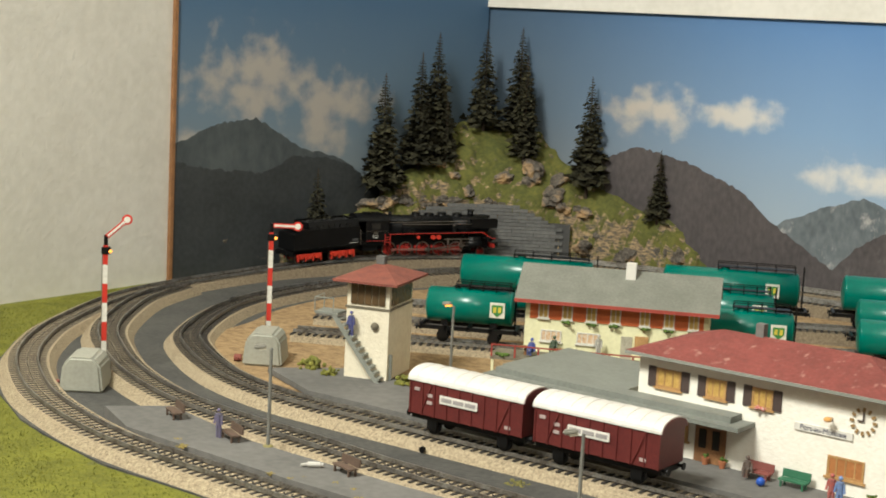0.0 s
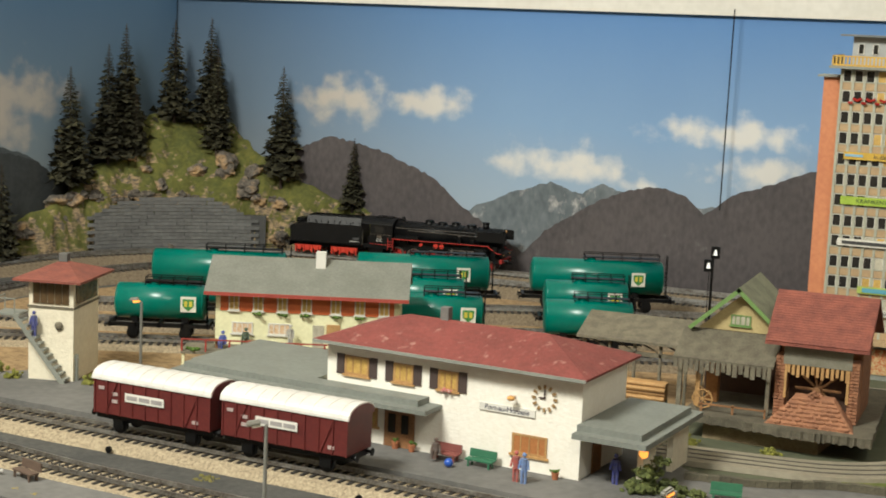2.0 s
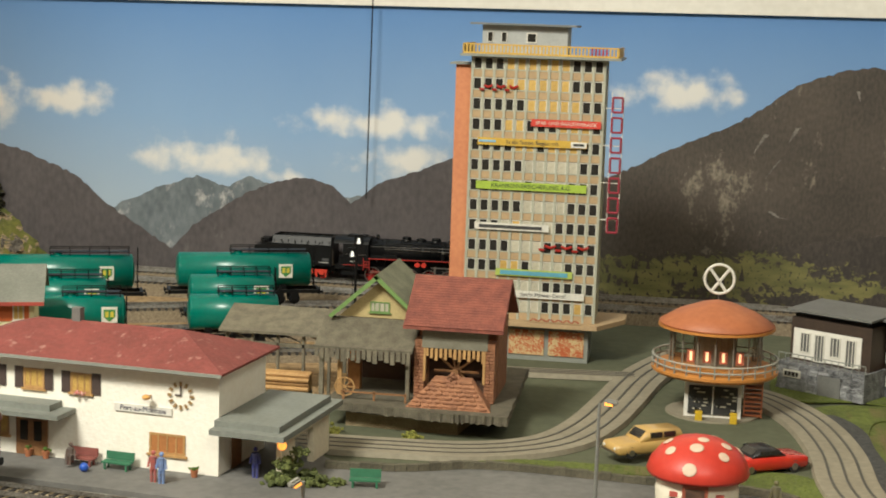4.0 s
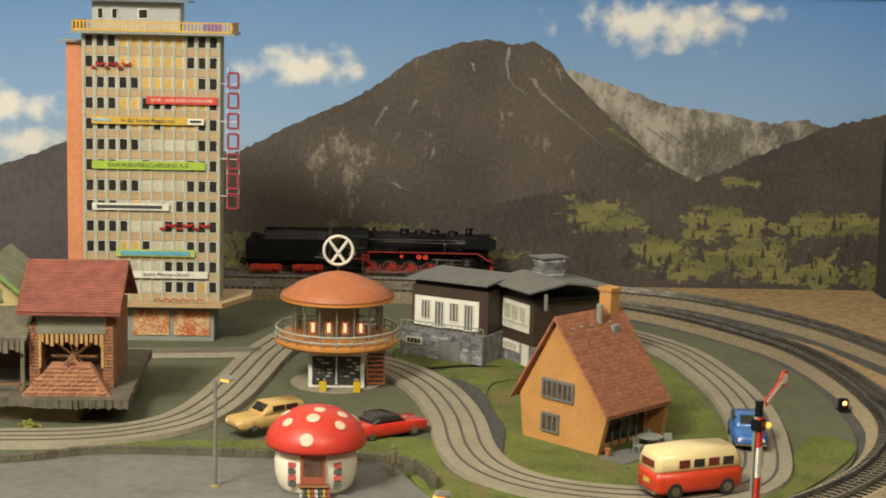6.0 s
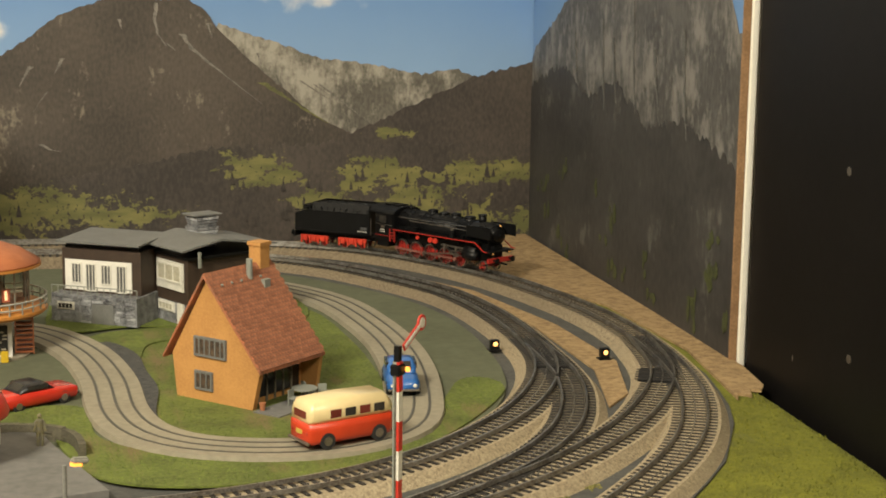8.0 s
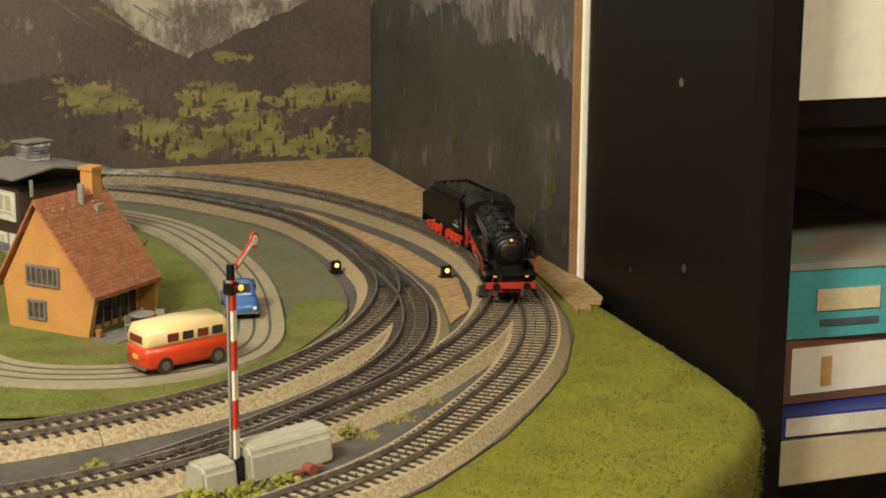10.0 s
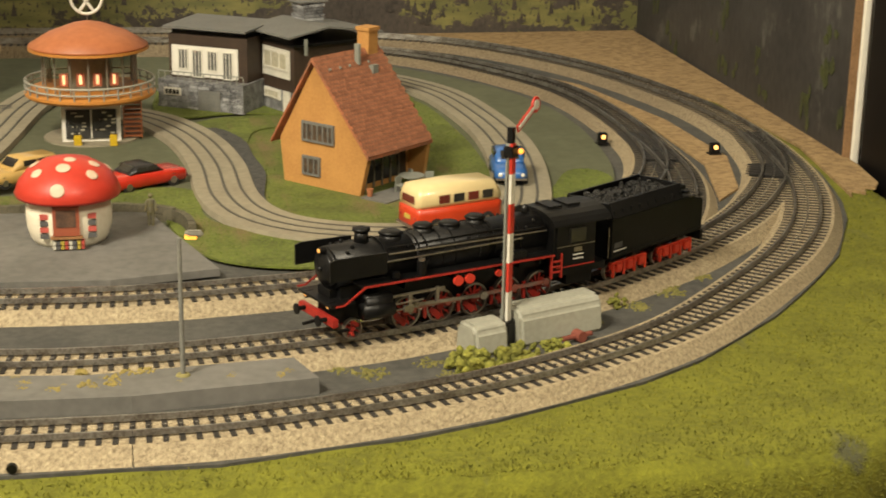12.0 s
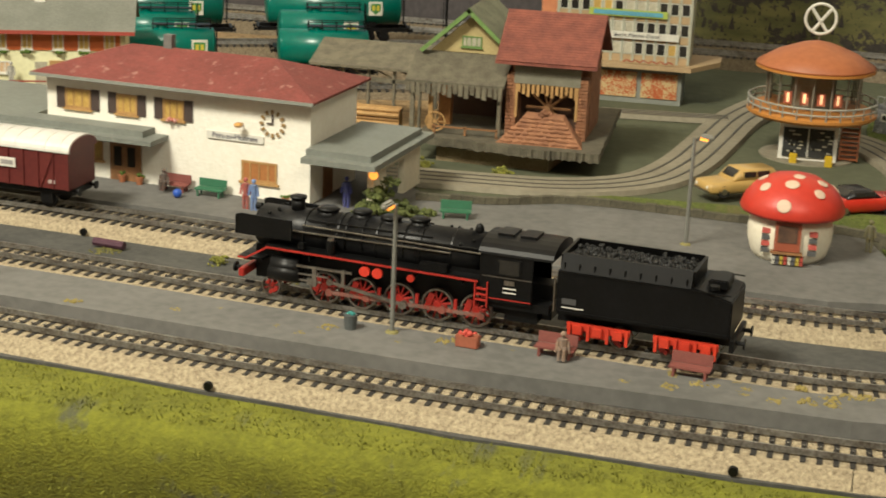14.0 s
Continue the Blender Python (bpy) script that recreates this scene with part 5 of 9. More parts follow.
# ---- windows and facades ----
YELLOWP = mat("curtain_yellow", (0.56, 0.38, 0.11), (0.36, 0.22, 0.05), 0.5, scale=300, island=0.25)
PALEP = mat("curtain_pale", (0.47, 0.44, 0.34), (0.31, 0.29, 0.22), 0.5, scale=300, island=0.3)
SHUTTER = mat("shutter_brown", (0.075, 0.052, 0.045), rough=0.6)
FRAMEW = mat("window_white", (0.72, 0.70, 0.62), rough=0.5)
GREYROOF = mat("grey_roofing", (0.20, 0.205, 0.175), (0.15, 0.155, 0.13), 0.75, scale=60, bump=0.2)
REDROOF = mat("red_roofing", (0.27, 0.084, 0.054), (0.15, 0.045, 0.034), 0.75, scale=110, bump=0.5, bscale=900)
STONE = mat("grey_stone", (0.30, 0.305, 0.31), (0.05, 0.05, 0.056), 0.8, scale=120, bump=0.6, island=0.95)
GREEN = mat("green_paint", (0.16, 0.27, 0.08), rough=0.6)
LEAVES = mat("window_box_green", (0.12, 0.20, 0.03), (0.05, 0.09, 0.015), 0.9, scale=300)


def window(parent, x, z, w, h, y=0.0, frame_m=None, pane_m=None, bars=1, sill=True, t=0.0008):
    """A window in a wall that faces -y: frame, panes and sill."""
    f = frame_m or FRAMEW
    b = min(w, h) * 0.11
    bm = B()
    box(bm, x - w / 2, x - w / 2 + b, y - t, y, z - h / 2, z + h / 2)
    box(bm, x + w / 2 - b, x + w / 2, y - t, y, z - h / 2, z + h / 2)
    box(bm, x - w / 2 + b, x + w / 2 - b, y - t, y, z + h / 2 - b, z + h / 2)
    box(bm, x - w / 2 + b, x + w / 2 - b, y - t, y, z - h / 2, z - h / 2 + b)
    for k in range(bars):
        c = x - w / 2 + w * (k + 1) / (bars + 1)
        box(bm, c - b * 0.35, c + b * 0.35, y - t * 0.9, y, z - h / 2 + b, z + h / 2 - b)
    win = part("window", bm, f, parent)
    part("pane", box(B(), x - w / 2 + b, x + w / 2 - b, y - t * 0.45, y - 0.0001, z - h / 2 + b, z + h / 2 - b), pane_m or GLASSD, win)
    if sill:
        part("sill", box(B(), x - w / 2 - b, x + w / 2 + b, y - t * 2, y, z - h / 2 - b, z - h / 2 - 0.0001), f, win)
    return win


def gable_roof(bm, x0, x1, y0, y1, ze, zr, th=0.0015):
    """Two slopes with the ridge along x."""
    ym = (y0 + y1) / 2
    prism(bm, [(y0, ze), (ym, zr), (y1, ze), (y1, ze + th), (ym, zr + th * 1.2), (y0, ze + th)], x0, x1, "x")
    return bm


def hip_roof(bm, x0, x1, y0, y1, ze, zr, inset, th=0.0016):
    ym = (y0 + y1) / 2
    lo = [bm.verts.new(v) for v in ((x0, y0, ze), (x1, y0, ze), (x1, y1, ze), (x0, y1, ze))]
    hi = [bm.verts.new(v) for v in ((x0, y0, ze + th), (x1, y0, ze + th), (x1, y1, ze + th), (x0, y1, ze + th))]
    r = [bm.verts.new(v) for v in ((x0 + inset, ym, zr), (x1 - inset, ym, zr))]
    bm.faces.new(lo)
    for k in range(4):
        bm.faces.new((lo[k], lo[(k + 1) % 4], hi[(k + 1) % 4], hi[k]))
    bm.faces.new((hi[0], hi[1], r[1], r[0]))
    bm.faces.new((hi[1], hi[2], r[1]))
    bm.faces.new((hi[2], hi[3], r[0], r[1]))
    bm.faces.new((hi[3], hi[0], r[0]))
    return bm


# ---- signal box ----
sb = thing("signal_box", pose(-0.026, 1.032, 0.0098, 0, 0, 12) @ Matrix.Scale(1.13, 4), "cream signal box with a red hipped roof", "signal box")
part("wall", box(B(), -0.016, 0.016, -0.0225, 0.0225, 0, 0.0495), CREAM, sb, "cream rendered tower walls")
part("ledge", box(B(), -0.0168, 0.0168, -0.0233, 0.0233, 0.0496, 0.0508), WOODD, sb, "dark ledge")
part("cabin", box(B(), -0.0158, 0.0158, -0.0223, 0.0223, 0.0509, 0.068), CREAM, sb)
for s, a in ((-1, 0), (1, 90)):
    n, w = (5, 0.026) if a == 0 else (6, 0.038)
    for k in range(n):
        c = -w / 2 + w * (k + 0.5) / n
        m = pose(0, 0, 0, 0, 0, a)
        o = -0.0225 if a == 0 else -0.0160
        bm = B()
        box(bm, c - w / n * 0.45, c + w / n * 0.45, o - 0.0006, o + 0.0004, 0.0525, 0.0665)
        part("glazing", bm, mat("brown_glazing", (0.12, 0.075, 0.035), (0.07, 0.045, 0.022), 0.25, scale=200), sb, "brown glazed panel", m=m)
part("roof", hip_roof(B(), -0.024, 0.024, -0.031, 0.031, 0.0682, 0.0790, 0.022), REDROOF, sb, "weathered red hipped roof")
part("chimney", box(B(), -0.003, 0.003, -0.003, 0.003, 0.0785, 0.084), PLATFORM, sb)
for k in range(12):
    z = 0.002 + k * 0.0039
    part("stair_step", box(B(), 0.012 - k * 0.0030 - 0.0018, 0.012 - k * 0.0030 + 0.0018, -0.0310, -0.0232, z, z + 0.0014), GREY, sb)
bm = B()
prism(bm, [(0.014, 0.0), (0.010, 0.0), (-0.024, 0.0445), (-0.020, 0.0445)], -0.0316, -0.0311, "y")
part("stair_stringer", bm, GREY, sb, "grey stair stringer")
bm = B()
box(bm, -0.036, -0.0185, -0.032, -0.016, 0.0445, 0.046)
part("landing", bm, GREY, sb)
bm = B()
for x, y in ((-0.036, -0.032), (-0.036, -0.016), (-0.022, -0.032)):
    tube(bm, (x, y, 0.046), (x, y, 0.056), 0.0004, seg=5)
tube(bm, (-0.036, -0.032, 0.056), (-0.036, -0.016, 0.056), 0.0004, seg=5)
tube(bm, (-0.036, -0.032, 0.056), (-0.022, -0.032, 0.056), 0.0004, seg=5)
part("railing", bm, GREY, sb, "thin grey railing")
part("wall_lamp", ball(B(), (0.006, -0.0235, 0.038), 0.0030, 1, 0.6, 1), WOODD, sb)
part("downpipe", tube(B(), (0.0165, -0.018, 0), (0.0165, -0.018, 0.018), 0.0016, seg=8), GREY, sb)

# ---- inn ----
ORANGE = mat("orange_shutter", (0.58, 0.14, 0.035), (0.45, 0.10, 0.025), 0.6, scale=150)
PALEY = mat("pale_yellow_render", (0.80, 0.78, 0.50), (0.70, 0.68, 0.42), 0.8, scale=40, bump=0.3)
inn = thing("inn", pose(0.062, 1.114, 0.0046, 0, 0, 20.5), "pale yellow inn with orange shutters and a terrace", "inn")
part("wall", box(B(), 0, 0.148, 0, 0.062, 0, 0.0695), PALEY, inn, "pale yellow rendered walls")
part("upper_band", box(B(), 0.004, 0.144, -0.0008, 0, 0.052, 0.0665), ORANGE, inn, "orange painted upper band")
bm = B()
gable_roof(bm, -0.008, 0.156, -0.011, 0.073, 0.0675, 0.0905)
part("roof", bm, GREYROOF, inn, "grey gabled roof")
part("eave_board", box(B(), -0.008, 0.156, -0.0122, -0.0112, 0.0662, 0.0690), mat("eave_red", (0.35, 0.06, 0.04)), inn, "dark red eave board")
part("chimney", box(B(), 0.078, 0.086, 0.02, 0.028, 0.085, 0.0995), WHITE, inn, "white chimney")
for k in range(7):
    x = 0.015 + k * 0.0195 + (0.004 if k > 3 else 0)
    window(inn, x, 0.0590, 0.0085, 0.0125, -0.0009, pane_m=YELLOWP)
    if k:
        bm = B()
        clump(bm, (x, -0.0025, 0.0505), 0.0045, 14, k, 0.3, 0.4)
        part("window_box", bm, LEAVES, inn, "green window box")
for x, w in ((0.022, 0.017), (0.052, 0.018)):
    window(inn, x, 0.0385, w, 0.0095, -0.0002, pane_m=mat("curtain_orange", (0.55, 0.30, 0.12), (0.7, 0.6, 0.45), 0.7, scale=400), bars=3)
part("door", box(B(), 0.079, 0.088, -0.0008, 0.0, 0.0245, 0.0430), PALEP, inn, "glazed entrance door")
part("notice_board", box(B(), 0.090, 0.101, -0.0012, 0.0, 0.0345, 0.0440), WOODL, inn, "wooden notice board")
part("terrace", box(B(), -0.022, 0.150, -0.034, -0.0006, 0.0225, 0.0245), WOODD, inn, "timber terrace floor")
for x in (-0.020, 0.004, 0.05, 0.10, 0.145):
    part("terrace_leg", box(B(), x - 0.001, x + 0.001, -0.033, -0.031, 0, 0.0224), PALEY, inn)
RAILRED = mat("rail_red", (0.32, 0.05, 0.035), rough=0.6)
for k in range(10):
    part("terrace_post", box(B(), -0.021 + k * 0.0188 - 0.0007, -0.021 + k * 0.0188 + 0.0007, -0.0338, -0.0324, 0.0245, 0.0335), RAILRED, inn, "dark red post")
part("terrace_rail", box(B(), -0.0215, 0.1505, -0.0336, -0.0326, 0.0336, 0.0346), RAILRED, inn, "dark red rail")
for k in range(5):
    bm = B()
    clump(bm, (-0.012 + k * 0.034, -0.031, 0.0255), 0.006, 16, 40 + k, 0.3, 0.35)
    part("planter", bm, LEAVES, inn, "green planter")
for x in (0.004, 0.034):
    bm = B()
    box(bm, x - 0.006, x + 0.006, -0.021, -0.013, 0.0305, 0.0313)
    box(bm, x - 0.001, x + 0.001, -0.018, -0.016, 0.0246, 0.0305)
    solo("terrace_table", bm, WOOD, "small brown table on the inn terrace", "table", m=inn.matrix_basis.copy(), group="terrace tables")

# ---- station ----
st = thing("station", pose(0.418, 0.951, 0.0098, 0, 0, -6.5), "white station building with a red hipped roof", "station")
part("wall", box(B(), -0.190, 0, 0, 0.076, 0, 0.0665), mat("white_render", (0.88, 0.85, 0.76), (0.82, 0.78, 0.68), 0.8, scale=25, bump=0.4, bscale=400), st, "white rendered walls")
part("roof", hip_roof(B(), -0.196, 0.006, -0.010, 0.086, 0.0668, 0.0842, 0.048), crag("station_roofing", (0.23, 0.056, 0.046), (0.34, 0.17, 0.14), (260, 0, 1.0), 1.15, 120.0, 0.14, 0.75, 0.7, 0.6), st, "mottled red hipped roof")
part("gutter", box(B(), -0.196, 0.006, -0.0112, -0.0102, 0.0662, 0.0682), GREY, st)
bm = B()
box(bm, -0.123, -0.117, 0.036, 0.042, 0.080, 0.0925)
part("chimney", bm, PLATFORM, st)
for u, w in ((0.124, 0.019), (0.315, 0.015), (0.494, 0.015)):
    x = -0.19 + 0.19 * u
    window(st, x, 0.0515, w, 0.0130, -0.0001, WOODL, YELLOWP, 2)
    for s in (-1, 1):
        part("shutter", box(B(), x + s * (w / 2 + 0.0034) - 0.0030, x + s * (w / 2 + 0.0034) + 0.0030, -0.0008, -0.0001, 0.0445, 0.0585), SHUTTER, st, "dark brown shutter")
bm = B()
clump(bm, (-0.19 + 0.19 * 0.494, -0.002, 0.0445), 0.004, 16, 5, 0.4, 0.4)
part("flower_box", bm, mat("red_flowers", (0.5, 0.05, 0.03), (0.5, 0.4, 0.35), scale=400), st, "red and white flower box")
window(st, -0.19 + 0.19 * 0.815, 0.0175, 0.025, 0.0135, -0.0001, WOODL, mat("slatted_orange", (0.42, 0.17, 0.05)), 3)
window(st, -0.19 + 0.19 * 0.17, 0.0185, 0.018, 0.0135, -0.0001, WOODL, YELLOWP, 2)
door = part("door", box(B(), -0.143, -0.120, -0.0012, -0.0001, 0.0002, 0.0265), WOOD, st, "brown double door")
for x in (-0.137, -0.127):
    part("door_pane", box(B(), x - 0.0028, x + 0.0028, -0.0016, -0.0012, 0.010, 0.023), GLASSD, door)
sign = part("name_sign", box(B(), -0.072, -0.032, -0.0012, -0.0001, 0.0362, 0.0412), WHITE, st, "white station name board")
words("Port-au-Monnaie", 0.0047, sign, mat("ink_dark", (0.06, 0.06, 0.10)), pose(-0.052, -0.0013, 0.0387, 90), "dark station name")
bm = B()
tube(bm, (-0.047, -0.0065, 0.0482), (-0.047, -0.0002, 0.0482), 0.0006, seg=6)
ball(bm, (-0.047, -0.0065, 0.0482), 0.0030, 1, 1, 0.6)
part("wall_lamp", bm, mat("lantern_amber", (0.80, 0.42, 0.10), (0.30, 0.20, 0.12), 0.3, scale=300), st, "amber wall lantern")
clock = part("clock", box(B(), -0.0265, -0.0255, -0.0012, -0.0006, 0.0497, 0.0560), SHUTTER, st, "clock with dark radial marks and two pointers")
part("minute_pointer", box(B(), -0.0300, -0.0265, -0.0012, -0.0006, 0.0498, 0.0506), SHUTTER, clock)
for k in range(12):
    a = math.radians(30 * k)
    m = Matrix.Translation((-0.026, -0.0007, 0.050)) @ Matrix.Rotation(a, 4, "Y")
    part("hour_mark", box(B(), -0.0009, 0.0009, -0.0005, 0.0, 0.0062, 0.0090), mat("clock_brown", (0.34, 0.22, 0.09)), clock, m=m)
CAN = mat("canopy_grey", (0.21, 0.225, 0.20), (0.17, 0.18, 0.16), 0.6, scale=40)
bm = B()
box(bm, -0.305, -0.100, -0.024, -0.0004, 0.0315, 0.0345)
box(bm, -0.300, -0.110, -0.016, -0.0004, 0.0345, 0.0385)
box(bm, -0.305, -0.2004, -0.0004, 0.086, 0.0315, 0.0375)
part("canopy", bm, CAN, st, "grey flat canopy along the platform")
part("annex_wall", box(B(), -0.290, -0.1904, 0.002, 0.078, 0, 0.0314), CREAM, st, "cream annex wall")
for x in (-0.296, -0.25, -0.205):
    part("canopy_post", box(B(), x - 0.0012, x + 0.0012, -0.021, -0.0186, 0, 0.0314), GREY, st)
bm = B()
box(bm, 0.0004, 0.050, -0.016, 0.092, 0.0310, 0.0345)
box(bm, 0.0004, 0.044, -0.008, 0.084, 0.0345, 0.0385)
part("side_canopy", bm, CAN, st, "grey flat side canopy")
bm = B()
box(bm, 0.039, 0.043, 0.0, 0.022, 0, 0.0308)
box(bm, 0.039, 0.043, 0.055, 0.085, 0, 0.0308)
box(bm, 0.039, 0.043, 0.022, 0.055, 0.024, 0.0308)
part("side_wall", bm, CREAM, st, "cream side wall with an opening")
part("side_lamp", ball(B(), (0.0445, -0.004, 0.026), 0.0030), LAMPON, st, "lit orange lantern")
part("side_door", box(B(), 0.0002, 0.001, 0.02, 0.035, 0, 0.024), WOOD, st, "brown side door")

# ---- mill and saw shed ----
BRICK = mat("mill_brick", (0.36, 0.17, 0.085), (0.22, 0.10, 0.055), 0.85, scale=150, bump=0.6, island=0.25)
mill = thing("mill", pose(0, 0, 0.0052), "brick mill with red roof and saw shed on rough base", "mill")
bm = B()
slab = [(0.447, 1.108), (0.541, 1.094), (0.596, 1.098), (0.590, 1.26), (0.455, 1.26)]
rd = random.Random(31)
slab = [(a[0] + (b[0] - a[0]) * k / 30 + rd.uniform(-0.0012, 0.0012), a[1] + (b[1] - a[1]) * k / 30 + rd.uniform(-0.0012, 0.0012)) for a, b in zip(slab, slab[1:] + slab[:1]) for k in range(30)]
prism(bm, slab, 0.0085, 0.0145)
for v in bm.verts:
    v.co.z += rd.uniform(-0.0009, 0.0005) if v.co.z < 0.012 else 0
part("base", bm, WOODD, mill, "rough weathered base slab")
part("footing", prism(B(), [(0.462, 1.118), (0.55, 1.112), (0.57, 1.25), (0.465, 1.25)], 0.0, 0.0085), mat("pale_stone", (0.34, 0.27, 0.16), (0.22, 0.16, 0.09), 0.9, scale=90, bump=0.6), mill, "pale stone footing")
bm = B()
box(bm, 0.508, 0.516, 1.132, 1.145, 0.0146, 0.062)
box(bm, 0.568, 0.576, 1.132, 1.145, 0.0146, 0.062)
box(bm, 0.508, 0.576, 1.150, 1.205, 0.0146, 0.072)
box(bm, 0.516, 0.568, 1.132, 1.150, 0.060, 0.072)
mwall = part("brick_wall", bm, BRICK, mill, "orange-brown brick walls")
rd = random.Random(41)
for r in range(18):
    for x in (0.508, 0.568):
        q = x + rd.uniform(0.0028, 0.0050)
        for a, b in ((x - 0.0004, q - 0.0002), (q + 0.0002, x + 0.0084)):
            part("brick", box(B(), a, b, 1.1312 - rd.uniform(0, 0.0008), 1.1322, 0.0150 + r * 0.0026, 0.0172 + r * 0.0026, bevel=0.0003), BRICK, mwall)
bm = B()
gable_roof(bm, 0.499, 0.584, 1.122, 1.212, 0.0715, 0.104, 0.002)
mroof = part("roof", bm, REDROOF, mill, "dull red tiled roof")
for r in range(20):
    w = r / 20
    y, z = 1.1222 + 0.0445 * w, 0.0742 + 0.0318 * w
    part("tile_course", box(B(), 0.4995, 0.5835, -0.0003, 0.0022, -0.0004, 0.0006, m=pose(0, y, z, 36)), REDROOF, mroof)
part("gable_board", box(B(), 0.514, 0.570, 1.1305, 1.1318, 0.0560, 0.0715), mat("grey_boards", (0.22, 0.21, 0.16), (0.15, 0.14, 0.10), 0.8, scale=120), mill, "grey boarded panel")
for k in range(13):
    h = 0.006 + 0.004 * ((k * 7) % 5) / 5
    part("slat", box(B(), 0.517 + k * 0.0040, 0.5195 + k * 0.0040, 1.1308, 1.1316, 0.0555 - h, 0.0558), WOODL, mill, "uneven wooden slat")
for s in (-1, 1):
    part("post", box(B(), 0.542 + s * 0.0255 - 0.001, 0.542 + s * 0.0255 + 0.001, 1.1300, 1.1316, 0.030, 0.0556), WOODL, mill)
wheel = part("mill_wheel", tube(B(), (0.542, 1.134, 0.036), (0.542, 1.149, 0.036), 0.0034, seg=10), WOOD, mill, "brown spoked mill wheel")
for k in range(10):
    a = 2 * math.pi * k / 10
    part("spoke", tube(B(), (0.542, 1.143, 0.036), (0.542 + 0.019 * math.cos(a), 1.143, 0.036 + 0.019 * math.sin(a)), 0.0011, seg=5), WOOD, wheel)
part("dark_hollow", box(B(), 0.517, 0.567, 1.1492, 1.1498, 0.018, 0.0595), mat("dark_wood", (0.07, 0.035, 0.02)), mill, "dark wheel recess")
rd = random.Random(9)
bm = B()
lo = [bm.verts.new(v) for v in ((0.506, 1.106, 0.0146), (0.578, 1.106, 0.0146), (0.574, 1.1315, 0.0146), (0.510, 1.1315, 0.0146))]
hi = [bm.verts.new(v) for v in ((0.526, 1.1245, 0.0330), (0.558, 1.1245, 0.0330), (0.558, 1.1315, 0.0345), (0.526, 1.1315, 0.0345))]
bm.faces.new(lo)
bm.faces.new(hi)
for k in range(4):
    bm.faces.new((lo[k], lo[(k + 1) % 4], hi[(k + 1) % 4], hi[k]))
fan = part("stone_apron", bm, BRICK, mill, "sloping heap of orange stones")
for r in range(7):
    w = (r + 0.4) / 7
    x0, x1 = 0.507 + 0.019 * w, 0.577 - 0.019 * w
    n = int((x1 - x0) / 0.0058)
    for k in range(n):
        x = x0 + (x1 - x0) * (k + 0.5) / n + rd.uniform(-0.0008, 0.0008)
        h = rd.uniform(0.0022, 0.0032)
        part("stone", box(B(), -h, h, -0.0010 - rd.uniform(0, 0.0007), 0.0006, -0.0013, 0.0014, m=pose(x, 1.1062 + 0.0183 * w, 0.0152 + 0.0180 * w, -44, rd.uniform(-9, 9), 0), bevel=0.0006), BRICK, fan)
part("heap_top", clump(B(), (0.542, 1.128, 0.0335), 0.006, 26, 77, 0.6, 0.4), BRICK, mill, "loose stones on the heap")
bm = B()
prism(bm, [(0.441, 0.0715), (0.4755, 0.1045), (0.510, 0.0715), (0.510, 0.0735), (0.4755, 0.1072), (0.441, 0.0735)], 1.150, 1.235, "y")
part("shed_roof", bm, mat("mossy_boards", (0.24, 0.25, 0.17), (0.14, 0.145, 0.10), 0.85, scale=90, bump=0.4), mill, "mossy grey gabled shed roof")
bm = B()
prism(bm, [(0.446, 0.0712), (0.4755, 0.0995), (0.505, 0.0712)], 1.158, 1.162, "y")
part("shed_gable", bm, mat("gable_yellow", (0.52, 0.42, 0.20), (0.42, 0.33, 0.15), 0.8, scale=80), mill, "yellow boarded gable")
for s in (-1, 1):
    part("barge_board", box(B(), -0.0010, 0.0485, 1.1478, 1.1496, -0.0022, 0.0008, m=Matrix.Translation((0.4755, 0, 0.1058)) @ Matrix.Rotation(math.radians(43.5), 4, "Y") @ Matrix.Diagonal((1, 1, 1, 1)) if s > 0 else Matrix.Translation((0.4755, 0, 0.1058)) @ Matrix.Scale(-1, 4, (1, 0, 0)) @ Matrix.Rotation(math.radians(43.5), 4, "Y")), GREEN, mill, "green barge board")
window(mill, 0.4765, 0.0800, 0.014, 0.0085, 1.1578, GREEN, PALEP, 3)
bm = B()
prism(bm, [(1.122, 0.0520), (1.156, 0.0690), (1.156, 0.0712), (1.122, 0.0540)], 0.436, 0.5075, "x")
part("lean_roof", bm, WOODD, mill, "weathered lean-to roof")
for k in range(18):
    part("eave_slat", box(B(), 0.4365 + k * 0.0039, 0.4395 + k * 0.0039, 1.1212, 1.1219, 0.0455 - 0.0015 * (k % 3), 0.0525), WOODD, mill)
for x, y in ((0.441, 1.126), (0.453, 1.134), (0.503, 1.128), (0.441, 1.2)):
    part("post", box(B(), x - 0.0016, x + 0.0016, y - 0.0016, y + 0.0016, 0.0146, 0.053 if y < 1.13 else 0.056), WOODL if x == 0.453 else WOODD, mill)
part("post", box(B(), 0.4555, 0.4645, 1.150, 1.158, 0.0146, 0.066), mat("post_orange", (0.46, 0.22, 0.07), (0.34, 0.15, 0.05), 0.7, scale=90), mill, "stout orange wooden post")
part("back_wall", box(B(), 0.446, 0.506, 1.19, 1.194, 0.0146, 0.071), mat("dark_wood", (0.07, 0.035, 0.02)), mill)
bm = B()
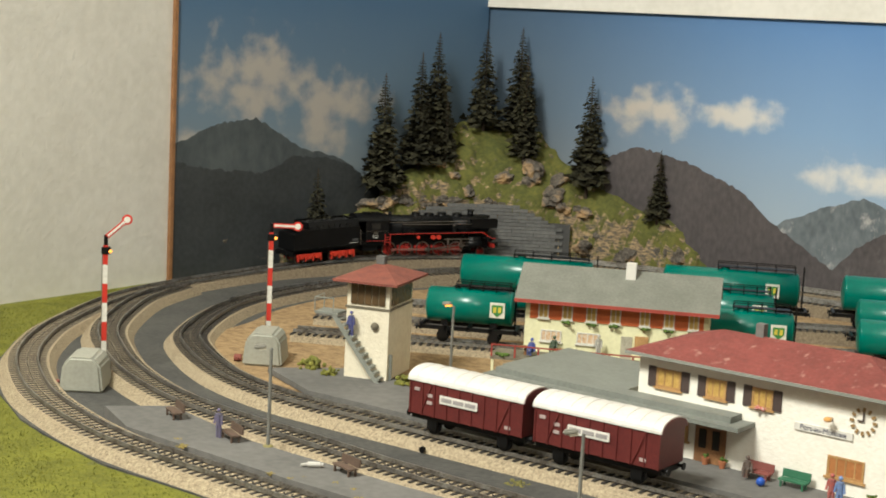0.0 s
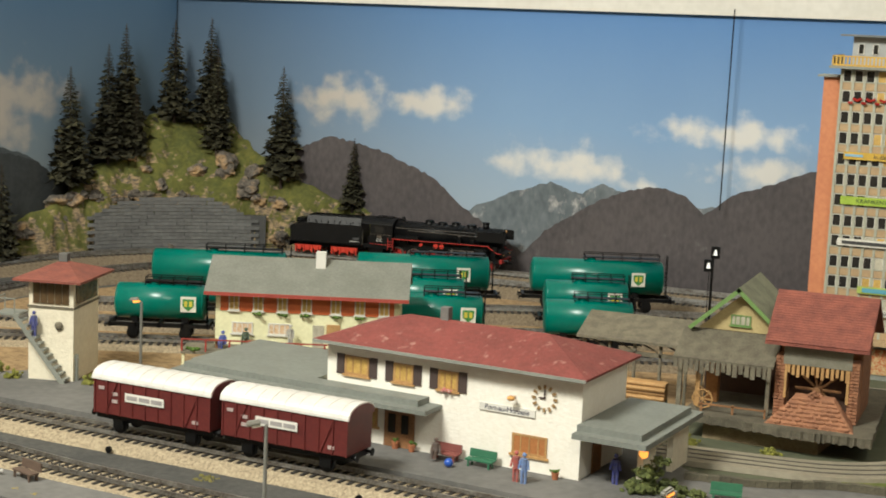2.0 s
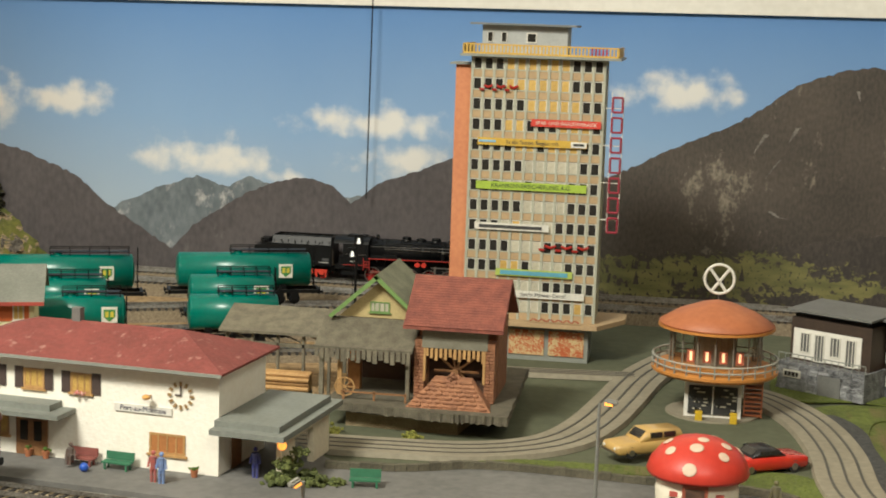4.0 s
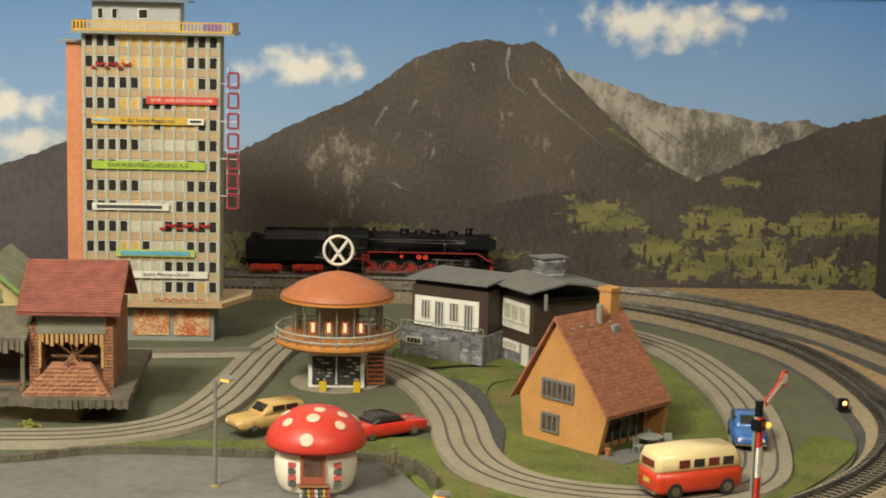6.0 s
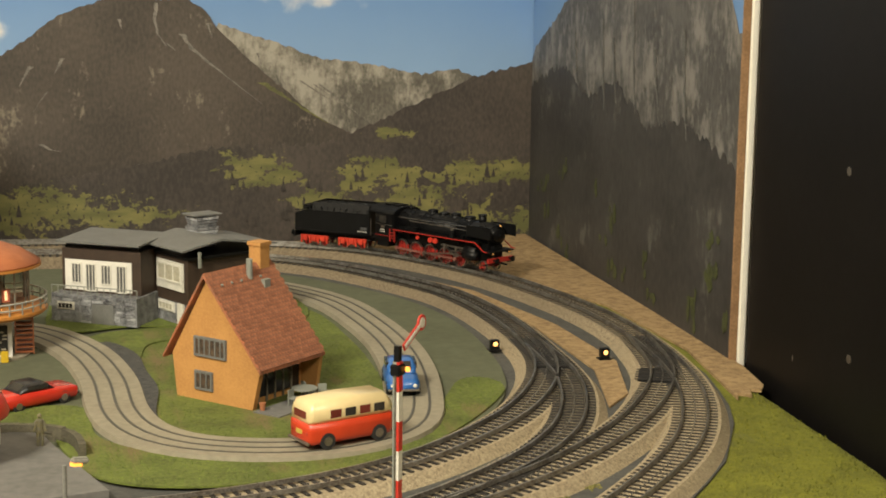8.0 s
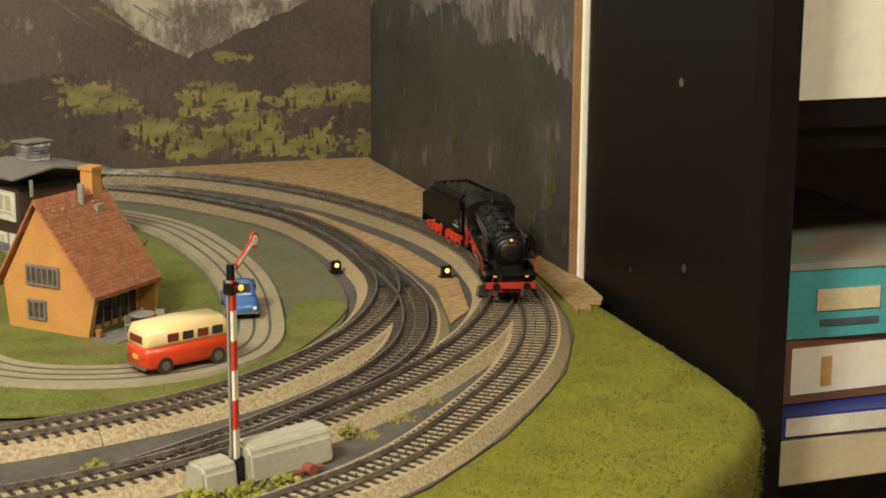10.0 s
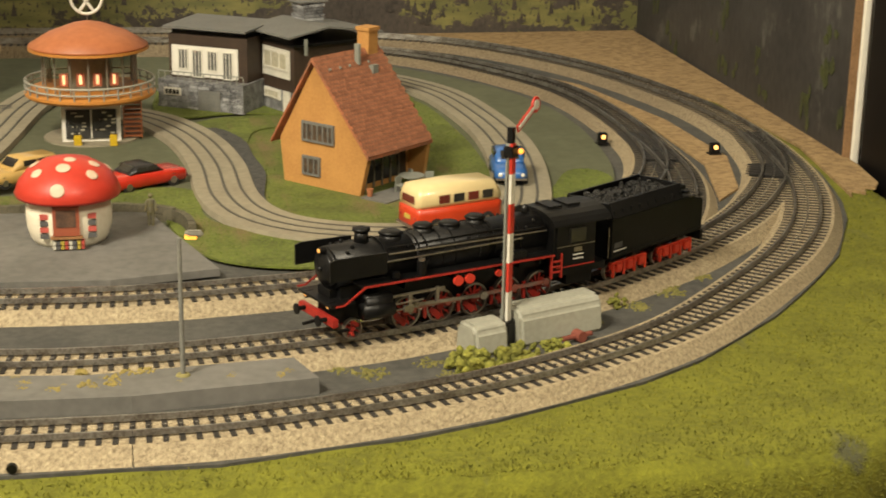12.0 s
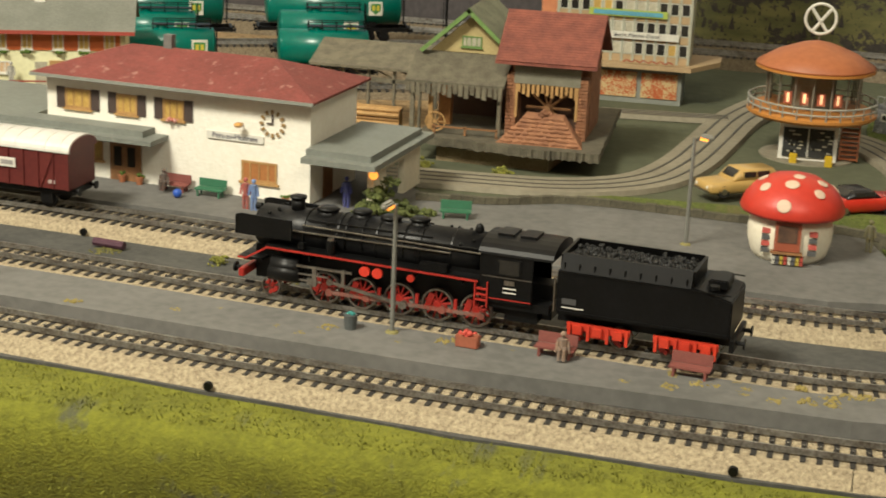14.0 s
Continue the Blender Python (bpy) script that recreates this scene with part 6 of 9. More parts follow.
for k in range(8):
    a = 2 * math.pi * k / 8
    tube(bm, (0.459, 1.124, 0.0225), (0.459 + 0.0075 * math.cos(a), 1.124, 0.0225 + 0.0075 * math.sin(a)), 0.0004, seg=5)
    b = 2 * math.pi * (k + 1) / 8
    tube(bm, (0.459 + 0.0075 * math.cos(a), 1.124, 0.0225 + 0.0075 * math.sin(a)), (0.459 + 0.0075 * math.cos(b), 1.124, 0.0225 + 0.0075 * math.sin(b)), 0.0006, seg=5)
part("cart_wheel", bm, WOODL, mill, "wooden cart wheel")
bm = B()
box(bm, 0.458, 0.505, 1.116, 1.1172, 0.0200, 0.0212)
for x in (0.460, 0.482, 0.504):
    box(bm, x - 0.0007, x + 0.0007, 1.116, 1.1172, 0.0146, 0.022)
part("fence", bm, WOOD, mill)
for ob in mill.children_recursive:
    for v in ob.data.vertices:
        v.co.x = float(np.interp(v.co.x, (0.43, 0.4755, 0.499, 0.584, 0.60), (0.43, 0.4755, 0.5015, 0.5745, 0.586)))
        v.co.z = float(np.interp(v.co.z, (0.0, 0.0085, 0.104, 0.12), (0.0, 0.0140, 0.104, 0.12)))
longs = thing("lumber_shed", pose(0, 0, 0.0046), "long open lumber shed with a weathered roof", "shed")
bm = B()
prism(bm, [(1.185, 0.0500), (1.225, 0.0635), (1.225, 0.0655), (1.185, 0.0520)], 0.344, 0.4345, "x")
part("roof", bm, WOODD, longs, "weathered board roof")
part("beam", box(B(), 0.346, 0.433, 1.190, 1.193, 0.0395, 0.0425), WOODD, longs)
for k in range(5):
    x = 0.349 + k * 0.0205
    part("post", box(B(), x - 0.001, x + 0.001, 1.190, 1.193, 0, 0.052), WOODD, longs)
    bm = B()
    if k < 4:
        tube(bm, (x + 0.001, 1.1915, 0.051), (x + 0.0195, 1.1915, 0.043) if k % 2 else (x + 0.018, 1.1915, 0.0435), 0.0007, seg=5)
        part("brace", bm, WOODD, longs)
    else:
        bm.free()
stack = thing("lumber_stack", pose(0.399, 1.168, 0.0046), "stack of pale sawn logs beside the shed", "lumber")
for r in range(4):
    for k in range(3):
        part("log", tube(B(), (-0.022, 0.004 * k + 0.002 * (r % 2), 0.0125 + r * 0.0034), (0.022, 0.004 * k + 0.002 * (r % 2), 0.0125 + r * 0.0034), 0.0018, seg=8), WOODL, stack)
part("bearer", box(B(), -0.022, 0.022, -0.003, 0.012, 0, 0.0106), WOODD, stack)

# ---- high-rise ----
TWY = 1.385
tw = thing("high_rise", pose(0, TWY, 0.0052), "tall beige office tower with banners and roof terrace", "office tower")
BEIGE = mat("tower_beige", (0.44, 0.41, 0.28), (0.37, 0.345, 0.235), 0.7, scale=40)
RIB = mat("tower_rib", (0.40, 0.405, 0.32), (0.33, 0.335, 0.265), 0.6, scale=40)
TAN = mat("tower_tan", (0.45, 0.32, 0.175), (0.38, 0.265, 0.145), 0.7, scale=60)
X0, X1, ZB, ZT = 0.506, 0.620, 0.036, 0.264
part("core", box(B(), X0, X1, 0.001, 0.052, ZB, ZT), BEIGE, tw, "beige tower walls")
part("ground_floor", box(B(), X0 + 0.012, X1 - 0.004, 0.002, 0.045, 0, 0.0318), GREY, tw, "grey ground floor")
part("forecourt_slab", prism(B(), [(X0 - 0.01, -0.012), (X1 + 0.004, -0.012), (X1 + 0.026, 0.03), (X1 + 0.026, 0.06), (X0 - 0.01, 0.06)], 0.0319, 0.0359), TAN, tw, "tan slab above the shop floor")
part("stair_tower", box(B(), X0 - 0.0165, X0 - 0.0004, 0.012, 0.042, 0, 0.256), mat("orange_stairwell", (0.58, 0.24, 0.11), (0.50, 0.19, 0.09), 0.75, scale=30), tw, "orange stair tower")
part("stair_cap", box(B(), X0 - 0.0215, X0 - 0.0004, 0.008, 0.046, 0.2562, 0.2578), GREY, tw)
NR, NC = 13, 12
fh = (ZT - ZB) / NR
cw = (X1 - X0) / NC
for c in range(NC + 1):
    x = X0 + c * cw
    part("rib", box(B(), x - 0.0011, x + 0.0011, -0.0014, 0.001, ZB, ZT), RIB, tw)
for r in range(NR):
    z = ZB + r * fh
    part("spandrel", box(B(), X0, X1, -0.0006, 0.001, z, z + fh * 0.36), TAN, tw)
    part("ledge", box(B(), X0, X1, -0.0010, -0.0006, z + fh * 0.36, z + fh * 0.42), RIB, tw)
pane_mesh = {}
for nm, mt in (("d", GLASSD), ("y", YELLOWP), ("p", PALEP)):
    pane_mesh[nm] = finish("pane", box(B(), -cw * 0.32, cw * 0.32, -0.0004, 0.0008, 0, fh * 0.52), mt)
fm = B()
box(fm, -cw * 0.40, -cw * 0.32, -0.0007, 0.0008, 0, fh * 0.55)
box(fm, cw * 0.32, cw * 0.40, -0.0007, 0.0008, 0, fh * 0.55)
box(fm, -cw * 0.32, cw * 0.32, -0.0007, 0.0008, fh * 0.52, fh * 0.55)
frame_mesh = finish("window", fm, FRAMEW)
LOOKS = ["ddddpppdddyd", "ddpppppddddd", "dddyydpppddd", "ddddpppddddd", "dddpypppdddd", "dddddppppddd", "dddppdpppddd", "dddddpppppdd", "ddddyydyyydd", "dddyydddyyyd", "dddddyyyyydd", "dddyyyyyyddd", "dddyyyyyyddd"]
for r in range(NR):
    for c in range(NC):
        ob = new("window", frame_mesh)
        ob.parent = tw
        ob.matrix_basis = pose(X0 + (c + 0.5) * cw, 0, ZB + (r + 0.42) * fh)
        pn = new("pane", pane_mesh[LOOKS[r][c]])
        pn.parent = ob
part("roof_slab", box(B(), X0 - 0.010, X1 + 0.014, -0.010, 0.062, ZT + 0.0002, ZT + 0.0024), GREY, tw)
RAILY = mat("yellow_railing", (0.60, 0.38, 0.06), (0.48, 0.29, 0.05), 0.6, scale=80)
bm = B()
box(bm, X0 - 0.008, X1 + 0.012, -0.0085, -0.0078, ZT + 0.0100, ZT + 0.0112)
box(bm, X0 - 0.008, X1 + 0.012, -0.0085, -0.0078, ZT + 0.0025, ZT + 0.0040)
box(bm, X0 - 0.008, X0 - 0.0073, -0.0085, 0.06, ZT + 0.0025, ZT + 0.0112)
box(bm, X1 + 0.0113, X1 + 0.012, -0.0085, 0.06, ZT + 0.0025, ZT + 0.0112)
rail = part("roof_railing", bm, RAILY, tw, "yellow roof railing")
for k in range(44):
    x = X0 - 0.0075 + k * (X1 - X0 + 0.018) / 43
    part("baluster", box(B(), x - 0.0007, x + 0.0007, -0.0084, -0.0079, ZT + 0.0040, ZT + 0.0100), RED if 35 < k < 41 else RAILY, rail)
ph = part("penthouse", box(B(), X0 + 0.006, X1 - 0.034, 0.010, 0.045, ZT + 0.0024, ZT + 0.0270), mat("pent_grey", (0.40, 0.41, 0.40), (0.34, 0.35, 0.34)), tw, "pale grey roof house")
part("penthouse_roof", box(B(), X0 - 0.004, X1 - 0.026, 0.002, 0.052, ZT + 0.0272, ZT + 0.0288), mat("pent_roof_grey", (0.17, 0.18, 0.18), (0.13, 0.14, 0.14), 0.6, scale=40), tw)
for x, w in ((0.519, 0.005), (0.531, 0.005), (0.555, 0.009)):
    window(ph, x, ZT + 0.017, w, 0.009, 0.0099, bars=0, sill=False)
for x in (0.562, 0.597):
    part("shop_window", box(B(), x - 0.0155, x + 0.0155, 0.0008, 0.0019, 0.005, 0.027), mat("shop_display", (0.45, 0.12, 0.05), (0.55, 0.42, 0.22), 0.2, scale=90, lo=0.44, hi=0.54), tw, "shop window with a red and yellow display")


def banner(x0, x1, z, h, col, text="", ink=(0.05, 0.05, 0.05), lab="long advertising banner on the facade", size=0.0042):
    b = part("banner", box(B(), x0, x1, -0.0036, -0.0026, z, z + h), mat("banner_%d" % int(z * 1e4), col, rough=0.6, scale=100), tw, lab)
    if text:
        words(text, size, b, mat("ink_%d" % int(ink[0] * 100 + ink[1] * 10), ink), pose((x0 + x1) / 2, -0.0038, z + h / 2, 90), "lettering")


def zpix(f):
    return ZB + (ZT - ZB) * f


banner(0.559, 0.619, zpix(0.745), 0.0062, (0.60, 0.05, 0.03), "SPAR- UND DARLEHNSKASSE", (0.75, 0.70, 0.60), "red banner with white lettering", 0.0040)
banner(0.513, 0.608, zpix(0.668), 0.0062, (0.62, 0.40, 0.05), "In die Sonne fliegen mit", (0.08, 0.07, 0.05), "yellow banner with dark lettering", 0.0048)
part("banner_plate", box(B(), 0.594, 0.6075, -0.0042, -0.0037, zpix(0.668) + 0.0006, zpix(0.668) + 0.0056), WHITE, tw, "white end plate of the banner")
part("banner_print", box(B(), 0.596, 0.6055, -0.0046, -0.0043, zpix(0.668) + 0.0022, zpix(0.668) + 0.0042), mat("ink_black", (0.05, 0.05, 0.05)), tw)
part("banner_print", box(B(), 0.514, 0.529, -0.0042, -0.0037, zpix(0.668) + 0.0024, zpix(0.668) + 0.0044), mat("banner_sky", (0.25, 0.45, 0.60)), tw, "pale blue stripe")
banner(0.513, 0.609, zpix(0.50), 0.0068, (0.36, 0.50, 0.05), "KRANKENVERSICHERUNG A.G.", (0.06, 0.10, 0.03), "green banner with dark lettering", 0.0050)
banner(0.513, 0.578, zpix(0.345), 0.0060, (0.72, 0.70, 0.62), "", lab="white advertising banner")
part("banner_print", box(B(), 0.517, 0.572, -0.0042, -0.0037, zpix(0.345) + 0.0017, zpix(0.345) + 0.0043), mat("ink_black", (0.05, 0.05, 0.05)), tw)
banner(0.533, 0.600, zpix(0.17), 0.0060, (0.40, 0.50, 0.10), "", lab="green and blue banner")
part("banner_print", box(B(), 0.537, 0.596, -0.0042, -0.0037, zpix(0.17) + 0.0012, zpix(0.17) + 0.0048), mat("banner_blue", (0.12, 0.36, 0.48)), tw)
banner(0.540, 0.611, zpix(0.088), 0.0060, (0.72, 0.70, 0.62), "löscht Männer-Durst!", (0.05, 0.05, 0.05), "white banner with dark lettering", 0.0046)
for x0, x1, f in ((0.513, 0.546, 0.885), (0.570, 0.613, 0.285)):
    bm = B()
    for k in range(9):
        w = k / 9
        tube(bm, (x0 + (x1 - x0) * w, -0.003, zpix(f) + 0.003 * ((k * 5) % 3 - 1) * 0.6), (x0 + (x1 - x0) * (w + 0.12), -0.003, zpix(f) + 0.002 * ((k * 7) % 3 - 1)), 0.0011, seg=5)
    part("script_sign", bm, RED, tw, "red cursive neon sign")
bm = B()
for k in range(12):
    tube(bm, (0.566 + k * 0.0036, -0.0128, 0.0375 + 0.0022 * (k % 2)), (0.5690 + k * 0.0036, -0.0128, 0.0400 - 0.0022 * (k % 2)), 0.0007, seg=5)
part("script_sign", bm, mat("script_brown", (0.36, 0.10, 0.05)), tw, "brown cursive shop sign")
rack = thing("sign_rack", pose(X1 + 0.0125, TWY - 0.004, 0.0052), "upright white sign rack with red plain shapes", "sign")
for s in (-1, 1):
    part("rack_rail", tube(B(), (s * 0.005, 0, 0.118), (s * 0.005, 0, 0.238), 0.0004, seg=5), FRAMEW, rack)
for k in range(4):
    part("rack_bar", tube(B(), (-0.0125, 0.004, 0.128 + k * 0.032), (0.005, 0, 0.128 + k * 0.032), 0.0004, seg=5), FRAMEW, rack)
for k in range(7):
    z = 0.227 - k * 0.0172
    bm = B()
    w, h = 0.0042, 0.0062
    for p, q in (((-w, -h), (-w, h)), ((w, -h), (w, h)), ((-w, h), (w, h)), ((-w, -h), (w, -h))):
        tube(bm, (p[0], -0.001, z + p[1]), (q[0], -0.001, z + q[1]), 0.0010, seg=5)
    part("sign_shape", bm, mat("sign_maroon", (0.30, 0.03, 0.05)), rack, "dark red sign shape")

# ---- round cafe ----
cafe = thing("round_cafe", pose(0.725, 1.238, 0.0052), "round raised cafe with an orange roof and glass drum", "cafe")
CORANGE = mat("cafe_orange", (0.44, 0.15, 0.06), (0.36, 0.115, 0.045), 0.5, scale=20)
CEDGE = mat("cafe_edge", (0.52, 0.22, 0.045), (0.44, 0.18, 0.04), 0.5)
part("roof", lathe(B(), [(0.0440, 0.0700), (0.0440, 0.0715), (0.030, 0.0800), (0.012, 0.0868), (0.001, 0.0890)], 40), CORANGE, cafe, "orange conical roof", True)
part("roof_edge", lathe(B(), [(0.0430, 0.0675), (0.0446, 0.0680), (0.0446, 0.0698), (0.030, 0.0699)], 40), CEDGE, cafe, "ochre roof edge")
glass = bpy.data.materials.new("cafe_glass")
glass.use_nodes = True
gb = glass.node_tree.nodes["Principled BSDF"]
gb.inputs["Transmission Weight"].default_value, gb.inputs["Roughness"].default_value, gb.inputs["IOR"].default_value = 1.0, 0.06, 1.1
gb.inputs["Base Color"].default_value = (0.75, 0.74, 0.66, 1)
bm = B()
tube(bm, (0, 0, 0.0385), (0, 0, 0.0675), 0.0345, seg=32, caps=False)
gl = part("glass_drum", bm, glass, cafe, "clear glass drum")
gl.visible_shadow = False
for k in range(16):
    a = 2 * math.pi * k / 16
    part("mullion", tube(B(), (0.0348 * math.cos(a), 0.0348 * math.sin(a), 0.0385), (0.0348 * math.cos(a), 0.0348 * math.sin(a), 0.0675), 0.0006, seg=5), mat("mullion_grey", (0.22, 0.20, 0.16)), cafe)
part("inner_core", tube(B(), (0, 0, 0.0385), (0, 0, 0.0675), 0.014, seg=20), mat("inner_grey", (0.26, 0.25, 0.21)), cafe)
for k in range(4):
    x = -0.018 + k * 0.012
    bm = B()
    box(bm, x - 0.003, x + 0.003, -0.0245, -0.0235, 0.0440, 0.0535)
    pic = part("panel_picture", bm, mat("panel_red", (0.40, 0.10, 0.05)), cafe, "red panel inside the drum")
    part("panel_light", box(B(), x - 0.001, x + 0.001, -0.0250, -0.0246, 0.0455, 0.0525), mat("panel_glow", (1.0, 0.55, 0.3), emit=1.2), pic, "pale lit figure panel")
part("deck", lathe(B(), [(0.030, 0.0290), (0.046, 0.0325), (0.0485, 0.0345), (0.0485, 0.0365), (0.0455, 0.0384), (0.01, 0.0384)], 40), CEDGE, cafe, "ochre round deck")
bm = B()
for z in (0.0408, 0.0455):
    for k in range(40):
        a, b = 2 * math.pi * k / 40, 2 * math.pi * (k + 1) / 40
        tube(bm, (0.0478 * math.cos(a), 0.0478 * math.sin(a), z), (0.0478 * math.cos(b), 0.0478 * math.sin(b), z), 0.0007, seg=5, caps=False)
rl = part("deck_railing", bm, mat("railing_pale", (0.42, 0.41, 0.36), (0.34, 0.33, 0.29), 0.5), cafe, "grey round railing")
for k in range(28):
    a = 2 * math.pi * k / 28
    part("baluster", tube(B(), (0.0478 * math.cos(a), 0.0478 * math.sin(a), 0.0366), (0.0478 * math.cos(a), 0.0478 * math.sin(a), 0.0455), 0.0006, seg=5), GREY, rl)
part("base_block", box(B(), -0.0215, 0.0215, -0.020, 0.02, 0, 0.0289), WHITE, cafe, "white ground floor block")
bs = part("shop_front", box(B(), -0.0185, 0.0185, -0.0212, -0.0202, 0.0035, 0.0255), mat("shop_dark", (0.03, 0.03, 0.028)), cafe, "dark glazed shop front")
part("shop_lining", box(B(), -0.0005, 0.0005, -0.0218, -0.0213, 0.0035, 0.0255), FRAMEW, bs)
rd = random.Random(6)
for k in range(26):
    x, z = rd.choice((-1, 1)) * rd.uniform(0.004, 0.0165), 0.007 + 0.0026 * (k % 7)
    part("shelf_item", box(B(), x - 0.0016, x + 0.0016, -0.0216, -0.0213, z, z + 0.0012), PALEP, bs)
part("base_slab", lathe(B(), [(0.036, -0.0006), (0.036, 0.0012)], 24), ROAD, cafe, "pale round paving")
for k in range(8):
    part("stair_step", box(B(), 0.0246, 0.0364, -0.012, -0.004, 0.002 + k * 0.0036, 0.0034 + k * 0.0036), CORANGE, cafe, "orange step")
bm = B()
box(bm, 0.0235, 0.0245, -0.0125, -0.0035, 0.0013, 0.0289)
box(bm, 0.0365, 0.0375, -0.0125, -0.0035, 0.0013, 0.0289)
part("stair_stringer", bm, CORANGE, cafe, "orange stair stringers below the deck")
for x in (-0.010, 0.016):
    bm = B()
    box(bm, -0.0028, 0.0028, -0.0015, 0.0015, 0.0, 0.0085, bevel=0.0004)
    solo("fuel_pump", bm, mat("pump_yellow", (0.62, 0.42, 0.02), (0.5, 0.33, 0.02), 0.4), "small yellow fuel pump before the cafe", "fuel pump", m=pose(0.725 + x, 1.206, 0.0052), group="fuel pumps")
sign_post = thing("roof_sign", pose(0.725, 1.238, 0.0942), "round white emblem sign on the cafe roof", "sign")
part("post", tube(B(), (0, 0, 0), (0, 0, 0.004), 0.0006, seg=6), STEEL, sign_post)
bm = B()
rings = [[bm.verts.new((math.cos(a) * (0.0112 + 0.0011 * math.cos(b)), 0.0011 * math.sin(b), 0.016 + math.sin(a) * (0.0112 + 0.0011 * math.cos(b)))) for b in [math.pi * j / 4 for j in range(8)]] for a in [math.pi * k / 20 for k in range(40)]]
for A, C in zip(rings, rings[1:] + rings[:1]):
    for k in range(8):
        bm.faces.new((A[k], A[(k + 1) % 8], C[(k + 1) % 8], C[k]))
part("ring", bm, FRAMEW, sign_post, "white ring")
for p, q in (((-0.0075, 0.0082), (0.0055, -0.0097)), ((0.0075, 0.0082), (-0.0055, -0.0097))):
    part("emblem_bar", tube(B(), (p[0], 0, 0.016 + p[1]), (q[0], 0, 0.016 + q[1]), 0.0012, seg=6), FRAMEW, sign_post, "white angled bar")

# ---- bungalow ----
bg = thing("bungalow", pose(0, 0, 0.0072), "split-level bungalow of slate, white and brown boards", "house")
BROWNB = mat("dark_brown_boards", (0.055, 0.034, 0.022), (0.035, 0.022, 0.015), 0.6, scale=90)
DGREY = mat("slate_grey_roof", (0.165, 0.165, 0.155), (0.13, 0.13, 0.122), 0.6, scale=60)
M1 = pose(0.787, 1.343, 0, 0, 0, -32)
M2 = pose(0.884, 1.284, 0, 0, 0, 27)
part("lower_wall", box(B(), -0.004, 0.074, -0.012, 0.05, 0, 0.0235), STONE, bg, "grey slate lower walls", m=M1)
part("upper_wall", box(B(), 0.0, 0.072, 0, 0.05, 0.0236, 0.0595), BROWNB, bg, "dark brown boarded walls", m=M1)
wp = part("white_front", box(B(), 0.003, 0.064, -0.001, -0.0001, 0.0255, 0.0505), WHITE, bg, "white window front", m=M1)
for x, h in ((0.014, 0.017), (0.027, 0.023), (0.041, 0.017), (0.055, 0.023)):
    window(wp, x, 0.048 - h / 2, 0.0095, h, -0.0012, FRAMEW, mat("pane_grey", (0.13, 0.13, 0.125), (0.05, 0.05, 0.05), 0.3, scale=300), 2, False)
part("roof", box(B(), -0.002, 0.074, -0.004, 0.054, 0.0650, 0.0666, m=pose(0, 0, 0, 2)), DGREY, bg, "flat grey roof slab", m=M1)
part("roof_gap", box(B(), 0.002, 0.070, 0.002, 0.048, 0.0596, 0.0624), BLACK, bg, m=M1)
rd = random.Random(3)
for r in range(9):
    for k in range(8):
        x = -0.0035 + k * 0.0096 + rd.uniform(-0.002, 0.002)
        if 0.026 < x < 0.046 and r < 7:
            continue
        part("slate_stone", box(B(), x, x + rd.uniform(0.006, 0.010), -0.0128, -0.0119, 0.0004 + r * 0.0025, 0.0025 + r * 0.0025), STONE, bg, m=M1)
part("garage_door", box(B(), 0.034, 0.054, -0.0136, -0.0121, 0.0006, 0.0170), mat("garage_grey", (0.17, 0.17, 0.16), (0.13, 0.13, 0.12), 0.6, scale=80), bg, "grey garage door", m=M1)
window(part("lower_sash", box(B(), 0.002, 0.018, -0.0134, -0.0130, 0.011, 0.0175), FRAMEW, bg, m=M1), 0.010, 0.0142, 0.014, 0.005, -0.0135, FRAMEW, GLASSD, 3, False)
bm = B()
box(bm, -0.004, 0.074, -0.0118, -0.0112, 0.0300, 0.0308)
for k in range(14):
    box(bm, -0.004 + k * 0.006, -0.0034 + k * 0.006, -0.0118, -0.0112, 0.0236, 0.030)
part("balcony_rail", bm, GREY, bg, "thin balcony railing", m=M1)
part("side_wall", box(B(), 0, 0.078, 0, 0.056, 0.0185, 0.0560), BROWNB, bg, "dark brown boarded walls", m=M2)
part("side_base", box(B(), 0, 0.078, 0.0, 0.056, 0, 0.0184), STONE, bg, "grey slate base", m=M2)
ML = M2 @ pose(0, 0.056, 0, 0, 0, -90)
sw = part("picture_window", box(B(), 0.010, 0.050, -0.0012, -0.0001, 0.0285, 0.0520), FRAMEW, bg, "white framed picture window", m=ML)
window(sw, 0.030, 0.0425, 0.036, 0.0155, -0.0014, FRAMEW, PALEP, 2, False)
window(part("low_window", box(B(), 0.012, 0.036, -0.0012, -0.0001, 0.0095, 0.0180), FRAMEW, bg, m=ML), 0.024, 0.0138, 0.021, 0.006, -0.0014, FRAMEW, PALEP, 3, False)
part("glazed_door", box(B(), 0.041, 0.050, -0.0015, -0.0001, 0.0003, 0.0185), FRAMEW, bg, "white glazed door", m=ML)
bm = B()
prism(bm, [(-0.010, 0.0640), (0.028, 0.0700), (0.082, 0.0620), (0.082, 0.0634), (0.028, 0.0716), (-0.010, 0.0654)], -0.008, 0.062, "y")
part("side_roof", bm, DGREY, bg, "shallow pitched grey roof", m=M2)
for x, y in ((0.006, -0.008), (0.07, -0.008), (-0.008, 0.05)):
    part("roof_post", box(B(), x - 0.001, x + 0.001, y - 0.001, y + 0.001, 0.0500, 0.0630), GREY, bg, m=M2)
part("roof_band", box(B(), -0.002, 0.078, -0.004, 0.058, 0.0561, 0.0580), BLACK, bg, m=M2)
